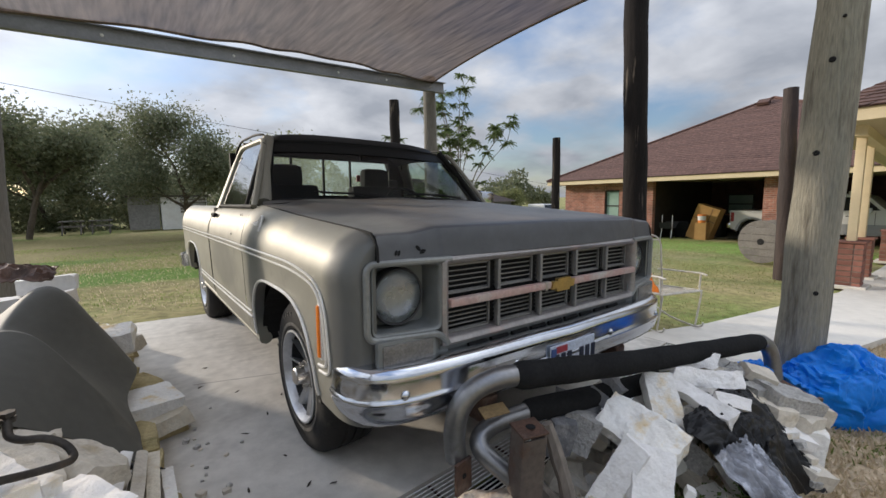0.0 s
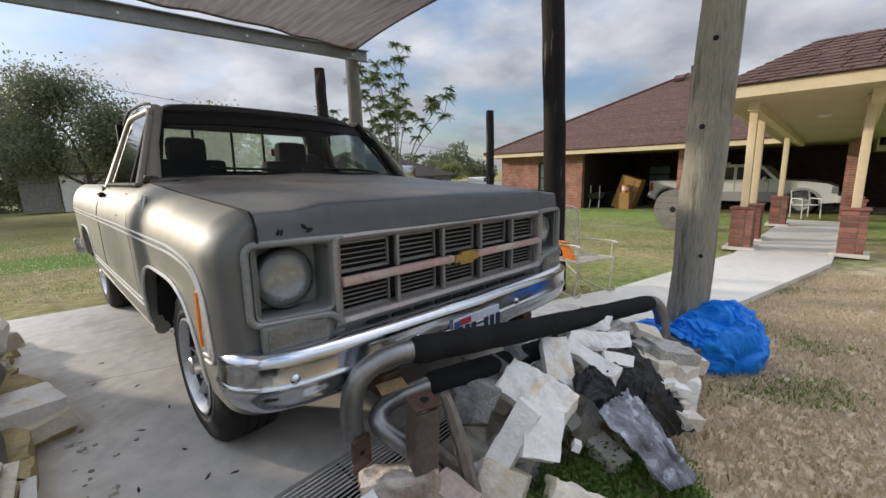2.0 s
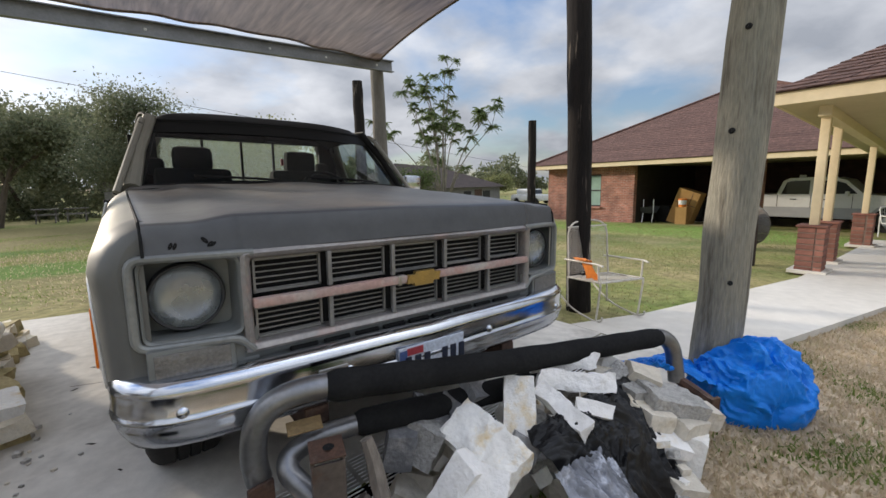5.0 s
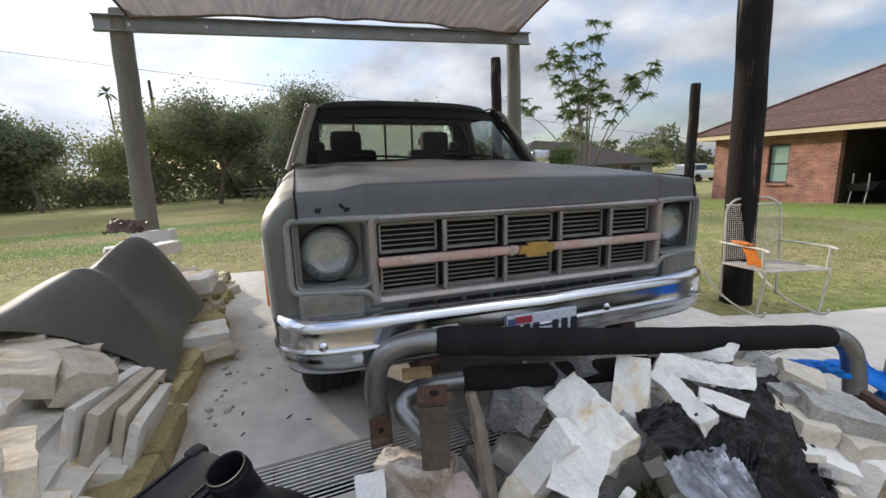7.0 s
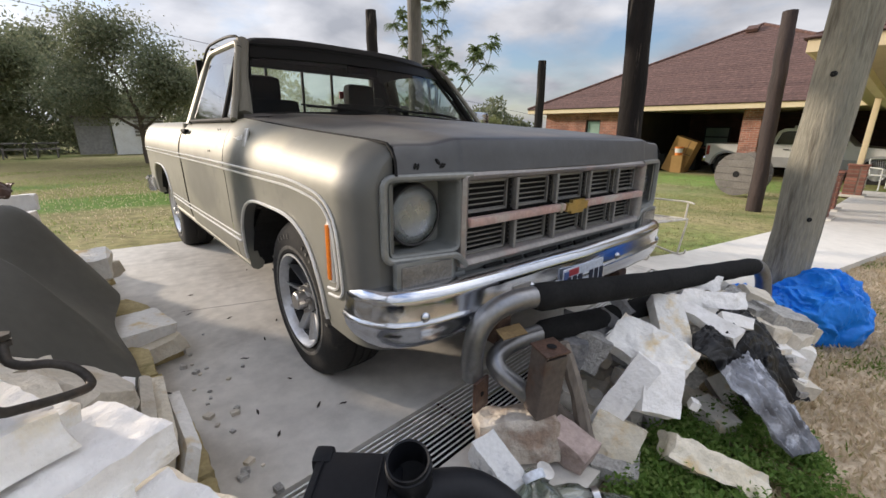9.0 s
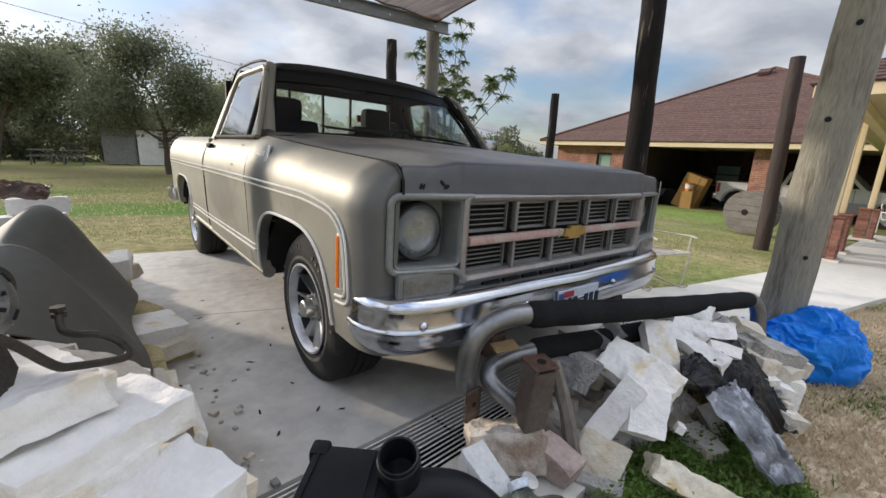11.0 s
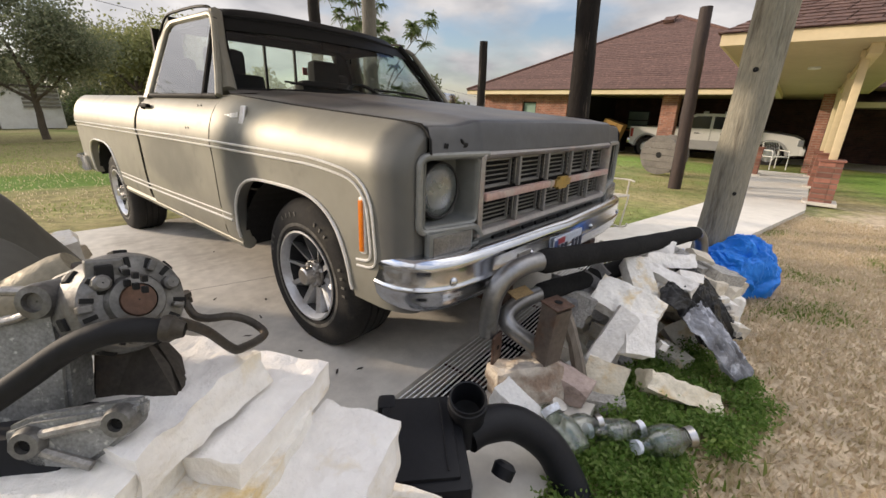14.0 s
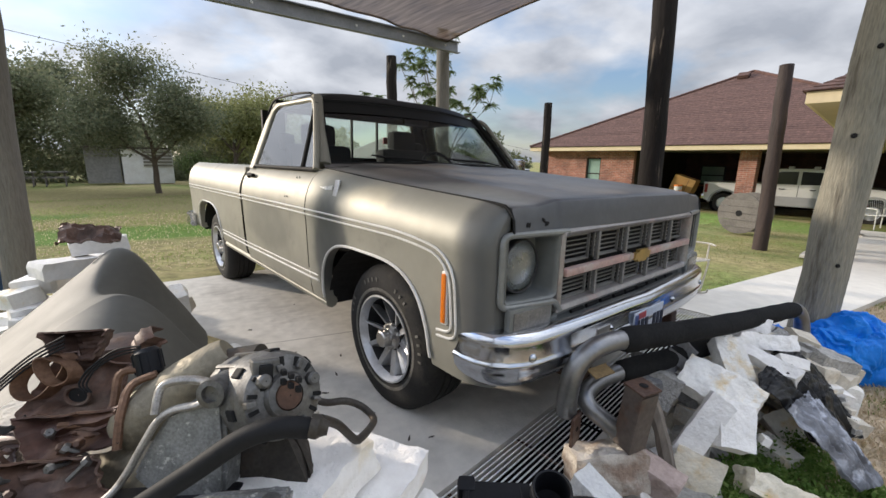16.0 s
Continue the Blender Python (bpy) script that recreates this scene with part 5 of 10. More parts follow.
def build_house():
    zt = 1.80
    wall("wall_front", (HX, 10.55), (HX, 6.33), HZ - 0.25, zt, 0.22, [(10.55 - 8.47, 10.55 - 7.78, 0.10, 1.48)])
    house_window(HX, 7.78, 8.47, 0.10, 1.48, "window_1")
    wall("wall_carport_left", (HX + 0.22, 6.33), (21.4, 6.33), HZ - 0.25, zt, 0.22, label="carport side wall coloured dark for the shade inside", material=M["shaded_wall"])
    wall("wall_carport_back", (21.4, 6.55), (21.4, -9.0), HZ - 0.25, zt, 0.22, [(6.55 - 5.62, 6.55 - 4.55, 0.28, 1.22), (11.0, 12.2, 0.25, 0.95)], label="brick back wall of the carport, coloured dark for the shade inside", material=M["shaded_brick"])
    house_window(21.4, 4.55, 5.62, 0.28, 1.22, "window_2", -0.02)
    house_window(21.4, -5.65, -4.45, 0.25, 0.95, "window_3", -0.02)
    wall("wall_gable_left", (20.4, 10.55), (HX + 0.22, 10.55), HZ - 0.3, zt, 0.22)
    wall("wall_veranda_end", (16.7, -9.0), (21.4, -9.0), HZ - 0.25, 1.46, 0.22)
    bm = B()
    box(bm, (18.3, -1.35, FLOOR - 0.08), (6.2, 15.4, 0.16))
    solo("carport_floor", bm, M["concrete"], "concrete carport floor", "floor", kind="structure")
    # brick pillars of the carport
    for x, y, sx, sy in ((HX + 0.2, 2.39, 0.45, 0.52), (14.98, -1.88, 0.30, 0.26)):
        k = B()
        box(k, (x, y, (HZ - 0.2 + zt) / 2), (sx, sy, zt - HZ + 0.2))
        solo("carport_pillar", k, M["brick_wall"], "red-brown brick carport pillar", "pillar", "carport pillars", kind="structure")
    # ceiling and eaves
    k = B()
    box(k, (18.2, 4.4, zt + 0.03), (6.7, 13.4, 0.06))
    box(k, (19.05, -5.83, 1.49), (5.1, 7.06, 0.06))
    box(k, (18.2, -2.31, 1.64), (6.7, 0.04, 0.30))
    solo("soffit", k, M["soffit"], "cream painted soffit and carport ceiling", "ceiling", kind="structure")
    k = B()
    box(k, (14.86, 5.40, 1.87), (0.04, 11.42, 0.20))
    box(k, (18.2, 11.12, 1.87), (6.7, 0.04, 0.20))
    box(k, (16.48, -5.83, 1.53), (0.04, 7.0, 0.16))
    solo("fascia", k, M["cream"], "cream fascia board along the eaves", "trim", kind="structure")
    # pyramid roof, its courses of shingles laid one over another
    k = B()
    ez = 1.955
    apex = Vector((20.0, 3.74, 5.11))
    cor = [Vector((14.80, 11.15, ez)), Vector((14.80, -3.65, ez)), Vector((25.2, -3.65, ez)), Vector((25.2, 11.15, ez))]
    V = [k.verts.new(p - Vector((0, 0, 0.02))) for p in cor]
    top = k.verts.new(apex - Vector((0, 0, 0.02)))
    for i in range(4):
        k.faces.new((V[i], V[(i + 1) % 4], top))
    k.faces.new(list(reversed(V)))
    bmesh.ops.recalc_face_normals(k, faces=k.faces[:])
    roof = solo("main_roof", k, M["shingles"], "brown asphalt shingle hipped roof", "roof", kind="structure")
    rnd = random.Random(4)
    for a, b in ((cor[0], cor[1]), (cor[3], cor[0])):
        nrm = (b - a).cross(apex - a).normalized()
        nrm = nrm if nrm.z > 0 else -nrm
        n = 40
        for i in range(n):
            t0, t1 = i / n, min(0.999, (i + 1.15) / n)
            q = [a.lerp(apex, t0), b.lerp(apex, t0), b.lerp(apex, t1), a.lerp(apex, t1)]
            up = 0.012 + rnd.uniform(-0.002, 0.003)
            c = B()
            vs = [c.verts.new(p + nrm * (up if j < 2 else 0.006)) for j, p in enumerate(q)]
            c.faces.new(vs)
            w = [c.verts.new(p - nrm * 0.004) for p in q[:2]]
            c.faces.new((vs[1], vs[0], w[0], w[1]))
            part("shingle_course", c, M["shingles"], roof)
    for q in cor[:2]:
        k = B()
        tube(k, [q + Vector((0, 0, 0.02)), apex + Vector((0, 0, 0.02))], 0.06, 6)
        part("hip_cap", k, M["shingles"], roof)
    k = B()
    box(k, (19.50, 3.95, 4.93), (0.36, 0.42, 0.13), Matrix.Rotation(radians(-31), 4, "Y"), 0.02)
    part("roof_vent", k, M["shingles"], roof, "small brown roof vent")
    # lower roof over the veranda beside the porch
    k = B()
    P = [Vector(p) for p in ((16.42, -2.33, 1.62), (16.42, -9.3, 1.62), (22.5, -9.3, 1.62), (22.5, -2.33, 1.62), (20.0, -2.66, 2.62), (20.0, -9.0, 2.62))]
    V = [k.verts.new(p) for p in P]
    for f in ((0, 1, 5, 4), (1, 2, 5), (2, 3, 4, 5), (3, 0, 4), (3, 2, 1, 0)):
        k.faces.new([V[i] for i in f])
    bmesh.ops.recalc_face_normals(k, faces=k.faces[:])
    solo("veranda_roof", k, M["shingles"], "brown asphalt shingle veranda roof", "roof", kind="structure")


def pier(x, y, s, z0, z1):
    """A brick pier: real bricks round a mortar core, with a thin ledge at the foot."""
    p = thing("brick_pier", "red-brown brick porch pier beside the walkway", "pier", (x, y, z0), "porch piers", "structure")
    k = B()
    box(k, (x, y, (z0 + z1) / 2 - 0.03), (s - 0.014, s - 0.014, z1 - z0 + 0.05))
    part("mortar_core", k, M["mortar"], p)
    h, g = 0.066, 0.010
    n = int((z1 - z0) / (h + g))
    h = (z1 - z0) / n - g
    half = s / 2
    if "brick_a" not in MESH:
        a = B(); box(a, (0, 0, 0), (0.195, 0.09, 0.064), None, 0.004); MESH["brick_a"] = link("brick", a, M["brick"])
        a = B(); box(a, (0, 0, 0), (0.092, 0.09, 0.064), None, 0.004); MESH["brick_b"] = link("brick", a, M["brick"])
    rnd = random.Random(int(x * 100))
    for i in range(n):
        z = z0 + (h + g) * (i + 0.5)
        for side in range(4):
            rot = Matrix.Rotation(side * math.pi / 2 + (math.pi / 2 if i % 2 else 0), 4, "Z")
            # each side: one long and one short brick, turned course by course
            for off, mesh in ((-half + 0.0975, "brick_a"), (half - 0.046, "brick_b")):
                if mesh == "brick_b" and s < 0.30: continue
                m = Matrix.Translation((x, y, z)) @ rot @ Matrix.Translation((off + rnd.uniform(-.001, .001), -half + 0.045 - 0.004 * rnd.random() + (0.002 if mesh == "brick_b" else 0), 0))
                ob = new("brick", MESH[mesh])
                ob.parent = p
                ob.matrix_parent_inverse = p.matrix_basis.inverted()
                ob.matrix_basis = m
    return p


MESH = {}
PIERS = ((6.93, -0.735, 0.30, 0.496), (8.25, -0.665, 0.30, 0.45), (11.7, -0.72, 0.32, 0.365), (7.22, -2.03, 0.29, 0.508), (9.9, -2.03, 0.29, 0.44), (12.9, -2.03, 0.29, 0.30))


def build_porch():
    for x, y, s, z1 in PIERS:
        s += 0.02
        tops = 2.16 - PORCH_FALL * (x - 6.28)
        k = B()
        box(k, (x, y, (z1 + 0.03 + tops) / 2), (0.105, 0.105, tops - z1 - 0.03), None, 0.008)
        box(k, (x, y, tops - 0.05), (0.14, 0.14, 0.08), None, 0.006)
        solo("porch_post", k, M["cream"], "square cream-painted porch post on a brick pier", "post", "porch posts", "structure", smooth=True)
        k = B()
        box(k, (x, y, z1 + 0.015), (s + 0.03, s + 0.03, 0.03), None, 0.006)
        solo("pier_cap", k, M["brick"], "brick cap of the porch pier", "pier cap", "porch pier caps", "structure")
        k = B()
        box(k, (x, y, ground_z(x, y) + 0.01), (s + 0.12, s + 0.12, 0.05), None, 0.005)
        solo("pier_foot", k, M["walk_concrete"], "concrete foot of the porch pier", "footing", "porch pier feet", "structure")
    # ceiling, beams and fascia
    x0, y0, y1 = 6.28, -0.33, -2.62
    k = B()
    box(k, ((x0 + 14.8) / 2, (y0 + y1) / 2, 2.19), (14.8 - x0, y0 - y1, 0.05))
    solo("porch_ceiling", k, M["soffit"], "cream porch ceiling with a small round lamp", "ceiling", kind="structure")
    k = B()
    lathe(k, [(0.10, 0.0), (0.095, -0.03), (0.05, -0.04), (0.001, -0.042)], Matrix.Translation((9.0, -1.45, 2.163)), 16)
    solo("ceiling_lamp", k, M["white_paint"], "small round white lamp on the porch ceiling", "lamp", smooth=True)
    for yy in (-0.75, -2.08):
        k = B()
        box(k, ((x0 + 14.8) / 2 + 0.2, yy, 2.10), (14.4 - x0, 0.14, 0.14), None, 0.006)
        solo("porch_beam", k, M["cream"], "cream porch beam over the posts", "beam", "porch beams", "structure")
    k = B()
    box(k, (x0 - 0.02, (y0 + y1) / 2, 2.25), (0.04, y0 - y1 + 0.08, 0.17))
    box(k, ((x0 + 14.8) / 2, y0 + 0.02, 2.25), (14.8 - x0, 0.04, 0.17))
    box(k, ((x0 + 14.8) / 2, y1 - 0.02, 2.25), (14.8 - x0, 0.04, 0.17))
    solo("porch_fascia", k, M["cream"], "cream fascia board round the porch roof", "trim", kind="structure")
    # roof in overlapping shingle courses
    ex0, ey0, ey1, ez = x0 - 0.08, y0 + 0.08, y1 - 0.08, 2.345
    k = B()
    A, Bq, C, D = Vector((ex0, ey0, ez - 0.02)), Vector((ex0, ey1, ez - 0.02)), Vector((16.4, ey1, ez - 0.02)), Vector((16.4, ey0, ez - 0.02))
    R0, R1, R2, R3 = Vector((7.55, -1.37, 3.09)), Vector((16.6, -1.37, 3.09)), Vector((7.55, ey1, 3.09)), Vector((16.6, ey1, 3.09))
    v = [k.verts.new(p) for p in (A, Bq, C, D, R0, R1, R2, R3)]
    for f in ((0, 1, 6, 4), (1, 2, 7, 6), (3, 0, 4, 5), (4, 6, 7, 5), (0, 3, 2, 1), (2, 3, 5, 7)):
        k.faces.new([v[i] for i in f])
    bmesh.ops.recalc_face_normals(k, faces=k.faces[:])
    roof = solo("porch_roof", k, M["roof"], "brown asphalt shingle porch roof", "roof", kind="structure")
    n = 12
    rnd = random.Random(8)
    for a, b, r, rb in ((A, Bq, R0, R2), (D, A, R1, R0)):
        for i in range(n):
            t0, t1 = i / n, min(1, (i + 1.25) / n)
            lo0, lo1, hi0, hi1 = a.lerp(r, t0), b.lerp(rb, t0), a.lerp(r, t1), b.lerp(rb, t1)
            nrm = (b - a).cross(r - a).normalized()
            if nrm.z < 0: nrm = -nrm
            c = B()
            L = (lo1 - lo0).length
            m = max(1, int(L / 0.30))
            for j in range(m):
                u0, u1 = j / m, (j + 1) / m
                up = 0.026 + rnd.uniform(-0.003, 0.003)
                q = [lo0.lerp(lo1, u0) + nrm * up, lo0.lerp(lo1, u1 - 0.02 / max(L, 0.1)) + nrm * up, hi0.lerp(hi1, u1 - 0.02 / max(L, 0.1)) + nrm * 0.010, hi0.lerp(hi1, u0) + nrm * 0.010]
                vs = [c.verts.new(p) for p in q]
                c.faces.new(vs)
                w = [c.verts.new(p - nrm * 0.012) for p in q[:2]]
                c.faces.new((vs[1], vs[0], w[0], w[1]))
            part("shingle_course", c, M["shingles"], roof)
    # the whole porch roof falls gently towards the house
    fall = Matrix.Translation((6.28, 0, 0)) @ Matrix(((1, 0, 0, 0), (0, 1, 0, 0), (-PORCH_FALL, 0, 1, 0), (0, 0, 0, 1))) @ Matrix.Translation((-6.28, 0, 0))
    for ob in [roof, *roof.children] + [o for o in bpy.data.objects if o.name.split(".")[0] in ("porch_ceiling", "ceiling_lamp", "porch_beam", "porch_fascia")]:
        ob.data.transform(fall)


def parked_pickup():
    """A white crew-cab pickup under the carport, its nose towards -y."""
    x, z0 = 17.0, FLOOR
    t = thing("parked_pickup", "white crew-cab pickup parked under the carport", "pickup truck", (x + 0.9, 1.2, z0))
    prof = [(4.05, 0.50), (4.08, 1.17), (2.06, 1.19), (1.90, 1.64), (1.74, 1.73), (1.26, 1.75), (0.62, 1.73), (0.34, 1.65), (-0.10, 1.19), (-0.8, 1.14), (-1.35, 1.06), (-1.58, 0.96), (-1.66, 0.62), (-1.60, 0.45)]
    k = B()
    outline = [(y, z) for y, z in prof]
    arch = lambda c: [(c + 0.46 * math.cos(a), 0.40 + 0.46 * math.sin(a)) for a in np.linspace(math.pi, 0, 9)]
    bottom = [(-1.60, 0.45)] + arch(-0.75) + [(-0.3, 0.42), (2.8, 0.42)] + arch(3.34) + [(4.05, 0.50)]
    poly = outline[:-1] + bottom[:-1]
    prism(k, [(x, y, z0 + z) for y, z in poly], (1.85, 0, 0))
    body = part("body", k, M["car_white"], t, "white painted body")
    for pts in ([(1.93, 1.20), (1.80, 1.60), (1.66, 1.64), (1.20, 1.65), (1.20, 1.20)], [(1.10, 1.20), (1.10, 1.65), (0.60, 1.63), (0.36, 1.55), (0.06, 1.22)]):
        k = B()
        prism(k, [(x - 0.012, y, z0 + z) for y, z in pts], (0.02, 0, 0))
        part("side_window", k, M["car_glass"], t, "dark side window")
    for y in (-0.75, 3.34):
        k = B()
        mm = Matrix.Translation((x + 0.10, y, z0 + 0.385)) @ Matrix.Rotation(-radians(90), 4, "Y")
        lathe(k, [(0.22, 0.09), (0.27, 0.12), (0.36, 0.11), (0.385, 0.06), (0.385, -0.12), (0.22, -0.14)], mm, 28)
        w = part("wheel", k, M["rubber"], t, "black tyre", smooth=40)
        k = B()
        lathe(k, [(0.225, 0.10), (0.20, 0.06), (0.08, 0.06), (0.06, 0.10), (0.001, 0.10)], mm, 20)
        for i in range(6):
            a = i * math.pi / 3
            box(k, mm @ Vector((0.14 * math.cos(a), 0.14 * math.sin(a), 0.085)), (0.03, 0.05, 0.16), Matrix.Rotation(-a, 4, "X"))
        part("rim", k, M["alloy"], w, "alloy rim", smooth=40)
        k = B()
        lathe(k, [(0.47, 0.02), (0.47, -0.3), (0.001, -0.3)], Matrix.Translation((x + 0.02, y, z0 + 0.40)) @ Matrix.Rotation(-radians(90), 4, "Y"), 24)
        part("wheel_well", k, M["car_dark"], t)
    k = B(); box(k, (x + 0.0, 3.98, z0 + 0.93), (0.06, 0.10, 0.34), None, 0.01); part("tail_lamp", k, M["red_lens"], t, "red tail lamp")
    k = B(); box(k, (x + 0.02, -1.56, z0 + 0.86), (0.10, 0.16, 0.22), None, 0.02); part("headlamp", k, M["lamp_lens"], t)
    k = B(); box(k, (x + 0.9, -1.66, z0 + 0.56), (1.84, 0.14, 0.24), None, 0.04); part("front_bumper", k, M["car_white"], t, "", smooth=True)
    k = B(); box(k, (x + 0.9, 4.1, z0 + 0.60), (1.84, 0.14, 0.20), None, 0.03); part("rear_bumper", k, M["chrome"], t, "", smooth=True)
    k = B(); box(k, (x - 0.012, 1.28, z0 + 0.60), (0.03, 3.0, 0.34), None, 0.008); part("lower_cladding", k, M["car_grey"], t, "silver-grey lower cladding")
    for y in (2.03, 1.15, 0.16):
        k = B(); box(k, (x - 0.002, y, z0 + 0.80), (0.008, 0.012, 0.74)); part("door_seam", k, M["car_dark"], t)
    for y in (-0.75, 3.34):
        k = B()
        for a, b in zip(np.linspace(0, math.pi, 13), np.linspace(0, math.pi, 13)[1:]):
            prism(k, [(x - 0.02, y + r * math.cos(q), z0 + 0.40 + r * math.sin(q)) for r, q in ((0.46, a), (0.53, a), (0.53, b), (0.46, b))], (0.03, 0, 0))
        part("arch_flare", k, M["car_grey"], t, "silver-grey wheel arch flare")
    for y in (1.60, 0.75):
        k = B(); box(k, (x - 0.02, y, z0 + 1.03), (0.03, 0.16, 0.03), None, 0.005); part("door_handle", k, M["car_dark"], t)
    k = B(); box(k, (x - 0.10, 0.28, z0 + 1.22), (0.16, 0.10, 0.15), None, 0.03); part("door_mirror", k, M["car_white"], t, "", smooth=True)
    for y in (1.5, 0.8):
        k = B(); box(k, (x + 0.5, y, z0 + 1.78), (0.16, 0.16, 0.10), None, 0.01); part("roof_lamp", k, M["white_paint"], t)


def carport_things():
    z = FLOOR
    # leaning tan box board with an orange-white bucket beside it
    b = thing("tan_cabinet", "tan board cabinet leaning inside the carport", "cabinet", (16.4, 5.0, z))
    k = B()
    rot = Matrix.Translation((16.6, 4.95, z)) @ Matrix.Rotation(radians(18), 4, "X")
    box(k, rot @ Vector((0, 0.04, 0.70)), (0.55, 0.82, 1.38), rot.to_3x3().to_4x4(), 0.01)
    body = part("body", k, M["card"], b)
    k = B(); box(k, rot @ Vector((-0.279, 0.04, 0.85)), (0.012, 0.80, 0.02), rot.to_3x3().to_4x4()); part("seam", k, M["rust"], body)
    k = B(); box(k, rot @ Vector((-0.279, -0.12, 0.70)), (0.010, 0.015, 1.34), rot.to_3x3().to_4x4()); part("seam", k, M["rust"], body)
    bz = FLOOR + 0.72
    k = B(); box(k, (16.15, 4.70, FLOOR + 0.36), (0.36, 0.40, 0.72), None, 0.01)
    solo("wooden_crate", k, M["card"], "tan wooden crate under the orange bucket", "crate")
    k = B()
    lathe(k, [(0.001, 0), (0.12, 0), (0.15, 0.30), (0.155, 0.30), (0.155, 0.32), (0.001, 0.32)], Matrix.Translation((16.12, 4.72, bz)), 18)
    bk = solo("bucket", k, M["orange"], "orange and white bucket by the leaning cabinet", "bucket", smooth=40)
    k = B()
    lathe(k, [(0.131, 0.1), (0.147, 0.26)], Matrix.Translation((16.12, 4.72, bz)), 18)
    part("white_band", k, M["white_paint"], bk)
    w = thing("wheelbarrow", "dark wheelbarrow standing by the carport wall", "wheelbarrow", (16.0, 5.95, z))
    k = B(); sheet(k, [[(15.8 + 0.1 * q, 5.7, z + 0.7 - 0.25 * q), (15.8 + 0.1 * q, 6.2, z + 0.7 - 0.25 * q)] for q in (0, 1)] + [[(16.3, 5.75, z + 0.45), (16.3, 6.15, z + 0.45)], [(16.5, 5.7, z + 0.72), (16.5, 6.2, z + 0.72)]]); part("tray", k, M["car_dark"], w)
    for y in (5.75, 6.15):
        k = B(); tube(k, [(15.9, y, z), (16.0, y, z + 0.45), (16.0, y, z + 1.0)], 0.02, 6); part("leg", k, M["white_paint"], w)
    k = B(); lathe(k, [(0.12, -0.03), (0.18, -0.03), (0.18, 0.03), (0.12, 0.03)], Matrix.Translation((16.45, 5.95, z + 0.18)) @ Matrix.Rotation(radians(90), 4, "X"), 16, True); part("wheel", k, M["rubber"], w)
    k = B(); box(k, (17.2, 5.75, z + 0.35), (0.7, 0.5, 0.7), None, 0.03)
    solo("dark_bin", k, M["black"], "black bin in the carport", "bin", smooth=True)
    k = B(); box(k, (18.6, 5.2, z + 0.45), (0.7, 0.9, 0.9), None, 0.03)
    solo("dark_crate", k, M["car_dark"], "dark crate at the back of the carport", "crate")
    # cable spool on the lawn
    sx, sy, sz = 9.45, 0.90, ground_z(9.45, 0.9)
    s = thing("cable_spool", "grey weathered wooden cable spool on the lawn", "cable spool", (sx, sy, sz))
    rot = Matrix.Translation((sx, sy, sz + 0.445)) @ Matrix.Rotation(radians(-14), 4, "Z") @ Matrix.Rotation(radians(90), 4, "Y")
    for h in (-0.24, 0.24):
        for i in range(6):
            k = B()
            u0, u1 = -0.46 + 0.92 * i / 6 + 0.004, -0.46 + 0.92 * (i + 1) / 6 - 0.004
            top = [(u0 + (u1 - u0) * q / 4) for q in range(5)]
            poly = [Vector((u, math.sqrt(max(0.0, 0.2116 - u * u)), 0)) for u in top] + [Vector((u, -math.sqrt(max(0.0, 0.2116 - u * u)), 0)) for u in reversed(top)]
            va = [k.verts.new(rot @ (p + Vector((0, 0, h - 0.02)))) for p in poly]; vb = [k.verts.new(rot @ (p + Vector((0, 0, h + 0.02)))) for p in poly]
            k.faces.new(va); k.faces.new(list(reversed(vb)))
            for j in range(len(va)):
                k.faces.new((va[j], vb[j], vb[(j + 1) % len(va)], va[(j + 1) % len(va)]))
            bmesh.ops.recalc_face_normals(k, faces=k.faces[:])
            part("flange_board", k, M["spool_wood"], s, "grey weathered board")
    k = B(); lathe(k, [(0.18, -0.22), (0.18, 0.22)], rot, 24); part("drum", k, M["spool_wood"], s, "", smooth=True)
    k = B(); lathe(k, [(0.07, -0.265), (0.001, -0.266)], rot, 14); part("axle_hole", k, M["black"], s, "dark axle hole")
    # white wire garden seat by the porch's end
    c = thing("garden_chair", "white metal garden chair at the end of the walkway", "chair", (14.3, -0.95, ground_z(14.3, -0.9)))
    z = ground_z(14.3, -0.9)
    C = Vector((14.45, -1.05, z)); f = Vector((-0.8, -0.6, 0)); w = Vector((-0.6, 0.8, 0))
    Q = lambda a, d, h: C + w * a + f * d + Vector((0, 0, h))
    for sg in (-0.24, 0.24):
        k = B(); tube(k, round_path([Q(sg, 0.24, 0.0), Q(sg, 0.22, 0.55), Q(sg, -0.26, 0.55), Q(sg, -0.24, 0.0)], 0.06, 4), 0.014, 6); part("side_frame", k, M["white_paint"], c, "", smooth=True)
    k = B(); tube(k, round_path([Q(-0.24, -0.18, 0.36), Q(-0.24, -0.32, 0.78), Q(0.24, -0.32, 0.78), Q(0.24, -0.18, 0.36)], 0.08, 5), 0.013, 6); part("back_frame", k, M["white_paint"], c, "", smooth=True)
    for i in range(9):
        q = -0.2 + 0.05 * i
        k = B(); tube(k, [Q(q, 0.22, 0.38), Q(q, -0.18, 0.36)], 0.005, 5); part("seat_wire", k, M["white_paint"], c)
        k = B(); tube(k, [Q(q, -0.18, 0.36), Q(q, -0.32, 0.78)], 0.004, 5); part("back_wire", k, M["white_paint"], c)
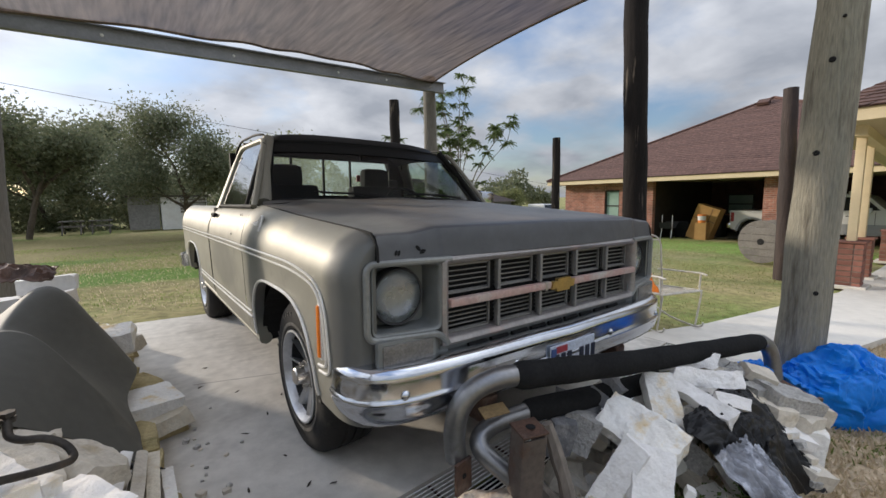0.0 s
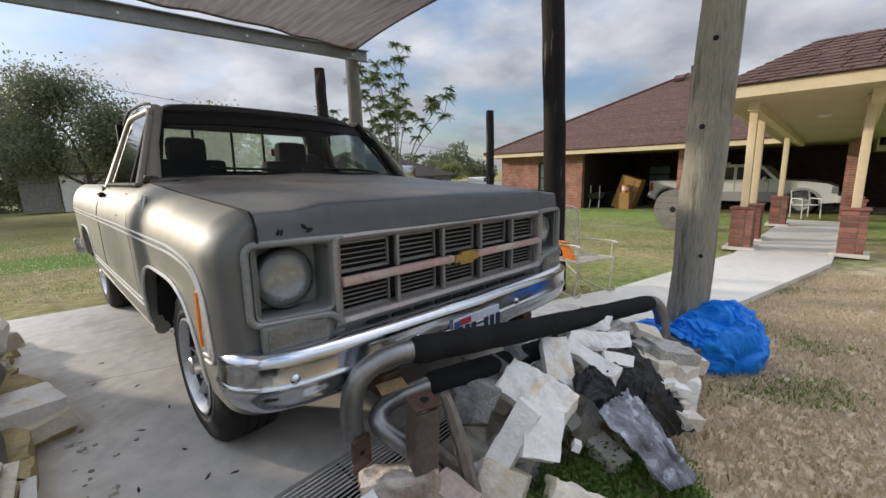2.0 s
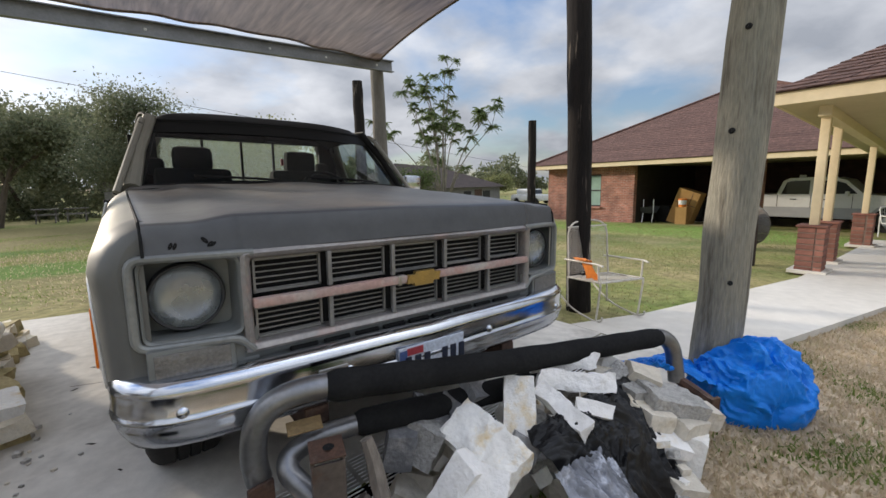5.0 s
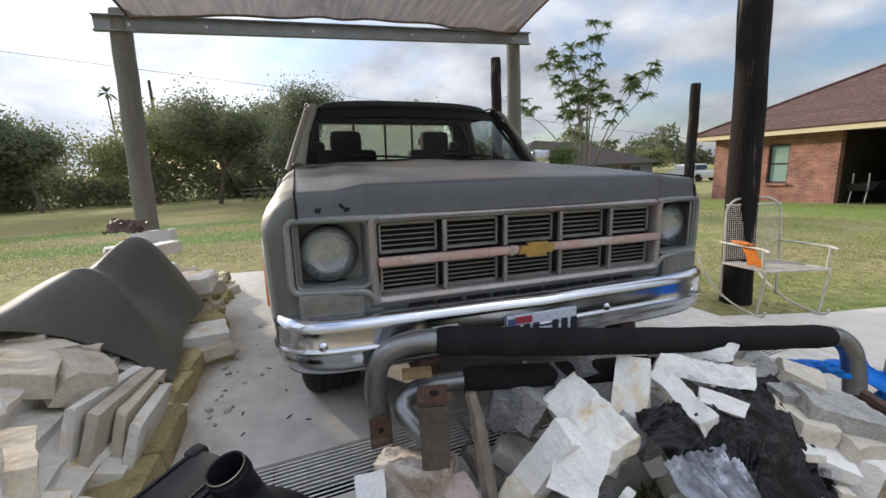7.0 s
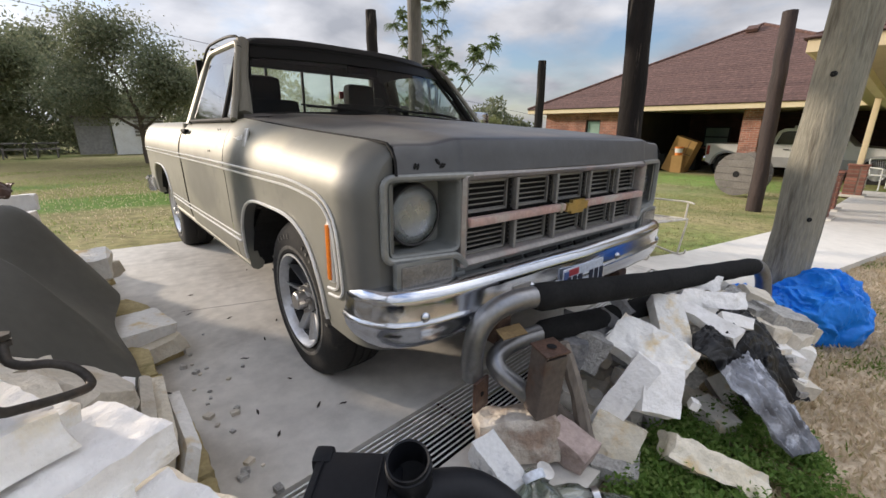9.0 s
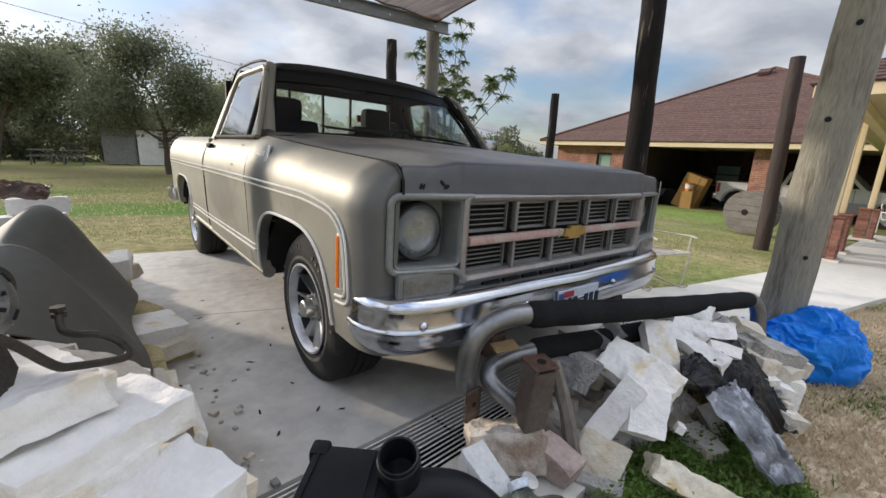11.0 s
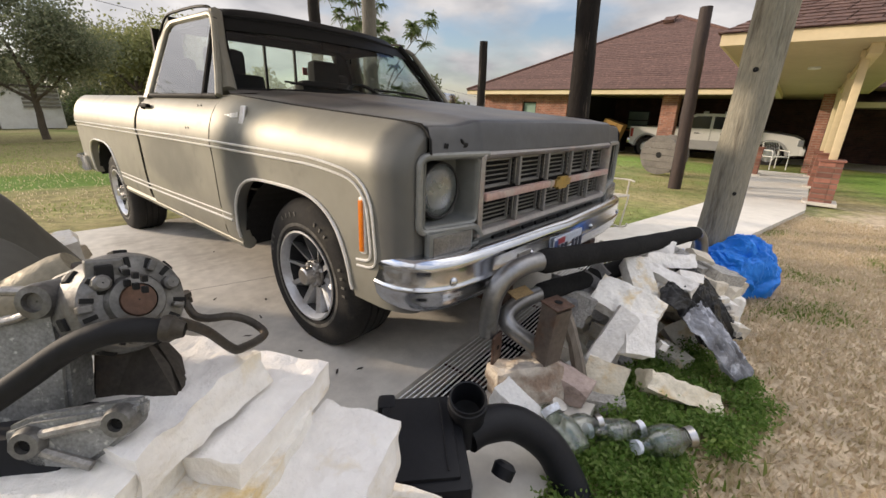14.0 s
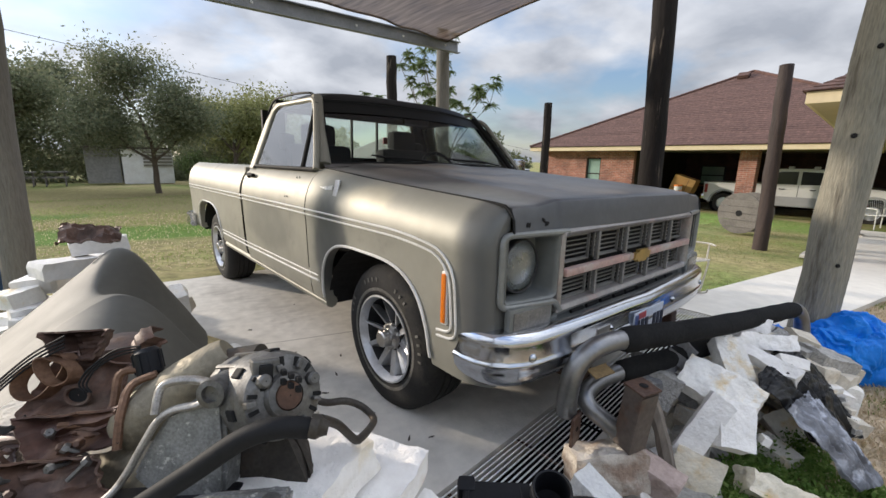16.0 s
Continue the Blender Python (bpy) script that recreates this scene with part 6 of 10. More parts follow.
    k = B(); tube(k, round_path([Q(-0.24, 0.22, 0.38), Q(-0.24, -0.18, 0.36), Q(0.24, -0.18, 0.36), Q(0.24, 0.22, 0.38), Q(-0.24, 0.22, 0.38)], 0.03, 3), 0.011, 6); part("seat_frame", k, M["white_paint"], c, "", smooth=True)


build_house()
build_porch()
parked_pickup()
carport_things()
for q in PIERS:
    pier(q[0], q[1], q[2], ground_z(q[0], q[1]), q[3])


# ---- trees and the distance ----
def leaf_mat(name, c1, c2, c3):
    m = bpy.data.materials.new(name)
    m.use_nodes = True
    n, l = m.node_tree.nodes, m.node_tree.links
    n.clear()
    out = n.new("ShaderNodeOutputMaterial"); df = n.new("ShaderNodeBsdfPrincipled"); tl = n.new("ShaderNodeBsdfTranslucent"); mx = n.new("ShaderNodeMixShader")
    df.inputs["Roughness"].default_value = 0.6; df.inputs["Specular IOR Level"].default_value = 0.25
    g = n.new("ShaderNodeNewGeometry"); rp = n.new("ShaderNodeValToRGB")
    e = rp.color_ramp.elements
    e[0].color, e[1].color = (*c1, 1), (*c3, 1)
    k = e.new(0.5); k.color = (*c2, 1)
    l.new(g.outputs["Random Per Island"], rp.inputs[0]); l.new(rp.outputs[0], df.inputs["Base Color"]); l.new(rp.outputs[0], tl.inputs["Color"])
    mx.inputs[0].default_value = 0.55
    l.new(df.outputs[0], mx.inputs[1]); l.new(tl.outputs[0], mx.inputs[2]); l.new(mx.outputs[0], out.inputs["Surface"])
    return m


M["leaf_dark"] = leaf_mat("dark_leaves", (0.12, 0.14, 0.085), (0.17, 0.19, 0.11), (0.235, 0.24, 0.15))
M["leaf_olive"] = leaf_mat("olive_leaves", (0.15, 0.17, 0.07), (0.21, 0.225, 0.095), (0.29, 0.29, 0.13))
M["leaf_feather"] = leaf_mat("feathery_leaves", (0.085, 0.125, 0.045), (0.13, 0.175, 0.065), (0.20, 0.24, 0.10))
M["weed"] = leaf_mat("weed_leaves", (0.10, 0.19, 0.04), (0.16, 0.27, 0.06), (0.28, 0.37, 0.12))
M["grass_mix"] = leaf_mat("grass_blades", (0.53, 0.425, 0.295), (0.65, 0.535, 0.385), (0.42, 0.35, 0.20))
M["grass_lawn"] = leaf_mat("lawn_blades", (0.22, 0.25, 0.08), (0.33, 0.31, 0.13), (0.40, 0.35, 0.19))
M["grass_green"] = leaf_mat("green_blades", (0.12, 0.185, 0.035), (0.19, 0.255, 0.06), (0.29, 0.30, 0.12))


def leaf_cards(centres, size, rng, up=0.3):
    """Small crossed leaves, one quad each, turned at random."""
    n = len(centres)
    a = rng.normal(size=(n, 3)); a /= np.linalg.norm(a, axis=1)[:, None]
    b = rng.normal(size=(n, 3)); b -= (b * a).sum(1)[:, None] * a; b /= np.linalg.norm(b, axis=1)[:, None]
    s = size * rng.uniform(0.5, 1.3, (n, 1))
    c = np.asarray(centres)
    q = np.stack([c - a * s, c - b * s * 0.45, c + a * s, c + b * s * 0.45], 1).reshape(-1, 3)
    return q


def cards_mesh(name, q, material):
    me = bpy.data.meshes.new(name)
    n = len(q) // 4
    me.vertices.add(len(q)); me.vertices.foreach_set("co", q.astype(np.float32).ravel())
    me.loops.add(4 * n); me.loops.foreach_set("vertex_index", np.arange(4 * n))
    me.polygons.add(n); me.polygons.foreach_set("loop_start", np.arange(0, 4 * n, 4))
    me.update(calc_edges=True)
    me.materials.append(material)
    return me


def tree(x, y, h, r, seed, leaves, material, label, bark, fork=0.28, leaf=0.12, stems=1, low=0.25, name="tree", trunk_r=0.13, z0=None):
    rnd = random.Random(seed)
    rng = np.random.default_rng(seed)
    z0 = ground_z(x, y) - 0.05 if z0 is None else z0
    root = thing(name, label, "tree", (x, y, z0))
    tb = B()
    tips = []

    def limb(p, d, length, rad, depth):
        n = 5
        path, q = [p.copy()], p.copy()
        for i in range(n):
            d = (d + Vector((rnd.uniform(-.22, .22), rnd.uniform(-.22, .22), rnd.uniform(-.05, .15)))).normalized()
            q = q + d * length / n
            path.append(q.copy())
        tube(tb, path, [rad * (1 - 0.55 * i / n) for i in range(n + 1)], 6 if depth else 9, False)
        if depth >= 2:
            tips.append((path[2], length))
        if depth >= 3 or length < 0.35:
            tips.append((q, length)); tips.append((path[3], length))
            return
        for i in range(rnd.choice((3, 3, 4))):
            a = rnd.uniform(0, 2 * math.pi)
            side = d.orthogonal().normalized()
            side.rotate(Matrix.Rotation(a, 3, d))
            nd = (d * rnd.uniform(0.4, 0.9) + side * rnd.uniform(0.5, 0.95) + Vector((0, 0, 0.12))).normalized()
            limb(path[rnd.choice((3, 4, 5))], nd, length * rnd.uniform(0.58, 0.8), rad * 0.5, depth + 1)

    for s in range(stems):
        d = Vector((rnd.uniform(-.12, .12) + (0.35 * math.cos(s * 2.4) if stems > 1 else 0), rnd.uniform(-.12, .12) + (0.35 * math.sin(s * 2.4) if stems > 1 else 0), 1)).normalized()
        limb(Vector((x, y, z0)), d, h * (fork + 0.12 * rnd.random()), trunk_r / (1 + 0.3 * (stems - 1)), 0)
    T = np.array([t[0] for t in tips]); ln = np.array([t[1] for t in tips])
    # bring the crown to the wanted spread
    c = T.mean(0)
    for v in tb.verts:
        f = min(1, max(0, (v.co.z - z0) / (h * 0.5)))
        v.co.z = z0 + (v.co.z - z0) * h * 0.93 / (T[:, 2].max() - z0)
        v.co.x = x + (v.co.x - x) * (1 + (r / max(0.3, np.abs(T[:, 0] - x).max()) - 1) * f); v.co.y = y + (v.co.y - y) * (1 + (r / max(0.3, np.abs(T[:, 1] - y).max()) - 1) * f)
    f = np.clip((T[:, 2] - z0) / (h * 0.5), 0, 1)
    sx, sy = r / max(0.3, np.abs(T[:, 0] - x).max()), r / max(0.3, np.abs(T[:, 1] - y).max())
    Tz = T[:, 2].max() - z0
    T = np.stack([x + (T[:, 0] - x) * (1 + (sx - 1) * f), y + (T[:, 1] - y) * (1 + (sy - 1) * f), z0 + (T[:, 2] - z0) * h * 0.93 / Tz], 1)
    part("trunk", tb, bark, root, "", smooth=True)
    pick = rng.integers(0, len(T), leaves)
    spread = (0.095 * r + 0.12) * np.ones(leaves)
    cen = T[pick] + rng.normal(size=(leaves, 3)) * spread[:, None] * np.array([1.15, 1.15, 0.85])
    # sparse outer sprays
    k = leaves // 14
    cen[:k] = T[pick[:k]] + rng.normal(size=(k, 3)) * spread[:k, None] * 1.25
    cen[:, 2] = np.maximum(cen[:, 2], z0 + h * low)
    ob = new("crown", cards_mesh("crown", leaf_cards(cen, leaf, rng), material))
    ob.parent = root; ob.matrix_parent_inverse = root.matrix_basis.inverted()
    return root


def feather_tree(x, y, h, seed):
    """A slender many-stemmed tree with long feathered leaves at its tips."""
    rnd = random.Random(seed); rng = np.random.default_rng(seed)
    z0 = ground_z(x, y) - 0.05
    root = thing("tree", "slender many-stemmed tree with feathery green leaves", "tree", (x, y, z0))
    tb = B()
    quads = []
    for s in range(12):
        a = s * 2.4 + rnd.uniform(-.3, .3)
        spread = (0.5, 1.4, 4.8, 2.6, 3.6, 0.9, 6.2, 2.0, 4.2, 1.2, 5.2, 3.0)[s] * 0.8
        hh = h * rnd.uniform(0.66, 0.98) * (1 - 0.08 * spread)
        tip = Vector((x + spread * math.cos(a), y + spread * math.sin(a), z0 + hh))
        mid = Vector((x + spread * 0.42 * math.cos(a), y + spread * 0.42 * math.sin(a), z0 + hh * 0.6))
        path = spline([Vector((x + 0.12 * math.cos(a), y + 0.12 * math.sin(a), z0)), mid, tip], 6)
        tube(tb, path, [0.06 * (1 - 0.8 * i / (len(path) - 1)) for i in range(len(path))], 6, False)
        ends = [(tip, 1.0)]
        for q in range(6):
            p = path[rnd.randrange(len(path) // 2 - 1, len(path))]
            aa = rnd.uniform(0, 6.28)
            e = p + Vector((math.cos(aa) * rnd.uniform(0.3, 1.0), math.sin(aa) * rnd.uniform(0.3, 1.0), rnd.uniform(0.3, 1.3)))
            tube(tb, spline([p, p.lerp(e, 0.5) + Vector((0, 0, 0.1)), e], 3), [0.022, 0.02, 0.017, 0.014, 0.011, 0.009, 0.007], 5, False)
            ends.append((e, 0.8))
        for e, k in ends:
            for f in range(26):
                aa = rnd.uniform(0, 6.28)
                L = rnd.uniform(0.28, 0.66) * k
                d = Vector((math.cos(aa), math.sin(aa), rnd.uniform(-0.5, 0.8)))
                prev = e.copy()
                for i in range(12):
                    t = (i + 1) / 12
                    p = e + d * L * t + Vector((0, 0, -0.5 * t * t * L))
                    side = d.cross(Vector((0, 0, 1))).normalized()
                    fw = (p - prev).normalized()
                    w = 0.085 * math.sin(math.pi * (0.15 + 0.8 * t)) * k
                    for sg in (-1, 1):
                        b = p + side * sg * w + Vector((0, 0, -0.06))
                        quads += [prev, prev.lerp(p, 0.55), b + fw * 0.025, b - fw * 0.01]
                    prev = p
    part("trunk", tb, M["bark_pale"], root, "pale thin stems", smooth=True)
    ob = new("crown", cards_mesh("crown", np.array([tuple(v) for v in quads]), M["leaf_feather"]))
    ob.parent = root; ob.matrix_parent_inverse = root.matrix_basis.inverted()


def palm(x, y, h):
    z0 = ground_z(x, y)
    root = thing("palm_tree", "tall thin palm far behind the field", "palm tree", (x, y, z0))
    k = B(); tube(k, [(x, y, z0), (x + 0.3, y, z0 + h * 0.5), (x + 0.2, y, z0 + h)], [0.16, 0.11, 0.09], 8); part("trunk", k, M["bark"], root, "", smooth=True)
    rnd = random.Random(2)
    q = []
    for i in range(26):
        a, e = rnd.uniform(0, 6.28), rnd.uniform(-0.6, 1.1)
        d = Vector((math.cos(a) * math.cos(e), math.sin(a) * math.cos(e), math.sin(e)))
        s = Vector((-math.sin(a), math.cos(a), 0))
        c = Vector((x + 0.2, y, z0 + h))
        q += [c, c + d * 0.7 + s * 0.16, c + d * 1.25 + Vector((0, 0, -0.3)), c + d * 0.7 - s * 0.16]
    ob = new("crown", cards_mesh("crown", np.array([tuple(v) for v in q]), M["leaf_dark"])); ob.parent = root; ob.matrix_parent_inverse = root.matrix_basis.inverted()


def build_distance():
    tree(0.60, 19.9, 5.75, 2.7, 21, 34000, M["leaf_dark"], "broad dark-leaved tree on the lawn", M["bark"], 0.30, 0.065, low=0.27)
    tree(-5.6, 27.0, 6.4, 3.8, 22, 18000, M["leaf_dark"], "dark-leaved tree at the field's edge", M["bark"], 0.22, 0.10, low=0.08)
    tree(-10.5, 33.0, 7.0, 4.5, 23, 18000, M["leaf_olive"], "pale olive-leaved tree at the field's edge", M["bark"], 0.22, 0.12, low=0.08)
    tree(5.6, 27.5, 6.2, 4.0, 24, 20000, M["leaf_olive"], "olive-leaved tree behind the pickup", M["bark"], 0.28, 0.11, low=0.1)
    tree(-16.5, 31.0, 6.6, 4.4, 25, 18000, M["leaf_dark"], "dense dark tree at the field's edge", M["bark"], 0.25, 0.14, low=0.06)
    tree(-22.5, 34.0, 6.6, 5.0, 26, 18000, M["leaf_dark"], "dense dark tree at the field's edge", M["bark"], 0.25, 0.15, low=0.04)
    tree(-6.0, 37.0, 7.6, 4.6, 27, 16000, M["leaf_olive"], "olive-leaved tree in the hedge row", M["bark"], 0.26, 0.13, low=0.1)
    tree(-1.5, 38.0, 8.0, 4.6, 28, 16000, M["leaf_dark"], "dark-leaved tree in the hedge row", M["bark"], 0.26, 0.13, low=0.1)
    tree(9.0, 36.0, 6.5, 4.2, 29, 8000, M["leaf_olive"], "olive-leaved tree in the hedge row", M["bark"], 0.26, 0.13, low=0.1)
    tree(-30.0, 36.0, 7.0, 5.5, 30, 8000, M["leaf_dark"], "dense dark tree at the field's edge", M["bark"], 0.25, 0.16, low=0.04)
    tree(28.0, 33.0, 2.6, 2.2, 31, 3000, M["leaf_olive"], "low olive bush beside the grey house", M["bark"], 0.3, 0.12, low=0.05, name="bush")
    tree(33.0, 31.0, 3.4, 1.6, 32, 2500, M["leaf_olive"], "low bush near the brick house", M["bark"], 0.3, 0.12, low=0.1, name="bush")
    tree(3.2, 27.0, 1.9, 1.3, 33, 2600, M["leaf_feather"], "bright green shrub beside the shed", M["bark"], 0.3, 0.08, low=0.03, name="shrub")
    feather_tree(16.4, 20.0, 10.2, 40)
    tree(14.2, 20.6, 3.2, 1.7, 41, 5000, M["leaf_feather"], "leafy bush at the foot of the slender tree", M["bark"], 0.3, 0.07, low=0.1, name="bush")
    palm(-22.3, 62, 12.6)
    # undergrowth that closes the gaps between the trunks
    rng = np.random.default_rng(9)
    n = 60000
    X = rng.uniform(-40, 12, n); Y = 35 + 5 * rng.random(n) + 1.2 * np.sin(X * 0.7)
    H = 3.4 + 1.1 * np.sin(X * 0.55 + 2) + 0.8 * np.sin(X * 1.3) + 0.5 * np.sin(X * 2.7 + 1) + 0.5 * rng.normal(size=n)
    Z = -0.62 + H * rng.random(n) ** 0.8
    ob = new("undergrowth", cards_mesh("undergrowth", leaf_cards(np.stack([X, Y, Z], 1), 0.15, rng), M["leaf_dark"]))
    tagged(ob, "dense dark undergrowth between the far trees", "bushes", kind="stuff")
    # far wood: one ragged belt of foliage
    rng = np.random.default_rng(5)
    n = 26000
    X = rng.uniform(-75, 75, n); Y = 52 + 5 * rng.random(n) + np.abs(X) * 0.05
    H = 4.3 + 1.8 * np.sin(X * 0.33) + 1.3 * np.sin(X * 0.9 + 1) + 0.7 * np.sin(X * 2.1)
    Z = -0.7 + H * np.sqrt(rng.random(n))
    ob = new("far_wood", cards_mesh("far_wood", leaf_cards(np.stack([X, Y, Z], 1), 0.42, rng), M["leaf_dark"]))
    tagged(ob, "dark distant belt of trees behind the field", "trees", kind="stuff")
    # shed with a slatted front, and clutter beside it
    z = ground_z(1.2, 30.5)
    s = thing("shed", "small white shed with grey side at the field's edge", "shed", (1.3, 31, z))
    k = B(); box(k, (1.45, 31.0, z + 1.05), (2.6, 1.6, 2.1)); part("wall", k, M["white_paint"], s)
    k = B(); box(k, (-0.75, 31.2, z + 1.1), (1.6, 1.4, 2.1)); part("side_room", k, M["grey_wall"], s, "grey lean-to room")
    k = B(); box(k, (0.6, 31.0, z + 2.16), (4.5, 2.0, 0.10)); part("roof", k, M["grey_roof"], s)
    for i in range(5):
        k = B(); box(k, (1.95, 30.14, z + 1.12 + 0.2 * i), (1.5, 0.05, 0.12)); part("slat", k, M["bark_pale"], s, "weathered slat")
    for x0 in (-4.2, -2.9):
        zt = ground_z(x0, 30)
        t = thing("picnic_table", "weathered grey picnic table near the shed", "table", (x0, 30, zt), "picnic tables")
        k = B(); box(k, (x0, 30, zt + 0.74), (1.1, 0.7, 0.05)); part("tabletop", k, M["spool_wood"], t)
        for dy in (-0.6, 0.6):
            k = B(); box(k, (x0, 30 + dy, zt + 0.44), (1.1, 0.25, 0.05)); part("bench", k, M["spool_wood"], t)
        for dx in (-0.4, 0.4):
            k = B(); tube(k, [(x0 + dx, 29.3, zt), (x0 + dx, 30.2, zt + 0.74)], 0.04, 6); tube(k, [(x0 + dx, 30.7, zt), (x0 + dx, 29.8, zt + 0.74)], 0.04, 6); part("trestle", k, M["spool_wood"], t)
    # grey neighbour house
    zg = ground_z(24, 30)
    hh = thing("neighbour_house", "low grey house with dark roof behind the lawn", "house", (24, 30, zg))
    k = B(); box(k, (24.5, 33.5, (zg + 0.85) / 2), (15.5, 7, 0.85 - zg)); part("wall", k, M["grey_wall"], hh)
    k = B()
    v = [k.verts.new(p) for p in ((16.2, 29.4, 0.82), (32.8, 29.4, 0.82), (32.8, 37.6, 0.82), (16.2, 37.6, 0.82), (21.0, 33.4, 3.35), (26.5, 33.4, 3.0))]
    for f in ((0, 1, 5, 4), (1, 2, 5), (2, 3, 4, 5), (3, 0, 4), (3, 2, 1, 0)):
        k.faces.new([v[i] for i in f])
    part("roof", k, M["grey_roof"], hh, "dark hipped roof")
    for x0 in (18.3, 22.5, 27.5, 30.2):
        k = B(); box(k, (x0, 29.98, -0.05), (1.0, 0.06, 0.95)); part("window", k, M["car_dark"], hh, "dark window")
    for x0 in (19.8, 29.0):
        k = B(); box(k, (x0, 29.97, -0.28), (1.0, 0.06, 1.7)); part("door", k, M["rust"], hh, "brown door")
    # far white van by the bush
    zc = ground_z(33, 26)
    c = thing("far_car", "white car parked far off on the grass", "car", (33.4, 26.5, zc))
    k = B(); box(k, (33.4, 26.5, zc + 0.62), (1.8, 4.2, 0.62), None, 0.12); box(k, (33.4, 26.8, zc + 1.2), (1.6, 2.2, 0.62), None, 0.15); part("body", k, M["car_white"], c, "", smooth=True)
    k = B(); box(k, (33.4, 25.68, zc + 1.22), (1.35, 0.06, 0.4), Matrix.Rotation(radians(-15), 4, "X")); part("windshield", k, M["car_glass"], c)
    for dx in (-0.8, 0.8):
        for dy in (-1.3, 1.3):
            k = B(); tube(k, [(33.4 + dx - 0.1, 26.5 + dy, zc + 0.32), (33.4 + dx + 0.1, 26.5 + dy, zc + 0.32)], 0.32, 14); part("wheel", k, M["rubber"], c)
    # overhead wires and their distant pole
    for a, b, sag, r in (((-110, 48, 23.6), (70, 48, 2.6), 0.5, 0.022),):
        k = B()
        a, b = Vector(a), Vector(b)
        tube(k, [a.lerp(b, i / 24) + Vector((0, 0, -4 * sag * (i / 24) * (1 - i / 24))) for i in range(25)], r, 5)
        for e in (a, b):
            pole("utility_pole", e.x, e.y, e.z - ground_z(e.x, e.y) + 0.3, 0.14, (0, 0), M["bark"], "distant timber power pole", seed=32)
        solo("overhead_wire", k, M["black"], "black overhead power wire", "wire", "overhead wires")
    pole("utility_pole", -12.5, 43.0, 10.5, 0.14, (0, 0), M["bark"], "distant timber power pole", seed=31)


build_distance()


# ---- grass ----
def blades(name, n, region, h, material, seed, label, patch=None):
    rng = np.random.default_rng(seed)
    x0, x1, y0, y1 = region
    X, Y = rng.uniform(x0, x1, n), rng.uniform(y0, y1, n)
    keep = np.ones(n, bool)
    edge = np.interp(X, [-2.3, -0.80, -0.38, 0.75, 2.05], [-1.33, -1.27, -1.23, -1.10, -1.15])
    keep &= ~((X > -2.4) & (X < 2.1) & (Y > edge - 0.02) & (Y < 3.22))
    wy0 = np.interp(X, [2.05, 3.0, 6.2, 13.6], [-1.16, -1.30, -1.87, -1.98]); wy1 = np.interp(X, [2.05, 2.9, 6.2, 13.6], [-0.05, -0.29, -0.76, -0.72])
    keep &= ~((X > 2.0) & (Y > wy0 - 0.01) & (Y < wy1 + 0.01))
    # thin out towards the edges of the patch
    fade = np.minimum.reduce([X - x0, x1 - X, Y - y0]) / 0.9
    keep &= rng.random(n) < np.clip(fade + (0.6 if x1 - x0 < 1.2 else 0.0), 0.0, 1.0)
    if patch is not None:
        v = np.array([noise.noise(Vector((float(a) * patch[0], float(b) * patch[0], patch[2]))) for a, b in zip(X, Y)])
        keep &= (v + rng.normal(size=n) * 0.12) > patch[1]
    X, Y = X[keep], Y[keep]
    n = len(X)
    Z = ground_zs(X, Y) - 0.062
    Z = Z + 0.007 + np.array([0.03 * noise.noise(Vector((float(a) * 0.35, float(b) * 0.35, 3))) for a, b in zip(X, Y)])
    hh = h * rng.uniform(0.4, 1.25, n)
    a = rng.uniform(0, 6.28, n); lean = rng.uniform(0.2, 1.3, n) * hh
    w = 0.0035 + 0.003 * rng.random(n)
    dx, dy = np.cos(a), np.sin(a)
    b1 = np.stack([X - dy * w, Y + dx * w, Z], 1); b2 = np.stack([X + dy * w, Y - dx * w, Z], 1)
    m2 = np.stack([X + dx * lean * 0.45 + dy * w * 0.8, Y + dy * lean * 0.45 - dx * w * 0.8, Z + hh * 0.62], 1)
    tp = np.stack([X + dx * lean, Y + dy * lean, Z + hh], 1)
    q = np.stack([b1, b2, m2, tp], 1).reshape(-1, 3)
    ob = new(name, cards_mesh(name, q, material))
    return tagged(ob, label, "grass", kind="stuff")


blades("dry_grass", 80000, (-1.6, 6.0, -4.0, -1.08), 0.03, M["grass_mix"], 1, "short matted dry lawn grass beside the walkway")
blades("green_grass", 60000, (0.0, 5.0, -3.6, -1.15), 0.028, M["grass_green"], 2, "green grass tufts in the dry lawn", (1.3, 0.36, 4.0))
blades("green_weeds", 9000, (-1.05, 0.46, -1.80, -1.18), 0.045, M["grass_green"], 3, "lush green weeds beside the rubble", (3.0, -0.22, 1.0))


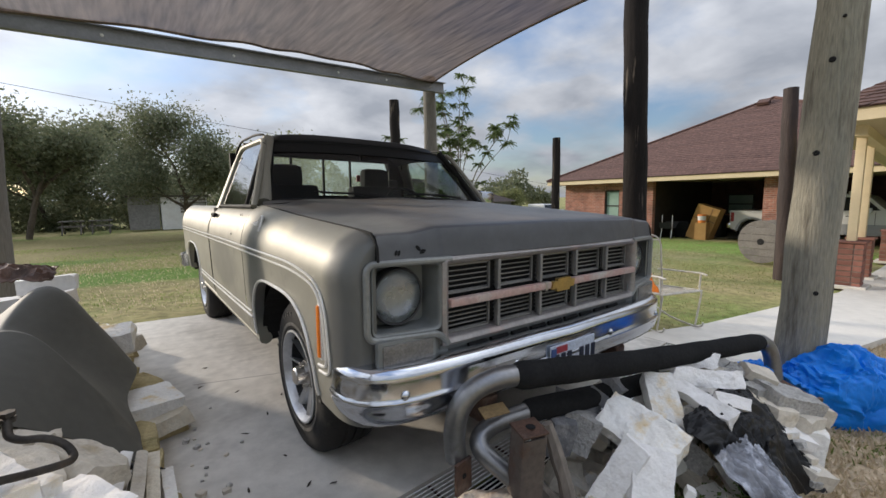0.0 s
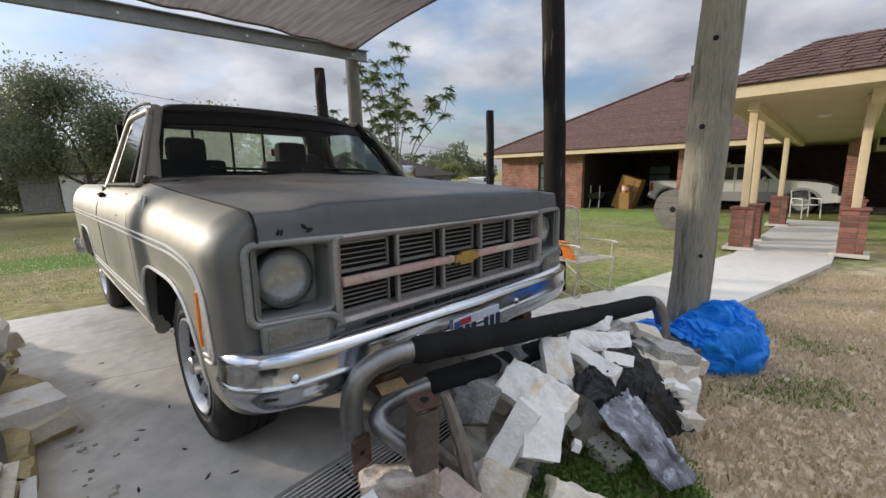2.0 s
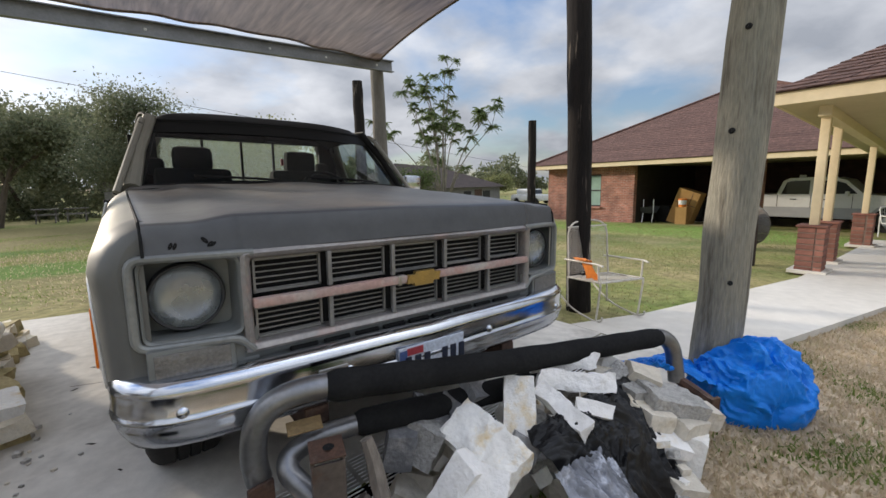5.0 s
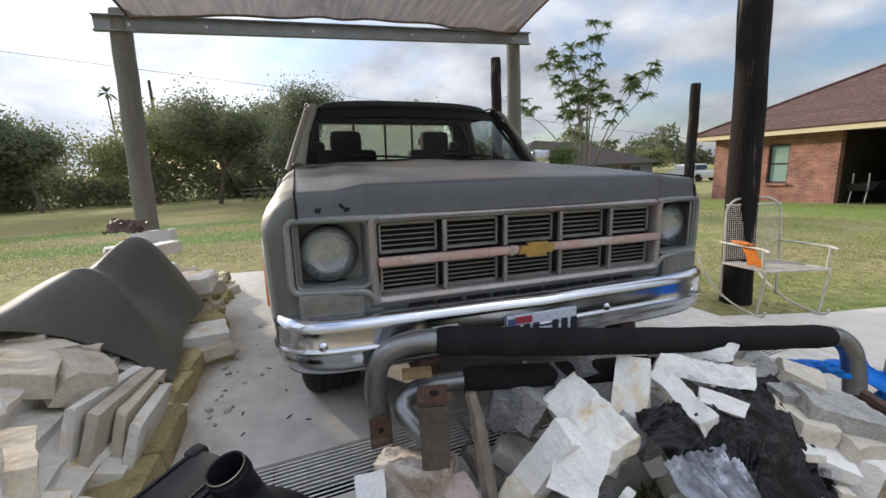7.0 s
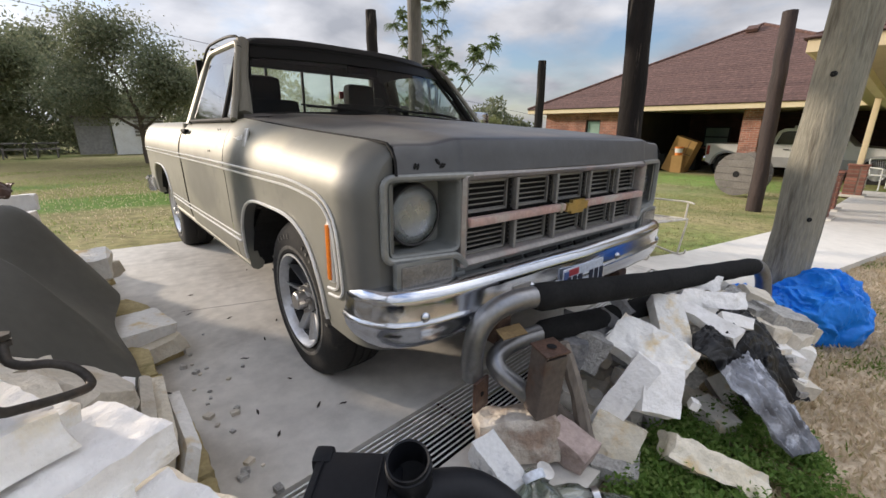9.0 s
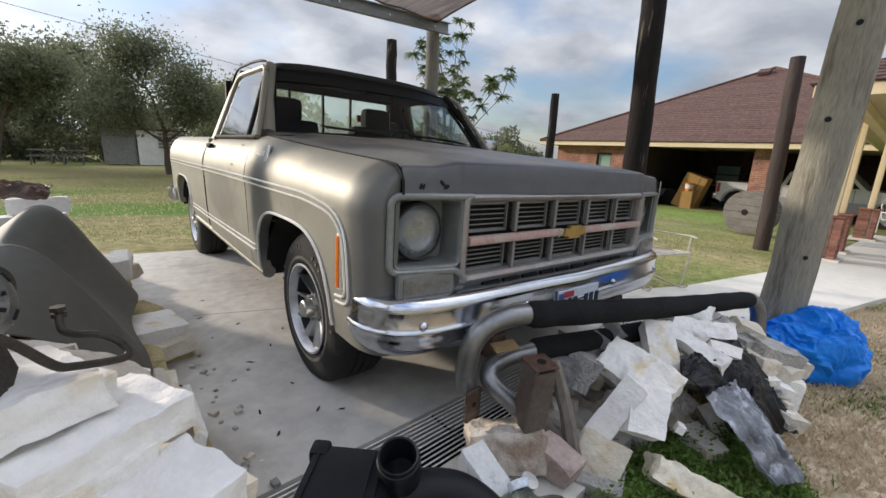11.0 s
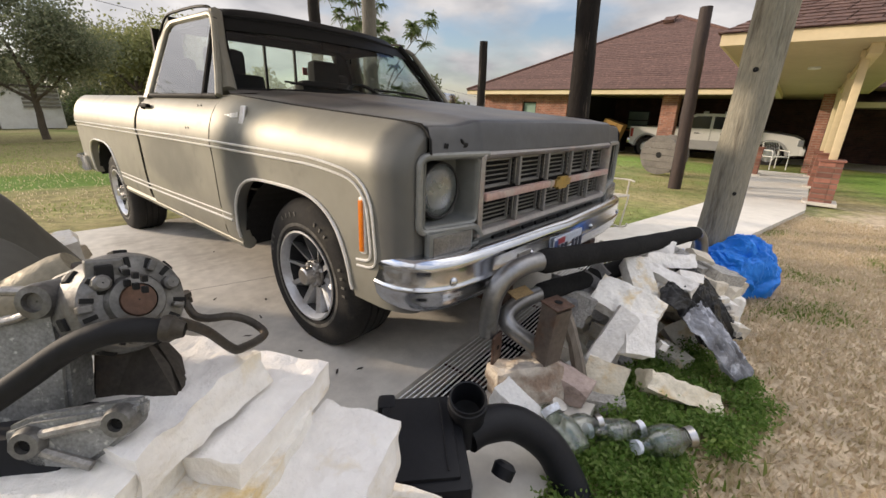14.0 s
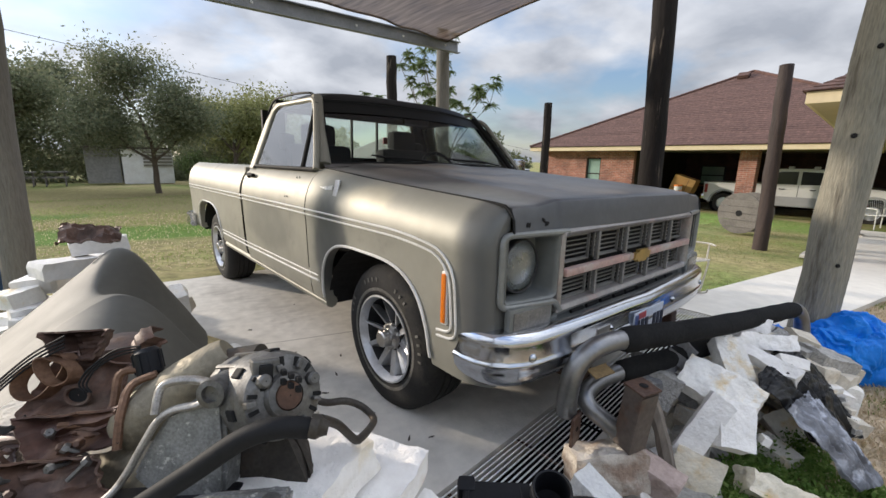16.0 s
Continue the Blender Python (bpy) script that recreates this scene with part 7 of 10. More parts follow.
def weeds():
    """Broad-leaved weeds in clumps along the foot of the heap."""
    rng = np.random.default_rng(14)
    bed = [(-0.37, -1.22), (0.35, -1.33), (0.45, -1.64), (0.17, -1.79), (-0.10, -1.74), (-0.32, -1.69), (-0.45, -1.51), (-0.52, -1.57), (-0.70, -1.58), (-1.10, -1.46), (-1.05, -1.31), (-0.74, -1.26), (-0.5, -1.33)]
    cen = []
    while len(cen) < 1500:
        x, y = rng.uniform(-1.1, 0.45), rng.uniform(-1.8, -1.2)
        inside = False
        for (ax, ay), (bx, by) in zip(bed, bed[1:] + bed[:1]):
            if (ay > y) != (by > y) and x < (bx - ax) * (y - ay) / (by - ay) + ax:
                inside = not inside
        if not inside or noise.noise(Vector((x * 6, y * 6, 2))) < -0.32: continue
        if noise.noise(Vector((x * 13, y * 13, 5))) < -0.30 + 0.55 * max(0.0, min(1.0, (x + 0.15) / 0.5)): continue
        hh = rng.uniform(0.02, 0.065) * (1.25 if y > -1.42 else 0.85)
        n = int(rng.integers(10, 22))
        d = rng.normal(size=(n, 3)) * np.array([0.024, 0.024, 0.0])
        d[:, 2] = -0.05 + 0.015 + hh * rng.random(n)
        cen.append(d + np.array([x, y, ground_z(x, y)]))
    ob = new("leafy_weeds", cards_mesh("leafy_weeds", leaf_cards(np.concatenate(cen), 0.011, rng), M["weed"]))
    tagged(ob, "lush broad-leaved green weeds at the foot of the rubble", "weeds", kind="stuff")


weeds()
blades("lawn_grass", 14000, (2.1, 9, 0.05, 8.0), 0.022, M["grass_lawn"], 4, "dry lawn grass before the house")
blades("lawn_green", 60000, (2.1, 15, -0.7, 10.0), 0.024, M["grass_lawn"], 5, "green lawn patches before the house", (0.5, -0.30, 9.0))
blades("back_grass", 9000, (-8, 3.0, 3.6, 11), 0.03, M["grass_mix"], 6, "dry grass behind the slab")
blades("back_green", 55000, (-9, 3.5, 3.8, 18), 0.03, M["grass_green"], 7, "green grass patches behind the slab", (0.35, -0.08, 2.0))


# ---- trench drain ----
M["iron"] = mat("drain_bars", (0.80, 0.79, 0.77), (0.68, 0.67, 0.65), 6, 0.55, 0.0, bump=0.05, c3=(0.30, 0.26, 0.22), edge=(0.66, 0.78), s3=6)
M["pit"] = mat("drain_shade", (0.010, 0.009, 0.009), (0.007, 0.006, 0.006), 5, 1.0, spec=0.0, bump=0.0)


def build_drain():
    d = thing("trench_drain", "grey steel bar grate in a concrete trench", "drain", (0, -0.63, 0))
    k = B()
    # the trench's shade is put into this sheet's near-black colour
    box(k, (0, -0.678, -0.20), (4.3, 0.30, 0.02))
    part("pit", k, M["pit"], d, "pit floor coloured near-black for the shade below the bars")
    y0, y1 = TRENCH
    n = 12
    for half, (xa, xb) in enumerate(((-2.05, -0.30), (-0.28, 1.2), (1.22, 2.04))):
        for i in range(n):
            k = B()
            box(k, ((xa + xb) / 2, y0 + 0.02 + (y1 - y0 - 0.04) * i / (n - 1), -0.005), (xb - xa, 0.0060, 0.003), None, 0.001)
            part("bar", k, M["iron"], d)
        q = xa + 0.1
        while q < xb:
            k = B(); box(k, (q, (y0 + y1) / 2, -0.030), (0.008, y1 - y0, 0.010)); part("crossbar", k, M["rust"], d); q += 0.45
    # laid askew across the falling slab
    for ob in d.children:
        for v in ob.data.vertices:
            v.co.y += SKEW * v.co.x
            v.co.z += 0.084 - 0.042 * v.co.x - 0.006 * v.co.y


build_drain()

# ---- stones ----
M["limestone"] = mat("white_limestone", (0.85, 0.83, 0.785), (0.76, 0.73, 0.67), 7, 0.85, bump=0.55, bscale=35, c3=(0.68, 0.52, 0.27), edge=(0.53, 0.69), s3=9, rand=0.08, grain=0.08)
M["cream_stone"] = mat("cream_limestone", (0.74, 0.68, 0.56), (0.64, 0.565, 0.43), 8, 0.88, bump=0.4, bscale=55, c3=(0.54, 0.38, 0.17), edge=(0.54, 0.70), s3=9, rand=0.1, grain=0.1)
M["white_stone"] = mat("snow_white_stone", (0.85, 0.83, 0.80), (0.77, 0.745, 0.71), 6, 0.85, bump=0.6, bscale=28, c3=(0.72, 0.63, 0.46), edge=(0.60, 0.76), s3=8, rand=0.05, grain=0.05)
M["grey_stone"] = mat("grey_rubble", (0.50, 0.48, 0.45), (0.37, 0.36, 0.335), 9, 0.92, bump=0.9, bscale=60, c3=(0.52, 0.50, 0.46), edge=(0.5, 0.66), s3=14, rand=0.25, grain=0.25)
M["slate_stone"] = mat("slate_fragment", (0.21, 0.21, 0.215), (0.14, 0.14, 0.147), 9, 0.75, bump=0.5, bscale=40, c3=(0.36, 0.35, 0.33), edge=(0.52, 0.70), s3=10, rand=0.25, grain=0.2)
M["mossy_stone"] = mat("ochre_stone", (0.50, 0.41, 0.22), (0.42, 0.34, 0.165), 7, 0.92, bump=0.6, bscale=40, c3=(0.27, 0.23, 0.10), edge=(0.52, 0.68), s3=9, rand=0.15, grain=0.18)
M["pink_stone"] = mat("pinkish_brick_stone", (0.46, 0.36, 0.32), (0.36, 0.28, 0.25), 8, 0.9, bump=0.3, bscale=50, c3=(0.24, 0.18, 0.15), edge=(0.52, 0.66), s3=12, grain=0.15)
M["stained_stone"] = mat("brown_faced_stone", (0.66, 0.60, 0.52), (0.55, 0.48, 0.40), 6, 0.9, bump=0.7, bscale=40, c3=(0.30, 0.215, 0.16), edge=(0.46, 0.62), s3=7, grain=0.15)
M["dirty_stone"] = mat("dirty_white_stone", (0.80, 0.79, 0.76), (0.68, 0.68, 0.67), 8, 0.9, bump=0.5, bscale=45, c3=(0.16, 0.165, 0.18), edge=(0.53, 0.64), s3=10, grain=0.1)
M["tan_stone"] = mat("tan_stone", (0.66, 0.605, 0.51), (0.57, 0.515, 0.425), 6, 0.9, bump=0.45, bscale=45, c3=(0.45, 0.37, 0.25), edge=(0.56, 0.72), s3=8, rand=0.15, grain=0.12)


def stone_mesh(seed, size, cuts=6, rough=1.0):
    """A broken block of the given size: a skewed box with corners struck off and rough faces."""
    rnd = random.Random(seed)
    bm = B()
    bmesh.ops.create_cube(bm, size=1.0)
    S = Vector(size)
    for v in bm.verts:
        v.co = Vector([v.co[i] * S[i] * rnd.uniform(0.88, 1.03) for i in range(3)])
    small = min(size)
    for q in range(cuts):
        # strike off an edge or a corner
        n = Vector([rnd.choice((-1, 1)) * rnd.uniform(0.25, 1.0) for _ in range(3)])
        if q % 2: n[rnd.randrange(3)] *= 0.12
        n.normalize()
        reach = max(v.co.dot(n) for v in bm.verts)
        depth = small * rnd.uniform(0.04, 0.20)
        r = bmesh.ops.bisect_plane(bm, geom=bm.verts[:] + bm.edges[:] + bm.faces[:], plane_co=n * (reach - depth), plane_no=n, clear_outer=True)
        ed = [e for e in r["geom_cut"] if isinstance(e, bmesh.types.BMEdge)]
        if len(ed) > 2:
            bmesh.ops.contextual_create(bm, geom=ed)
    bmesh.ops.triangulate(bm, faces=bm.faces[:])
    for k in range(4):
        long = [e for e in bm.edges if e.calc_length() > max(0.022, max(size) * 0.085)]
        if not long or len(bm.faces) > 1600: break
        bmesh.ops.subdivide_edges(bm, edges=long, cuts=1)
        bmesh.ops.triangulate(bm, faces=[f for f in bm.faces if len(f.verts) > 3])
    o = Vector((seed * 1.7, seed * 0.3, 0))
    a = min(0.012, small * 0.085) * rough
    for v in bm.verts:
        p = v.co + o
        v.co = v.co + a * 0.55 * noise.noise_vector(p * 8) + a * 0.45 * noise.noise_vector(p * 27)
    bmesh.ops.recalc_face_normals(bm, faces=bm.faces[:])
    return bm


COUNT = [0]


def stone(m, kind, seed, label, name="limestone_block", group="rubble blocks", rough=1.0):
    """A stone at the pose m, whose axes' lengths are its size."""
    COUNT[0] += 1
    size = m.to_scale()
    rot = Matrix([[m[r][c] / size[c] for c in range(3)] for r in range(3)])
    if rot.determinant() < 0:
        rot.col[2] = -rot.col[2]
    tiny = max(size) < 0.05
    ob = new(name, link("stone", stone_mesh(seed + 7 * COUNT[0], size, 3 if tiny else 5, 1.9 if kind == "grey_stone" else rough), M[kind], 30))
    ob.matrix_world = Matrix.Translation(m.translation) @ rot.to_4x4()
    return tagged(ob, label, "stone", group)


def by_corners(a, b, c, th):
    """The pose of a block whose seen face has the corners a, b (along) and c (across), th deep behind it."""
    a, b, c = Vector(a), Vector(b), Vector(c)
    u, v = b - a, c - a
    n = u.cross(v).normalized()
    eye = Vector((-1.45, -1.85, 1.25))
    if n.dot(eye - a) < 0: n = -n
    v = v - u * (v.dot(u) / u.dot(u))
    o = a + u / 2 + v / 2 - n * th / 2
    m = Matrix.Identity(4)
    m.col[0][:3], m.col[1][:3], m.col[2][:3], m.col[3][:3] = u * 1.06, v * 1.06, n * th * 1.06, o
    return m


def block(c, s, r, kind, seed, label, **kw):
    return stone(pose(*c, *r) @ Matrix.Diagonal((*s, 1)), kind, seed, label, **kw)


def right_heap():
    lab = {"limestone": "rough white limestone block with ochre stains in the rubble heap", "cream_stone": "cream limestone block with chipped edges in the rubble heap", "white_stone": "clean white stone block in the rubble heap", "grey_stone": "grey broken stone in the rubble heap", "tan_stone": "tan broken stone in the rubble heap", "mossy_stone": "ochre stone in the rubble heap", "slate_stone": "dark grey slate fragment in the rubble heap", "stained_stone": "tan block with a rough pinkish-brown face beside the drain", "dirty_stone": "white stone with dark grey dirt beside the drain", "pink_stone": "worn pinkish brick stone at the foot of the heap"}
    C = lambda a, b, c, th, kind, seed: stone(by_corners(a, b, c, th), kind, seed, lab[kind])
    C((0.118, -1.097, 0.533), (-0.016, -1.223, 0.388), (0.211, -1.159, 0.564), 0.065, "limestone", 1)
    C((-0.035, -1.068, 0.489), (-0.013, -1.329, 0.423), (-0.145, -1.123, 0.391), 0.070, "limestone", 2)
    C((-0.199, -1.197, 0.427), (-0.328, -1.118, 0.175), (-0.180, -1.285, 0.410), 0.085, "white_stone", 3)
    C((-0.085, -1.322, 0.370), (-0.179, -1.365, 0.243), (-0.195, -1.235, 0.385), 0.070, "white_stone", 4)
    C((0.235, -1.182, 0.505), (0.208, -1.410, 0.462), (0.185, -1.186, 0.470), 0.036, "white_stone", 5)
    C((0.237, -1.166, 0.537), (0.463, -1.351, 0.520), (0.219, -1.182, 0.478), 0.042, "white_stone", 6)
    C((0.270, -1.080, 0.540), (0.520, -1.220, 0.535), (0.262, -1.092, 0.495), 0.045, "white_stone", 7)
    C((0.255, -1.320, 0.494), (0.337, -1.400, 0.469), (0.211, -1.323, 0.462), 0.036, "white_stone", 8)
    C((0.560, -1.190, 0.470), (0.690, -1.290, 0.440), (0.545, -1.225, 0.415), 0.070, "tan_stone", 21)
    C((0.700, -1.300, 0.395), (0.745, -1.440, 0.260), (0.770, -1.310, 0.385), 0.060, "tan_stone", 22)
    C((-0.725, -0.960, 0.262), (-0.525, -1.125, 0.282), (-0.737, -0.976, 0.115), 0.125, "stained_stone", 9)
    C((-0.535, -1.075, 0.235), (-0.530, -1.225, 0.200), (-0.440, -1.080, 0.240), 0.095, "pink_stone", 11)
    C((-0.324, -1.153, 0.245), (-0.288, -1.305, 0.222), (-0.392, -1.190, 0.115), 0.090, "cream_stone", 10)
    C((-0.205, -1.355, 0.215), (-0.070, -1.600, 0.130), (-0.262, -1.388, 0.150), 0.085, "cream_stone", 12)
    C((-0.778, -0.985, 0.250), (-0.795, -1.150, 0.195), (-0.695, -1.010, 0.245), 0.105, "dirty_stone", 14)
    block((-0.36, -1.24, 0.10), (0.15, 0.16, 0.05), (0, 0, 20), "grey_stone", 13, "flat grey concrete piece in the weeds")
    block((-0.165, -1.00, 0.350), (0.105, 0.13, 0.15), (20, 10, 30), "grey_stone", 2, "grey porous concrete lump in the rubble heap")
    block((-0.255, -0.975, 0.350), (0.07, 0.10, 0.14), (12, -8, 60), "slate_stone", 3, lab["slate_stone"])
    block((-0.02, -1.00, 0.43), (0.14, 0.10, 0.05), (30, 24, 30), "slate_stone", 5, lab["slate_stone"])
    block((-0.09, -0.94, 0.42), (0.16, 0.12, 0.04), (24, 10, 70), "slate_stone", 7, lab["slate_stone"])
    block((0.06, -1.02, 0.47), (0.12, 0.09, 0.04), (36, 20, 10), "slate_stone", 8, lab["slate_stone"])
    block((0.05, -1.24, 0.36), (0.12, 0.10, 0.09), (30, 20, 50), "slate_stone", 6, lab["slate_stone"])
    block((-0.06, -1.36, 0.25), (0.045, 0.03, 0.03), (20, 10, 30), "white_stone", 23, lab["white_stone"])
    # blocks on the right flank
    block((0.575, -1.475, 0.265), (0.17, 0.10, 0.06), (12, 22, -32), "white_stone", 30, lab["white_stone"])
    block((0.52, -1.560, 0.165), (0.14, 0.10, 0.07), (10, 18, -25), "tan_stone", 31, lab["tan_stone"])
    block((0.584, -1.435, 0.340), (0.13, 0.08, 0.07), (8, 14, -20), "tan_stone", 32, lab["tan_stone"])
    block((0.694, -1.322, 0.430), (0.13, 0.1, 0.08), (16, 20, -50), "tan_stone", 33, lab["tan_stone"])
    block((0.703, -1.433, 0.360), (0.24, 0.13, 0.09), (10, 16, -28), "grey_stone", 34, lab["grey_stone"])
    block((0.695, -1.527, 0.200), (0.1, 0.09, 0.14), (8, 10, 20), "limestone", 35, lab["limestone"])
    block((0.56, -1.376, 0.365), (0.1, 0.06, 0.05), (15, 25, -40), "cream_stone", 36, lab["cream_stone"])
    block((0.713, -1.494, 0.290), (0.15, 0.1, 0.06), (6, 12, -10), "tan_stone", 37, lab["tan_stone"])
    block((0.609, -1.348, 0.400), (0.12, 0.08, 0.05), (5, 10, -15), "grey_stone", 38, lab["grey_stone"])
    block((0.844, -1.489, 0.280), (0.15, 0.1, 0.08), (4, 14, -30), "tan_stone", 39, lab["tan_stone"])
    # low, loose white pieces where the heap runs out
    loose = [(0.72, -1.34, 0.34, 0.09), (0.86, -1.3, 0.27, 0.09), (0.7, -1.2, 0.41, 0.1), (0.82, -1.18, 0.35, 0.1), (0.76, -1.26, 0.4, 0.08), (0.9, -1.22, 0.3, 0.09), (0.66, -1.34, 0.39, 0.08), (0.8, -1.36, 0.32, 0.075), (0.96, -1.3, 0.2, 0.09), (0.62, -1.25, 0.42, 0.085), (0.98, -1.22, 0.24, 0.08), (0.50, -1.49, 0.31, 0.035), (0.54, -1.52, 0.26, 0.03), (0.55, -1.55, 0.21, 0.032), (0.50, -1.57, 0.20, 0.026), (0.46, -1.58, 0.17, 0.03)]
    for i, (x, y, z, s) in enumerate(loose):
        rr = random.Random(i + 50)
        block((x, y, z), (s * 1.5, s, s * 0.8), (rr.uniform(-30, 30), rr.uniform(-30, 30), rr.uniform(0, 180)), ("grey_stone", "tan_stone", "limestone")[i % 3], i + 4, lab[("grey_stone", "tan_stone", "limestone")[i % 3]])
    # the body of the heap
    rnd = random.Random(77)
    made = 0
    while made < 95:
        x, y = rnd.uniform(-0.32, 1.0), rnd.uniform(-1.45, -0.90)
        top = 0.46 * max(0, 1 - ((x - 0.30) / 0.80) ** 2) * max(0, 1 - ((y + 1.10) / 0.36) ** 2)
        if top < 0.06: continue
        z = rnd.uniform(0.03, max(0.05, top - 0.09))
        s = rnd.uniform(0.06, 0.12)
        kind = rnd.choice(("grey_stone", "limestone", "tan_stone", "limestone", "grey_stone"))
        made += 1
        if y < -1.22 and x < 0.15: continue
        block((x, y, z), (s * rnd.uniform(1, 1.6), s, s * rnd.uniform(0.55, 0.9)), (rnd.uniform(-35, 35), rnd.uniform(-35, 35), rnd.uniform(0, 180)), kind, rnd.randrange(99), lab[kind])
    # weathered timbers standing in the stones
    M["old_wood"] = mat("grey_old_wood", (0.20, 0.17, 0.14), (0.14, 0.12, 0.10), 5, 0.9, bump=0.8, bscale=14, stretch=(1, 1, 0.2), grain=0.3)
    for a, b, r in (((-0.385, -1.165, 0.12), (-0.400, -1.035, 0.48), 0.027), ((-0.24, -1.10, 0.02), (-0.40, -0.96, 0.22), 0.035), ((-0.10, -0.90, 0.2), (-0.16, -0.88, 0.42), 0.03)):
        k = B()
        a, b = Vector(a), Vector(b)
        tube(k, [a.lerp(b, i / 6) + 0.008 * noise.noise_vector(Vector((i * 1.3, a.x * 9, 0))) for i in range(7)], [r * q for q in (1, .95, 1.05, .9, 1, .85, .7)], 7)
        solo("timber_stub", k, M["old_wood"], "weathered grey timber stub in the rubble", "timber", "timber stubs", smooth=30)


right_heap()


# ---- sheets and bags ----
def crumple(p00, p10, p01, p11, n, amp, freq, seed, bulge=0.0, ragged=0.0, hang=1.0):
    """A thrown sheet between four corners, with folds that run down it and fine creases."""
    rows = []
    p00, p10, p01, p11 = map(Vector, (p00, p10, p01, p11))
    for j in range(n + 1):
        row = []
        for i in range(n + 1):
            u, v = i / n, j / n
            uu = u + ragged * noise.noise(Vector((v * 6, seed, 1))) * abs(2 * u - 1)
            vv = v + ragged * noise.noise(Vector((u * 6, seed, 7))) * abs(2 * v - 1)
            p = p00.lerp(p10, uu).lerp(p01.lerp(p11, uu), vv)
            warp = 0.5 * noise.noise(Vector((u * 3, v * 3, seed + 4)))
            f = Vector(((u + warp * 0.25) * freq * 1.6, (v + warp * 0.2) * freq * 0.8, seed))
            fold = 1 - abs(noise.noise(f)) * 2.0
            crease = 1 - abs(noise.noise(f * 2.7 + Vector((9, 0, 0)))) * 2.0
            fine = 1 - abs(noise.noise(f * 6.1 + Vector((0, 4, 0)))) * 2.0
            p = p + Vector((0.3 * noise.noise(f * 1.4), -0.5 * fold * hang, 0.8 * fold + 0.35 * crease + 0.14 * fine)) * amp
            p.z += bulge * (4 * u * (1 - u)) * (4 * v * (1 - v))
            row.append(p)
        rows.append(row)
    return rows


M["black_plastic"] = mat("black_plastic_bag", (0.005, 0.005, 0.0055), (0.008, 0.008, 0.009), 9, 0.30, bump=0.18, bscale=40, grain=0.2, rough2=0.5, spec=0.32)
M["grey_plastic"] = mat("dusty_grey_plastic", (0.33, 0.345, 0.39), (0.10, 0.104, 0.118), 12, 0.20, bump=0.10, bscale=60, c3=(0.48, 0.50, 0.56), edge=(0.55, 0.64), s3=14, grain=0.08)
M["blue_tarp"] = mat("blue_tarpaulin", (0.003, 0.215, 0.74), (0.003, 0.17, 0.62), 5, 0.36, bump=0.25, bscale=26, grain=0.1, rough2=0.52, spec=0.35)
M["vinyl"] = mat("grey_vinyl_sheet", (0.128, 0.126, 0.112), (0.104, 0.103, 0.092), 3, 0.56, bump=0.03, bscale=20, c3=(0.19, 0.18, 0.155), edge=(0.55, 0.75), s3=2.5, grain=0.07, rough2=0.72, spec=0.3)


def shell(rows, t):
    """Gives a sheet a little thickness, along its own smooth normals."""
    bm = B()
    top = sheet(bm, rows)
    bm.normal_update()
    low = [[bm.verts.new(v.co - v.normal * t) for v in r] for r in top]
    nr, nc = len(top), len(top[0])
    for j in range(nr - 1):
        for i in range(nc - 1):
            bm.faces.new((low[j][i], low[j + 1][i], low[j + 1][i + 1], low[j][i + 1]))
    rim = [(0, i) for i in range(nc)] + [(j, nc - 1) for j in range(1, nr)] + [(nr - 1, i) for i in range(nc - 2, -1, -1)] + [(j, 0) for j in range(nr - 2, 0, -1)]
    for p, q in zip(rim, rim[1:] + rim[:1]):
        bm.faces.new((top[q[0]][q[1]], top[p[0]][p[1]], low[p[0]][p[1]], low[q[0]][q[1]]))
    return bm


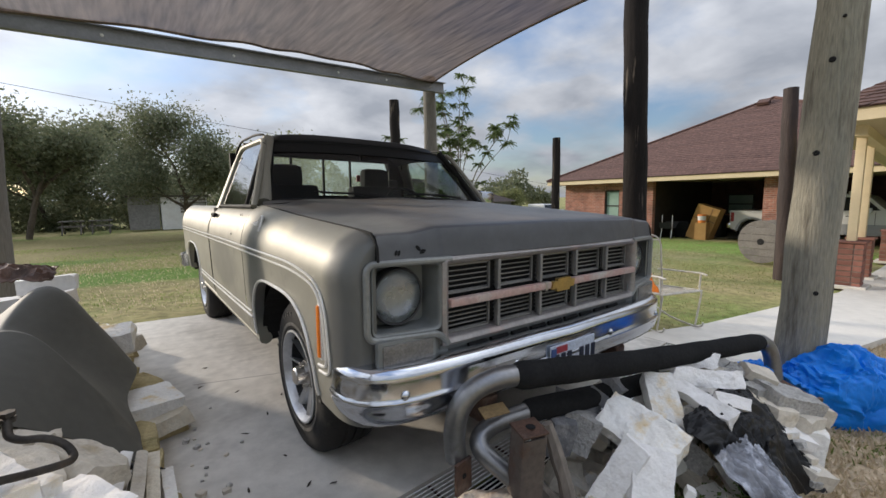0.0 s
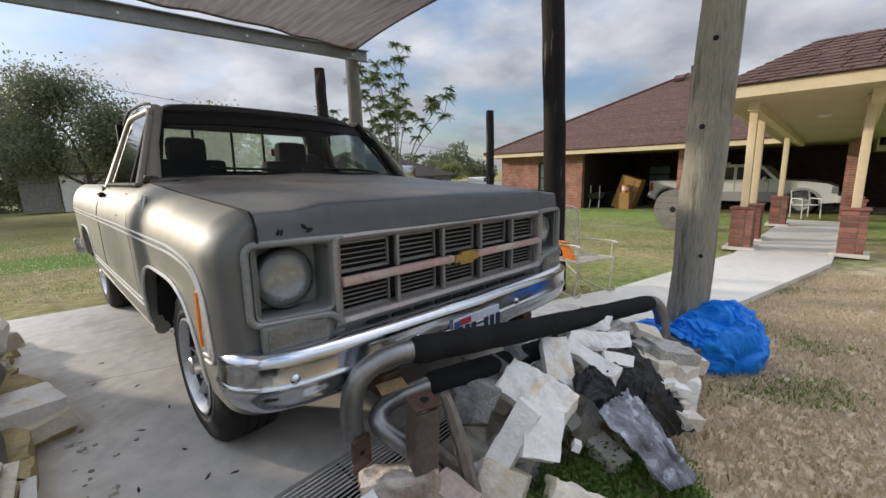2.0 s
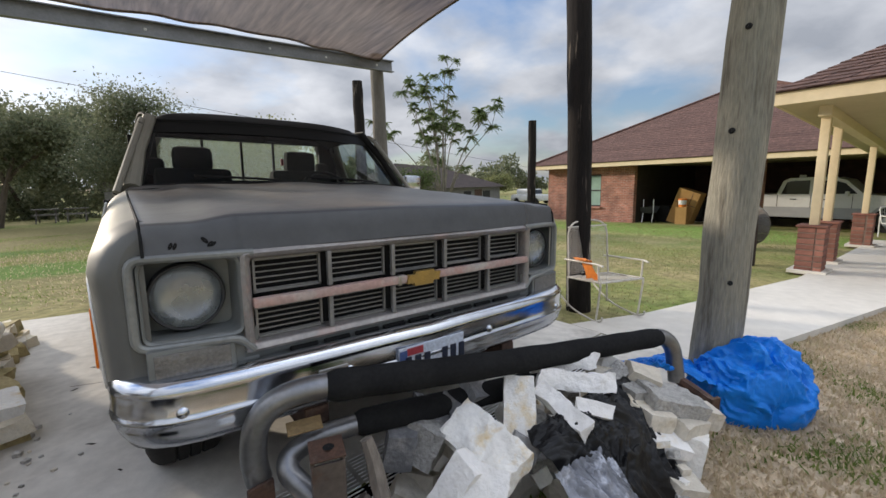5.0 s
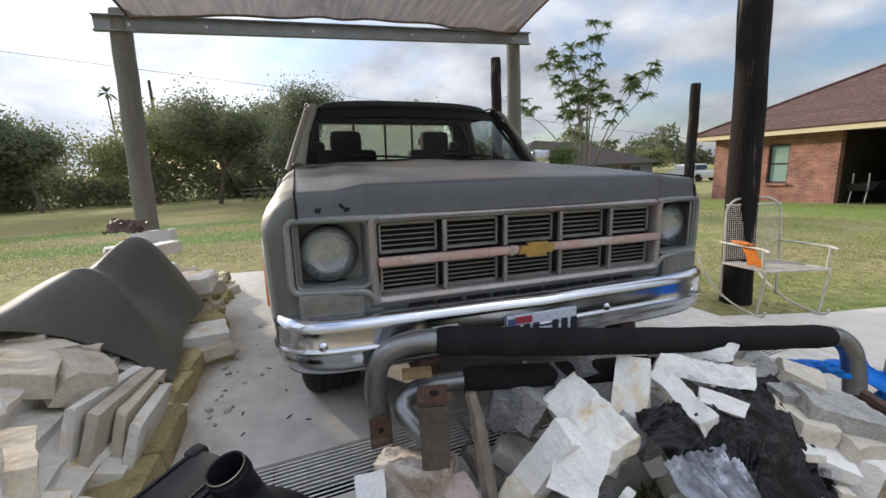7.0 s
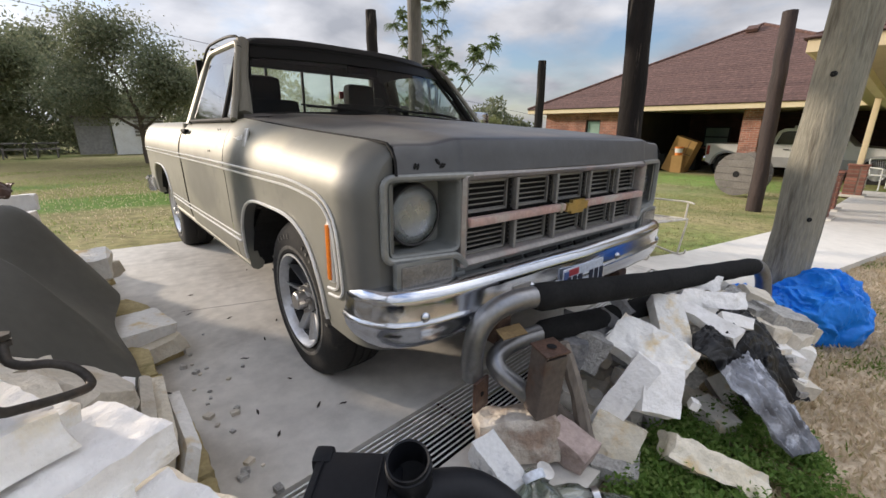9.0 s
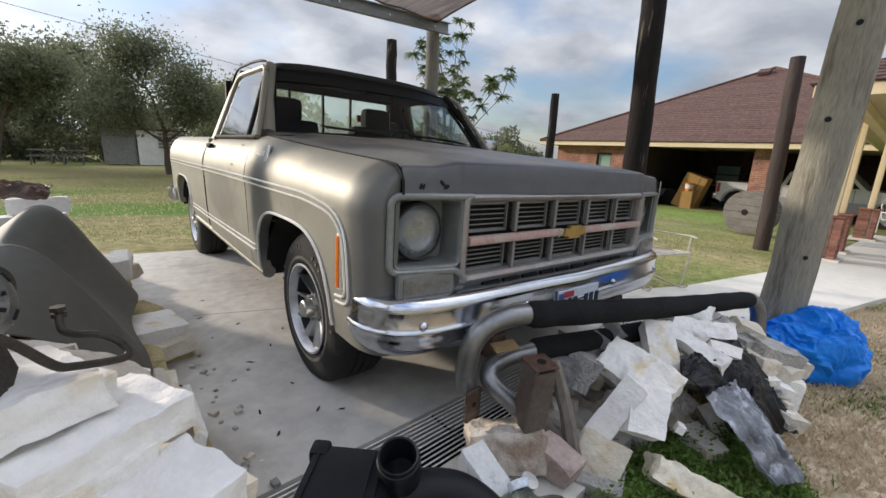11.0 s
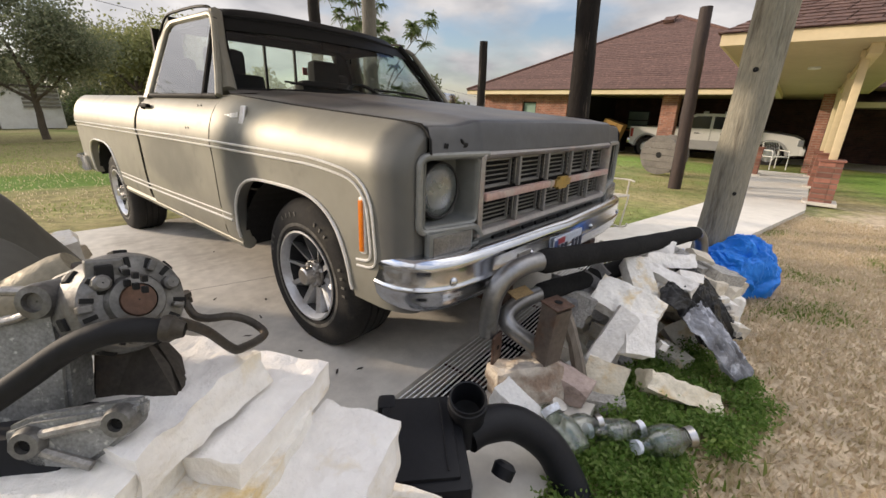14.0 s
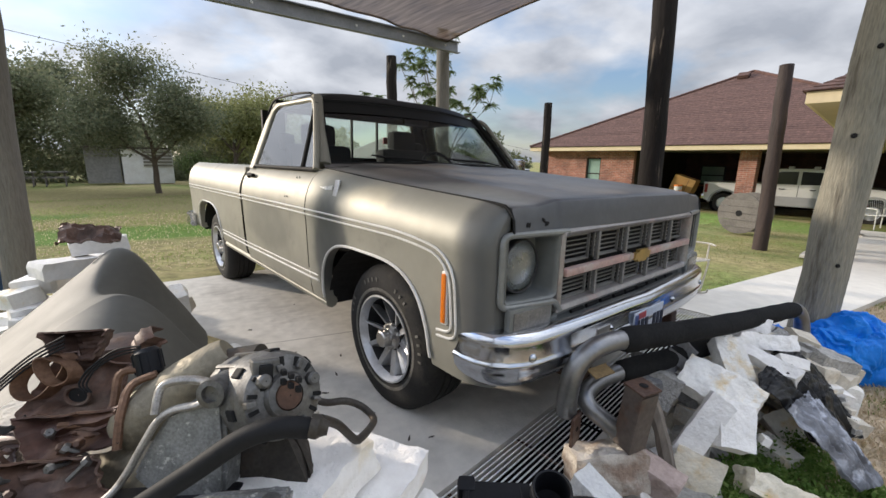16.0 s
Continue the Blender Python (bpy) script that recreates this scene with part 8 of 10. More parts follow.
def build_sheets():
    solo("plastic_bag", shell(crumple((0.02, -1.28, 0.425), (0.63, -1.27, 0.425), (0.10, -1.50, 0.20), (0.56, -1.60, 0.10), 130, 0.026, 5.0, 3, 0.10, 0.05), 0.003), M["black_plastic"], "crumpled black plastic bag over the rubble", "plastic bag", smooth=True)
    solo("plastic_sheet", shell(crumple((0.02, -1.385, 0.345), (0.24, -1.42, 0.355), (0.10, -1.62, 0.100), (0.22, -1.68, 0.095), 110, 0.026, 3.6, 8, 0.05, 0.02), 0.003), M["grey_plastic"], "dusty grey plastic sheet spilling from the heap", "plastic sheet", smooth=True)
    # blue tarpaulin: a low soft heap with sharp creases that run down from its crest
    bm = B()
    nr, na = 84, 200
    cx, cy = 1.67, -1.44
    ct, st = math.cos(radians(-33)), math.sin(radians(-33))
    ridge = lambda v: 1 - 2.2 * abs(noise.noise(v))
    rows = []
    for j in range(nr + 1):
        t = j / nr
        ph = t * math.pi * 0.5
        row = []
        for i in range(na + 1):
            a = 2 * math.pi * (i % na) / na
            ca, sa = math.cos(a), math.sin(a)
            edge = 1 + 0.14 * noise.noise(Vector((ca * 1.4, sa * 1.4, 3))) + 0.06 * noise.noise(Vector((ca * 5, sa * 5, 6))) * t
            r, h = math.sin(ph), math.cos(ph) ** 0.85
            nx, ny, nz_ = r * ca / 0.315, r * sa / 0.225, h / 0.30
            ln = math.sqrt(nx * nx + ny * ny + nz_ * nz_)
            w = Vector((r * ca * 1.5, r * sa * 1.1, h * 1.4))
            q = w + 0.45 * noise.noise_vector(w * 1.6 + Vector((5, 2, 8)))
            q = Vector((q.x + 0.5 * q.z, q.y * 0.8, q.z * 0.7 - 0.4 * q.x))
            d = (0.032 * ridge(q * 1.5) + 0.020 * ridge(q * 3.3 + Vector((3, 1, 0))) + 0.009 * ridge(q * 7.5) + 0.004 * ridge(q * 15)) * (1 - t ** 9)
            lx, ly, lz = 0.300 * edge * r * ca + d * nx / ln, 0.212 * edge * r * sa + d * ny / ln, 0.355 * h * (1 + 0.10 * noise.noise(w * 1.2)) + d * nz_ / ln
            row.append(Vector((cx + ct * lx - st * ly, cy + st * lx + ct * ly, max(-0.03, lz - 0.02))))
        rows.append(row)
    sheet(bm, rows)
    bmesh.ops.remove_doubles(bm, verts=bm.verts[:], dist=1e-4)
    bmesh.ops.recalc_face_normals(bm, faces=bm.faces[:])
    solo("blue_tarpaulin", bm, M["blue_tarp"], "crumpled bright blue tarpaulin heaped beside the pole", "tarpaulin", smooth=True)
    solo("blue_tarpaulin", shell(crumple((0.72, -1.08, 0.36), (1.56, -1.10, 0.20), (0.98, -1.28, 0.37), (1.58, -1.42, 0.05), 80, 0.022, 5.5, 5, 0.04, 0.05), 0.003), M["blue_tarp"], "blue tarpaulin end trailing over the stones", "tarpaulin", smooth=True)
    # grey vinyl sheet thrown over the stone wall
    ctrl = [[(-1.505, -0.06, 0.270), (-1.66, -0.10, 0.45), (-1.84, -0.25, 0.64), (-2.02, -0.46, 0.72), (-2.35, -0.50, 0.55)],
            [(-1.515, 0.10, 0.300), (-1.65, 0.10, 0.545), (-1.81, 0.13, 0.765), (-2.00, 0.06, 0.75), (-2.45, 0.0, 0.45)],
            [(-1.520, 0.18, 0.310), (-1.66, 0.19, 0.565), (-1.82, 0.22, 0.785), (-2.00, 0.16, 0.75), (-2.46, 0.1, 0.44)],
            [(-1.555, 0.46, 0.345), (-1.74, 0.47, 0.560), (-1.88, 0.48, 0.735), (-2.00, 0.45, 0.72), (-2.48, 0.45, 0.38)],
            [(-1.513, 0.755, 0.391), (-1.64, 0.74, 0.620), (-1.80, 0.74, 0.865), (-2.00, 0.72, 0.74), (-2.50, 0.70, 0.32)],
            [(-1.60, 0.92, 0.46), (-1.68, 0.98, 0.60), (-1.82, 1.02, 0.74), (-2.04, 1.08, 0.64), (-2.50, 1.15, 0.27)]]
    fine = [spline(r, 9) for r in ctrl]
    cols = list(zip(*fine))
    surf = [spline(c, 9) for c in cols]
    for c in surf:
        for q in c:
            q.z += 0.012 * noise.noise(q * 3.0)
    k = B(); tube(k, spline([(-1.64, -0.24, 0.435), (-1.54, -0.29, 0.41), (-1.452, -0.338, 0.388)], 4), [0.022, 0.022, 0.021, 0.02, 0.018, 0.015, 0.011, 0.007, 0.002], 8, True, 0.3)
    solo("rubber_strip", k, M["black_plastic"], "dark pointed rubber strip sticking out of the stones", "rubber strip", smooth=True)
    solo("vinyl_sheet", shell(surf, 0.006), M["vinyl"], "heavy grey vinyl sheet draped over the stone wall", "sheet", smooth=True)


build_sheets()


# ---- tubular push bar ----
M["steel_tube"] = mat("worn_steel_tube", (0.30, 0.30, 0.30), (0.22, 0.22, 0.225), 6, 0.28, 0.85, bump=0.06, grain=0.12, c3=(0.16, 0.13, 0.11), edge=(0.58, 0.74), s3=5, rough2=0.45)
M["bracket_steel"] = mat("rusty_bracket_steel", (0.16, 0.13, 0.11), (0.10, 0.08, 0.07), 6, 0.55, 0.4, bump=0.08, grain=0.2, c3=(0.15, 0.08, 0.05), edge=(0.50, 0.66), s3=6)
M["foam"] = mat("black_foam_sleeve", (0.012, 0.012, 0.0125), (0.019, 0.019, 0.019), 9, 0.9, bump=0.15, bscale=60, grain=0.2, spec=0.15)
M["primer"] = mat("yellow_primer", (0.30, 0.20, 0.09), (0.20, 0.14, 0.07), 8, 0.8)


def build_push_bar():
    pb = thing("push_bar", "steel tube push bar with black foam sleeve, lying on the rubble", "push bar", (0.2, -1.1, 0.3))
    path = spline([(-0.672, -0.874, 0.380), (-0.680, -0.876, 0.455), (-0.668, -0.886, 0.550), (-0.622, -0.908, 0.615), (-0.54, -0.940, 0.643), (-0.42, -0.975, 0.638), (0.0, -1.075, 0.597), (0.5, -1.165, 0.548), (0.93, -1.235, 0.507), (1.035, -1.252, 0.486), (1.085, -1.272, 0.432), (1.095, -1.288, 0.345), (1.09, -1.30, 0.270)], 6)
    k = B(); tube(k, path, 0.037, 14)
    part("upper_tube", k, M["steel_tube"], pb, "worn steel tube", smooth=50)
    k = B()
    mid = [p - Vector((0, 0, 0.002)) for p in path if -0.485 <= p.x <= 1.0 and p.z > 0.47]
    tube(k, mid, [0.0385] + [0.0480 - 0.006 * i / len(mid) + 0.0016 * math.sin(i * 2.1) for i in range(len(mid) - 2)] + [0.0385], 18)
    part("foam_sleeve", k, M["foam"], pb, "black foam sleeve", smooth=50)
    k = B()
    back = spline([(0.36, -1.07, 0.425), (0.20, -1.04, 0.435), (-0.05, -0.995, 0.447), (-0.30, -0.935, 0.458), (-0.44, -0.907, 0.458), (-0.53, -0.893, 0.448), (-0.585, -0.895, 0.426), (-0.600, -0.92, 0.402), (-0.585, -0.95, 0.375), (-0.556, -0.985, 0.340), (-0.525, -1.01, 0.30)], 6)
    tube(k, back, 0.033, 12)
    part("lower_tube", k, M["steel_tube"], pb, "worn steel return tube", smooth=50)
    k = B()
    run = [p for p in back if p.x >= -0.40 and p.y < -0.905]
    tube(k, run, [0.043] * (len(run) - 1) + [0.0345], 16)
    part("foam_sleeve", k, M["foam"], pb, "black foam sleeve", smooth=50)
    k = B()
    box(k, (-0.678, -0.918, 0.340), (0.075, 0.012, 0.11), Matrix.Rotation(radians(10), 4, "Z"), 0.003)
    e = part("end_plate", k, M["rust"], pb, "rusty end plate")
    k = B(); lathe(k, [(0.010, 0), (0.001, 0.001)], Matrix.Translation((-0.680, -0.9255, 0.345)) @ Matrix.Rotation(radians(90), 4, "X"), 10); part("bolt_hole", k, M["black"], e)
    k = B()
    c = Vector((-0.535, -1.062, 0.405))
    r = Matrix.Rotation(radians(-16), 4, "Z") @ Matrix.Rotation(radians(6), 4, "X")
    for off, s in (((-0.040, 0, 0), (0.008, 0.07, 0.24)), ((0.040, 0, 0), (0.008, 0.07, 0.24)), ((0, -0.034, -0.01), (0.085, 0.008, 0.23))):
        box(k, c + r.to_3x3() @ Vector(off), s, r, 0.002)
    br = part("bracket", k, M["bracket_steel"], pb, "grimy steel channel bracket")
    k = B(); box(k, c + r.to_3x3() @ Vector((0, 0, 0.122)), (0.092, 0.085, 0.007), r, 0.002); part("cap_plate", k, M["rust"], br, "rusty cap plate")
    k = B(); lathe(k, [(0.016, 0), (0.001, 0.001)], Matrix.Translation(c + r.to_3x3() @ Vector((0.005, 0.0, 0.1275))), 10); part("bolt_hole", k, M["black"], br)
    k = B()
    tube(k, spline([(1.09, -1.300, 0.285), (1.08, -1.385, 0.262), (1.058, -1.470, 0.240)], 4), 0.024, 8)
    part("foot_strap", k, M["rust"], pb, "rusty bent foot", smooth=40)
    k = B()
    box(k, (1.056, -1.475, 0.232), (0.05, 0.016, 0.075), Matrix.Rotation(radians(-20), 4, "Z"), 0.003); part("foot_plate", k, M["rust"], pb)
    k = B(); box(k, (-0.545, -0.925, 0.525), (0.10, 0.05, 0.006), Matrix.Rotation(radians(-12), 4, "Z") @ Matrix.Rotation(radians(18), 4, "X"), 0.002)
    part("primer_plate", k, M["primer"], pb, "ochre primed plate under the sleeve")


build_push_bar()


# ---- stone wall beside the drive ----
def left_wall():
    lab = {"limestone": "rough pale limestone slab stacked beside the drive", "white_stone": "large white stone slab leaning on the stack", "tan_stone": "tan stone slab stacked beside the drive", "mossy_stone": "ochre mossy foundation stone beside the drive", "cream_stone": "cream stone slab stacked beside the drive"}
    g = dict(name="stone_slab", group="stacked slabs")
    L = lambda c, s, r, kind, seed: block(c, s, r, kind, seed, lab[kind], **g)
    # foundation of ochre stones along the slab
    for i, y in enumerate((-1.12, -0.78, -0.42, -0.08, 0.24)):
        L((-1.56 if y > -0.2 else -1.505, y, 0.19), (0.20, 0.35, 0.13), (0, 0, 3 * (i % 3) - 4), "mossy_stone", i)
    L((-1.47, 0.50, 0.165), (0.24, 0.26, 0.08), (0, 0, 14), "mossy_stone", 6)
    # the clean pair of blocks in front of the sheet
    L((-1.50, 0.53, 0.272), (0.28, 0.26, 0.075), (2, 4, 12), "limestone", 3)
    L((-1.49, 0.48, 0.205), (0.30, 0.30, 0.07), (0, -3, 18), "cream_stone", 4)
    L((-1.55, 0.82, 0.21), (0.24, 0.22, 0.17), (6, 12, 30), "mossy_stone", 7)
    # shingled slabs that step down to the drive, by the line of their lower edges
    steps = [(-1.49, -0.20, -0.69, 0.19, "limestone"), (-1.555, -0.10, -0.72, 0.255, "white_stone"), (-1.63, -0.04, -0.52, 0.33, "limestone"), (-1.715, -0.06, -0.44, 0.415, "white_stone"),
             (-1.595, -0.47, -0.98, 0.30, "limestone"), (-1.65, -0.56, -1.04, 0.36, "white_stone"), (-1.72, -0.56, -1.06, 0.43, "white_stone"), (-1.465, -0.68, -1.20, 0.17, "white_stone"), (-1.53, -0.80, -1.30, 0.235, "limestone"), (-1.80, -0.50, -1.0, 0.50, "limestone")]
    for i, (x, y0, y1, z, kind) in enumerate(steps):
        cut = y0 + (y1 - y0) * (0.38 + 0.07 * (i % 4))
        for n, (ya, yb) in enumerate(((y0, cut), (cut, y1))):
            L((x - 0.062 - 0.012 * ((i + n) % 2), (ya + yb) / 2, z + 0.026 + 0.008 * n), (0.25, abs(yb - ya) + 0.015, 0.080), (3 * ((i + n) % 3) - 3, 17 + 4 * ((i + n) % 3), -8 + 5 * ((i + 2 * n) % 4)), kind, i + 20 * n)
    L((-1.645, -0.47, 0.525), (0.17, 0.20, 0.13), (14, 30, 38), "tan_stone", 31)
    L((-1.76, -0.55, 0.60), (0.20, 0.18, 0.09), (6, 20, 15), "tan_stone", 33)
    for i, (x, z, y, ln) in enumerate(((-1.585, 0.40, -0.50, 0.46), (-1.545, 0.375, -0.47, 0.44), (-1.508, 0.335, -0.44, 0.40), (-1.475, 0.30, -0.46, 0.36))):
        L((x, y - 0.03 * (i % 2), z), (0.036, ln, 0.20), (-9 + 2 * i, 14 + 3 * (i % 2), -7 + 2 * i), ("white_stone", "tan_stone", "cream_stone", "limestone")[i], 70 + i)
    # flatter pieces on the crown of the stack
    crown = [(-1.86, -0.34, 0.60, 0.26, 0.24, 0.07, 6, 14, 60, "tan_stone"), (-1.96, -0.20, 0.62, 0.24, 0.18, 0.07, 4, 6, 15, "tan_stone"), (-1.94, -0.54, 0.63, 0.24, 0.26, 0.08, 0, 16, 75, "limestone"), (-1.98, -0.84, 0.62, 0.32, 0.30, 0.12, -6, 10, 5, "white_stone"),
             (-2.12, -0.60, 0.60, 0.28, 0.30, 0.10, 8, 0, 40, "limestone"), (-2.16, -0.96, 0.58, 0.30, 0.34, 0.12, 4, -6, 20, "limestone"), (-1.84, -0.12, 0.52, 0.26, 0.2, 0.08, -6, 18, 10, "tan_stone"), (-1.82, -0.78, 0.60, 0.26, 0.34, 0.09, -6, 24, 10, "limestone")]
    for i, (x, y, z, a, b, c, rx, ry, rz, kind) in enumerate(crown):
        L((x, y, z), (a, b, c), (rx, ry, rz), kind, i)
    # three big white slabs nearest the way
    stone(by_corners((-1.600, -1.085, 0.848), (-1.785, -1.165, 0.842), (-1.69, -0.935, 0.85), 0.062), "white_stone", 2, lab["white_stone"], rough=0.85, **g)
    stone(by_corners((-1.505, -1.080, 0.775), (-1.693, -1.184, 0.770), (-1.575, -0.955, 0.778), 0.062), "white_stone", 6, lab["white_stone"], rough=0.85, **g)
    stone(by_corners((-1.458, -1.220, 0.700), (-1.640, -1.310, 0.690), (-1.505, -1.085, 0.705), 0.10), "white_stone", 9, lab["white_stone"], rough=0.85, **g)
    L((-1.72, -1.07, 0.66), (0.26, 0.26, 0.14), (0, 4, 30), "limestone", 15)
    L((-1.60, -1.09, 0.56), (0.24, 0.26, 0.16), (0, 6, 25), "tan_stone", 16)
    L((-1.53, -1.16, 0.42), (0.24, 0.28, 0.16), (0, 10, 20), "limestone", 17)
    L((-1.86, -0.95, 0.77), (0.36, 0.44, 0.10), (0, 3, 40), "limestone", 5)
    L((-2.12, -0.80, 0.76), (0.34, 0.40, 0.12), (2, 0, 20), "limestone", 8)
    L((-2.00, -0.70, 0.78), (0.30, 0.30, 0.09), (4, 6, 60), "tan_stone", 2)
    L((-1.78, -1.30, 0.60), (0.32, 0.38, 0.14), (0, 6, 35), "limestone", 7)
    L((-1.60, -1.30, 0.46), (0.34, 0.40, 0.16), (0, 8, 30), "limestone", 1)
    L((-1.48, -1.40, 0.28), (0.30, 0.36, 0.18), (0, 14, 25), "cream_stone", 3)
    L((-1.44, -1.48, 0.20), (0.30, 0.34, 0.2), (0, 10, 20), "limestone", 11)
    # core of the stack and its far end
    rnd = random.Random(12)
    for i in range(78):
        y = rnd.uniform(-1.55, 2.45)
        top = lerp_table([(-1.6, 0.50), (-0.2, 0.52), (0.6, 0.60), (1.0, 0.62), (1.6, 0.42), (2.0, 0.34), (2.5, 0.16)], y)
        x = rnd.uniform(-2.25, -1.72 if y < 1.1 else -1.62)
        z = rnd.uniform(0.03, max(0.05, min(top - 0.10, -1.50 - x if y < 0.1 else 9)))
        kind = rnd.choice(("limestone", "tan_stone", "cream_stone", "tan_stone"))
        L((x, y, z), (rnd.uniform(0.2, 0.34), rnd.uniform(0.18, 0.3), rnd.uniform(0.07, 0.12)), (rnd.uniform(-8, 8), rnd.uniform(-8, 8), rnd.uniform(0, 180)), kind, rnd.randrange(99))
    # the far end, seen past the sheet: small stones in courses
    for i in range(64):
        y = 0.98 + 1.45 * rnd.random()
        lv = rnd.randrange(5)
        top = lerp_table([(0.9, 0.62), (1.4, 0.50), (1.9, 0.36), (2.45, 0.18)], y)
        z = 0.05 + lv * 0.095
        if z > top: continue
        kind = rnd.choice(("limestone", "tan_stone", "mossy_stone", "tan_stone", "cream_stone"))
        L((-1.56 - 0.05 * lv - rnd.uniform(0, 0.05), y, z), (rnd.uniform(0.12, 0.2), rnd.uniform(0.12, 0.22), 0.09), (rnd.uniform(-6, 6), rnd.uniform(-6, 6), rnd.uniform(-25, 25)), kind, rnd.randrange(99))
    for i, (x, y, z, s) in enumerate(((-1.95, 1.30, 0.80, 0.36), (-2.10, 1.18, 0.72, 0.34), (-1.98, 1.5, 0.68, 0.30), (-2.2, 1.35, 0.62, 0.34), (-2.25, 1.2, 0.52, 0.32), (-2.3, 1.4, 0.42, 0.36), (-2.28, 1.25, 0.32, 0.34), (-2.32, 1.4, 0.22, 0.34), (-2.3, 1.3, 0.10, 0.36), (-2.05, 1.55, 0.5, 0.34), (-2.05, 1.6, 0.36, 0.3))):
        L((x + 0.08, y, z), (s * 0.72, s * 0.5, 0.085), (4 * (i % 3) - 4, 5 * (i % 2) - 2, 25 * i), "white_stone", i)
        if i > 2:
            L((x + 0.10 - 0.11 * (i % 2), y - 0.12, z - 0.03), (s * 0.5, s * 0.42, 0.08), (6 * (i % 3) - 6, 7 * (i % 2) - 2, 40 * i), "limestone", i + 40)
    # chips on the concrete
    for i in range(34):
        y = rnd.uniform(-1.1, 0.6)
        s = rnd.uniform(0.008, 0.028)
        cx = -1.36 + abs(rnd.gauss(0, 0.09))
        block((cx, y, ground_z(cx, y) + s * 0.3), (s * 1.3, s, s * 0.7), (0, 0, rnd.uniform(0, 180)), rnd.choice(("tan_stone", "grey_stone")), i, "small stone chip on the concrete", name="stone_chip", group="stone chips")


left_wall()


# ---- engine scrap on the near end of the stones ----
M["cast_alloy"] = mat("dirty_cast_alloy", (0.20, 0.197, 0.19), (0.115, 0.113, 0.108), 22, 0.42, 0.7, bump=0.07, bscale=90, c3=(0.10, 0.085, 0.07), edge=(0.56, 0.72), s3=18, grain=0.25, rough2=0.6)
M["old_alloy"] = mat("dull_brown_alloy", (0.075, 0.066, 0.055), (0.045, 0.04, 0.035), 20, 0.55, 0.6, bump=0.06, bscale=80, c3=(0.09, 0.06, 0.04), edge=(0.52, 0.7), s3=16, grain=0.25)
M["pitted_alloy"] = mat("pitted_grey_alloy", (0.30, 0.305, 0.305), (0.20, 0.205, 0.205), 30, 0.5, 0.6, bump=0.12, bscale=160, c3=(0.55, 0.55, 0.53), edge=(0.58, 0.66), s3=70, grain=0.3)
M["bright_alloy"] = mat("bright_worn_alloy", (0.38, 0.365, 0.34), (0.22, 0.21, 0.195), 40, 0.42, 0.6, bump=0.08, bscale=120, c3=(0.16, 0.13, 0.10), edge=(0.58, 0.7), s3=45, grain=0.25)
M["tan_metal"] = mat("tan_cast_metal", (0.27, 0.235, 0.165), (0.18, 0.16, 0.12), 14, 0.5, 0.5, bump=0.2, bscale=50, grain=0.2)
M["hose"] = mat("black_rubber_hose", (0.009, 0.0095, 0.0105), (0.014, 0.014, 0.015), 16, 0.6, spec=0.22, bump=0.05, bscale=60, grain=0.15)
M["copper_rust"] = mat("brown_pipe", (0.20, 0.115, 0.07), (0.13, 0.075, 0.05), 20, 0.5, 0.5, bump=0.2, bscale=60, grain=0.25)
M["rust_dark"] = mat("dark_rust_sheet", (0.085, 0.042, 0.031), (0.035, 0.021, 0.019), 14, 0.42, 0.35, bump=0.10, bscale=45, c3=(0.17, 0.095, 0.055), edge=(0.54, 0.68), s3=9, grain=0.25)
M["airbox"] = mat("black_moulded_plastic", (0.008, 0.009, 0.012), (0.012, 0.013, 0.016), 9, 0.45, bump=0.04, bscale=70, c3=(0.025, 0.025, 0.025), edge=(0.6, 0.78), s3=6, grain=0.15, spec=0.22)
M["label_white"] = mat("dirty_white_label", (0.62, 0.61, 0.58), (0.54, 0.53, 0.5), 12, 0.6)
M["clear_glass"] = glass("clear_bottle_glass", (0.90, 0.94, 0.91), 0.10, 0.03, 0.16)
M["white_wire"] = mat("white_wire", (0.66, 0.63, 0.57), (0.5, 0.45, 0.38), 12, 0.5, bump=0.1, c3=(0.30, 0.19, 0.11), edge=(0.6, 0.75), s3=14)
O = Vector((-1.731, -1.092, 0.977))
RT, FW = Vector((0.739, -0.673, 0.0)).normalized(), Vector((0.654, 0.718, -0.236)).normalized()
UP = RT.cross(FW)


def bench(r, u, f=0.0):
    """A place beside the alternator: right, up and away from its face."""
    return O + RT * r + UP * u + FW * f


def turned(c, axis_to):
    return Matrix.Translation(c) @ (Vector(axis_to)).to_track_quat("Z", "Y").to_matrix().to_4x4()


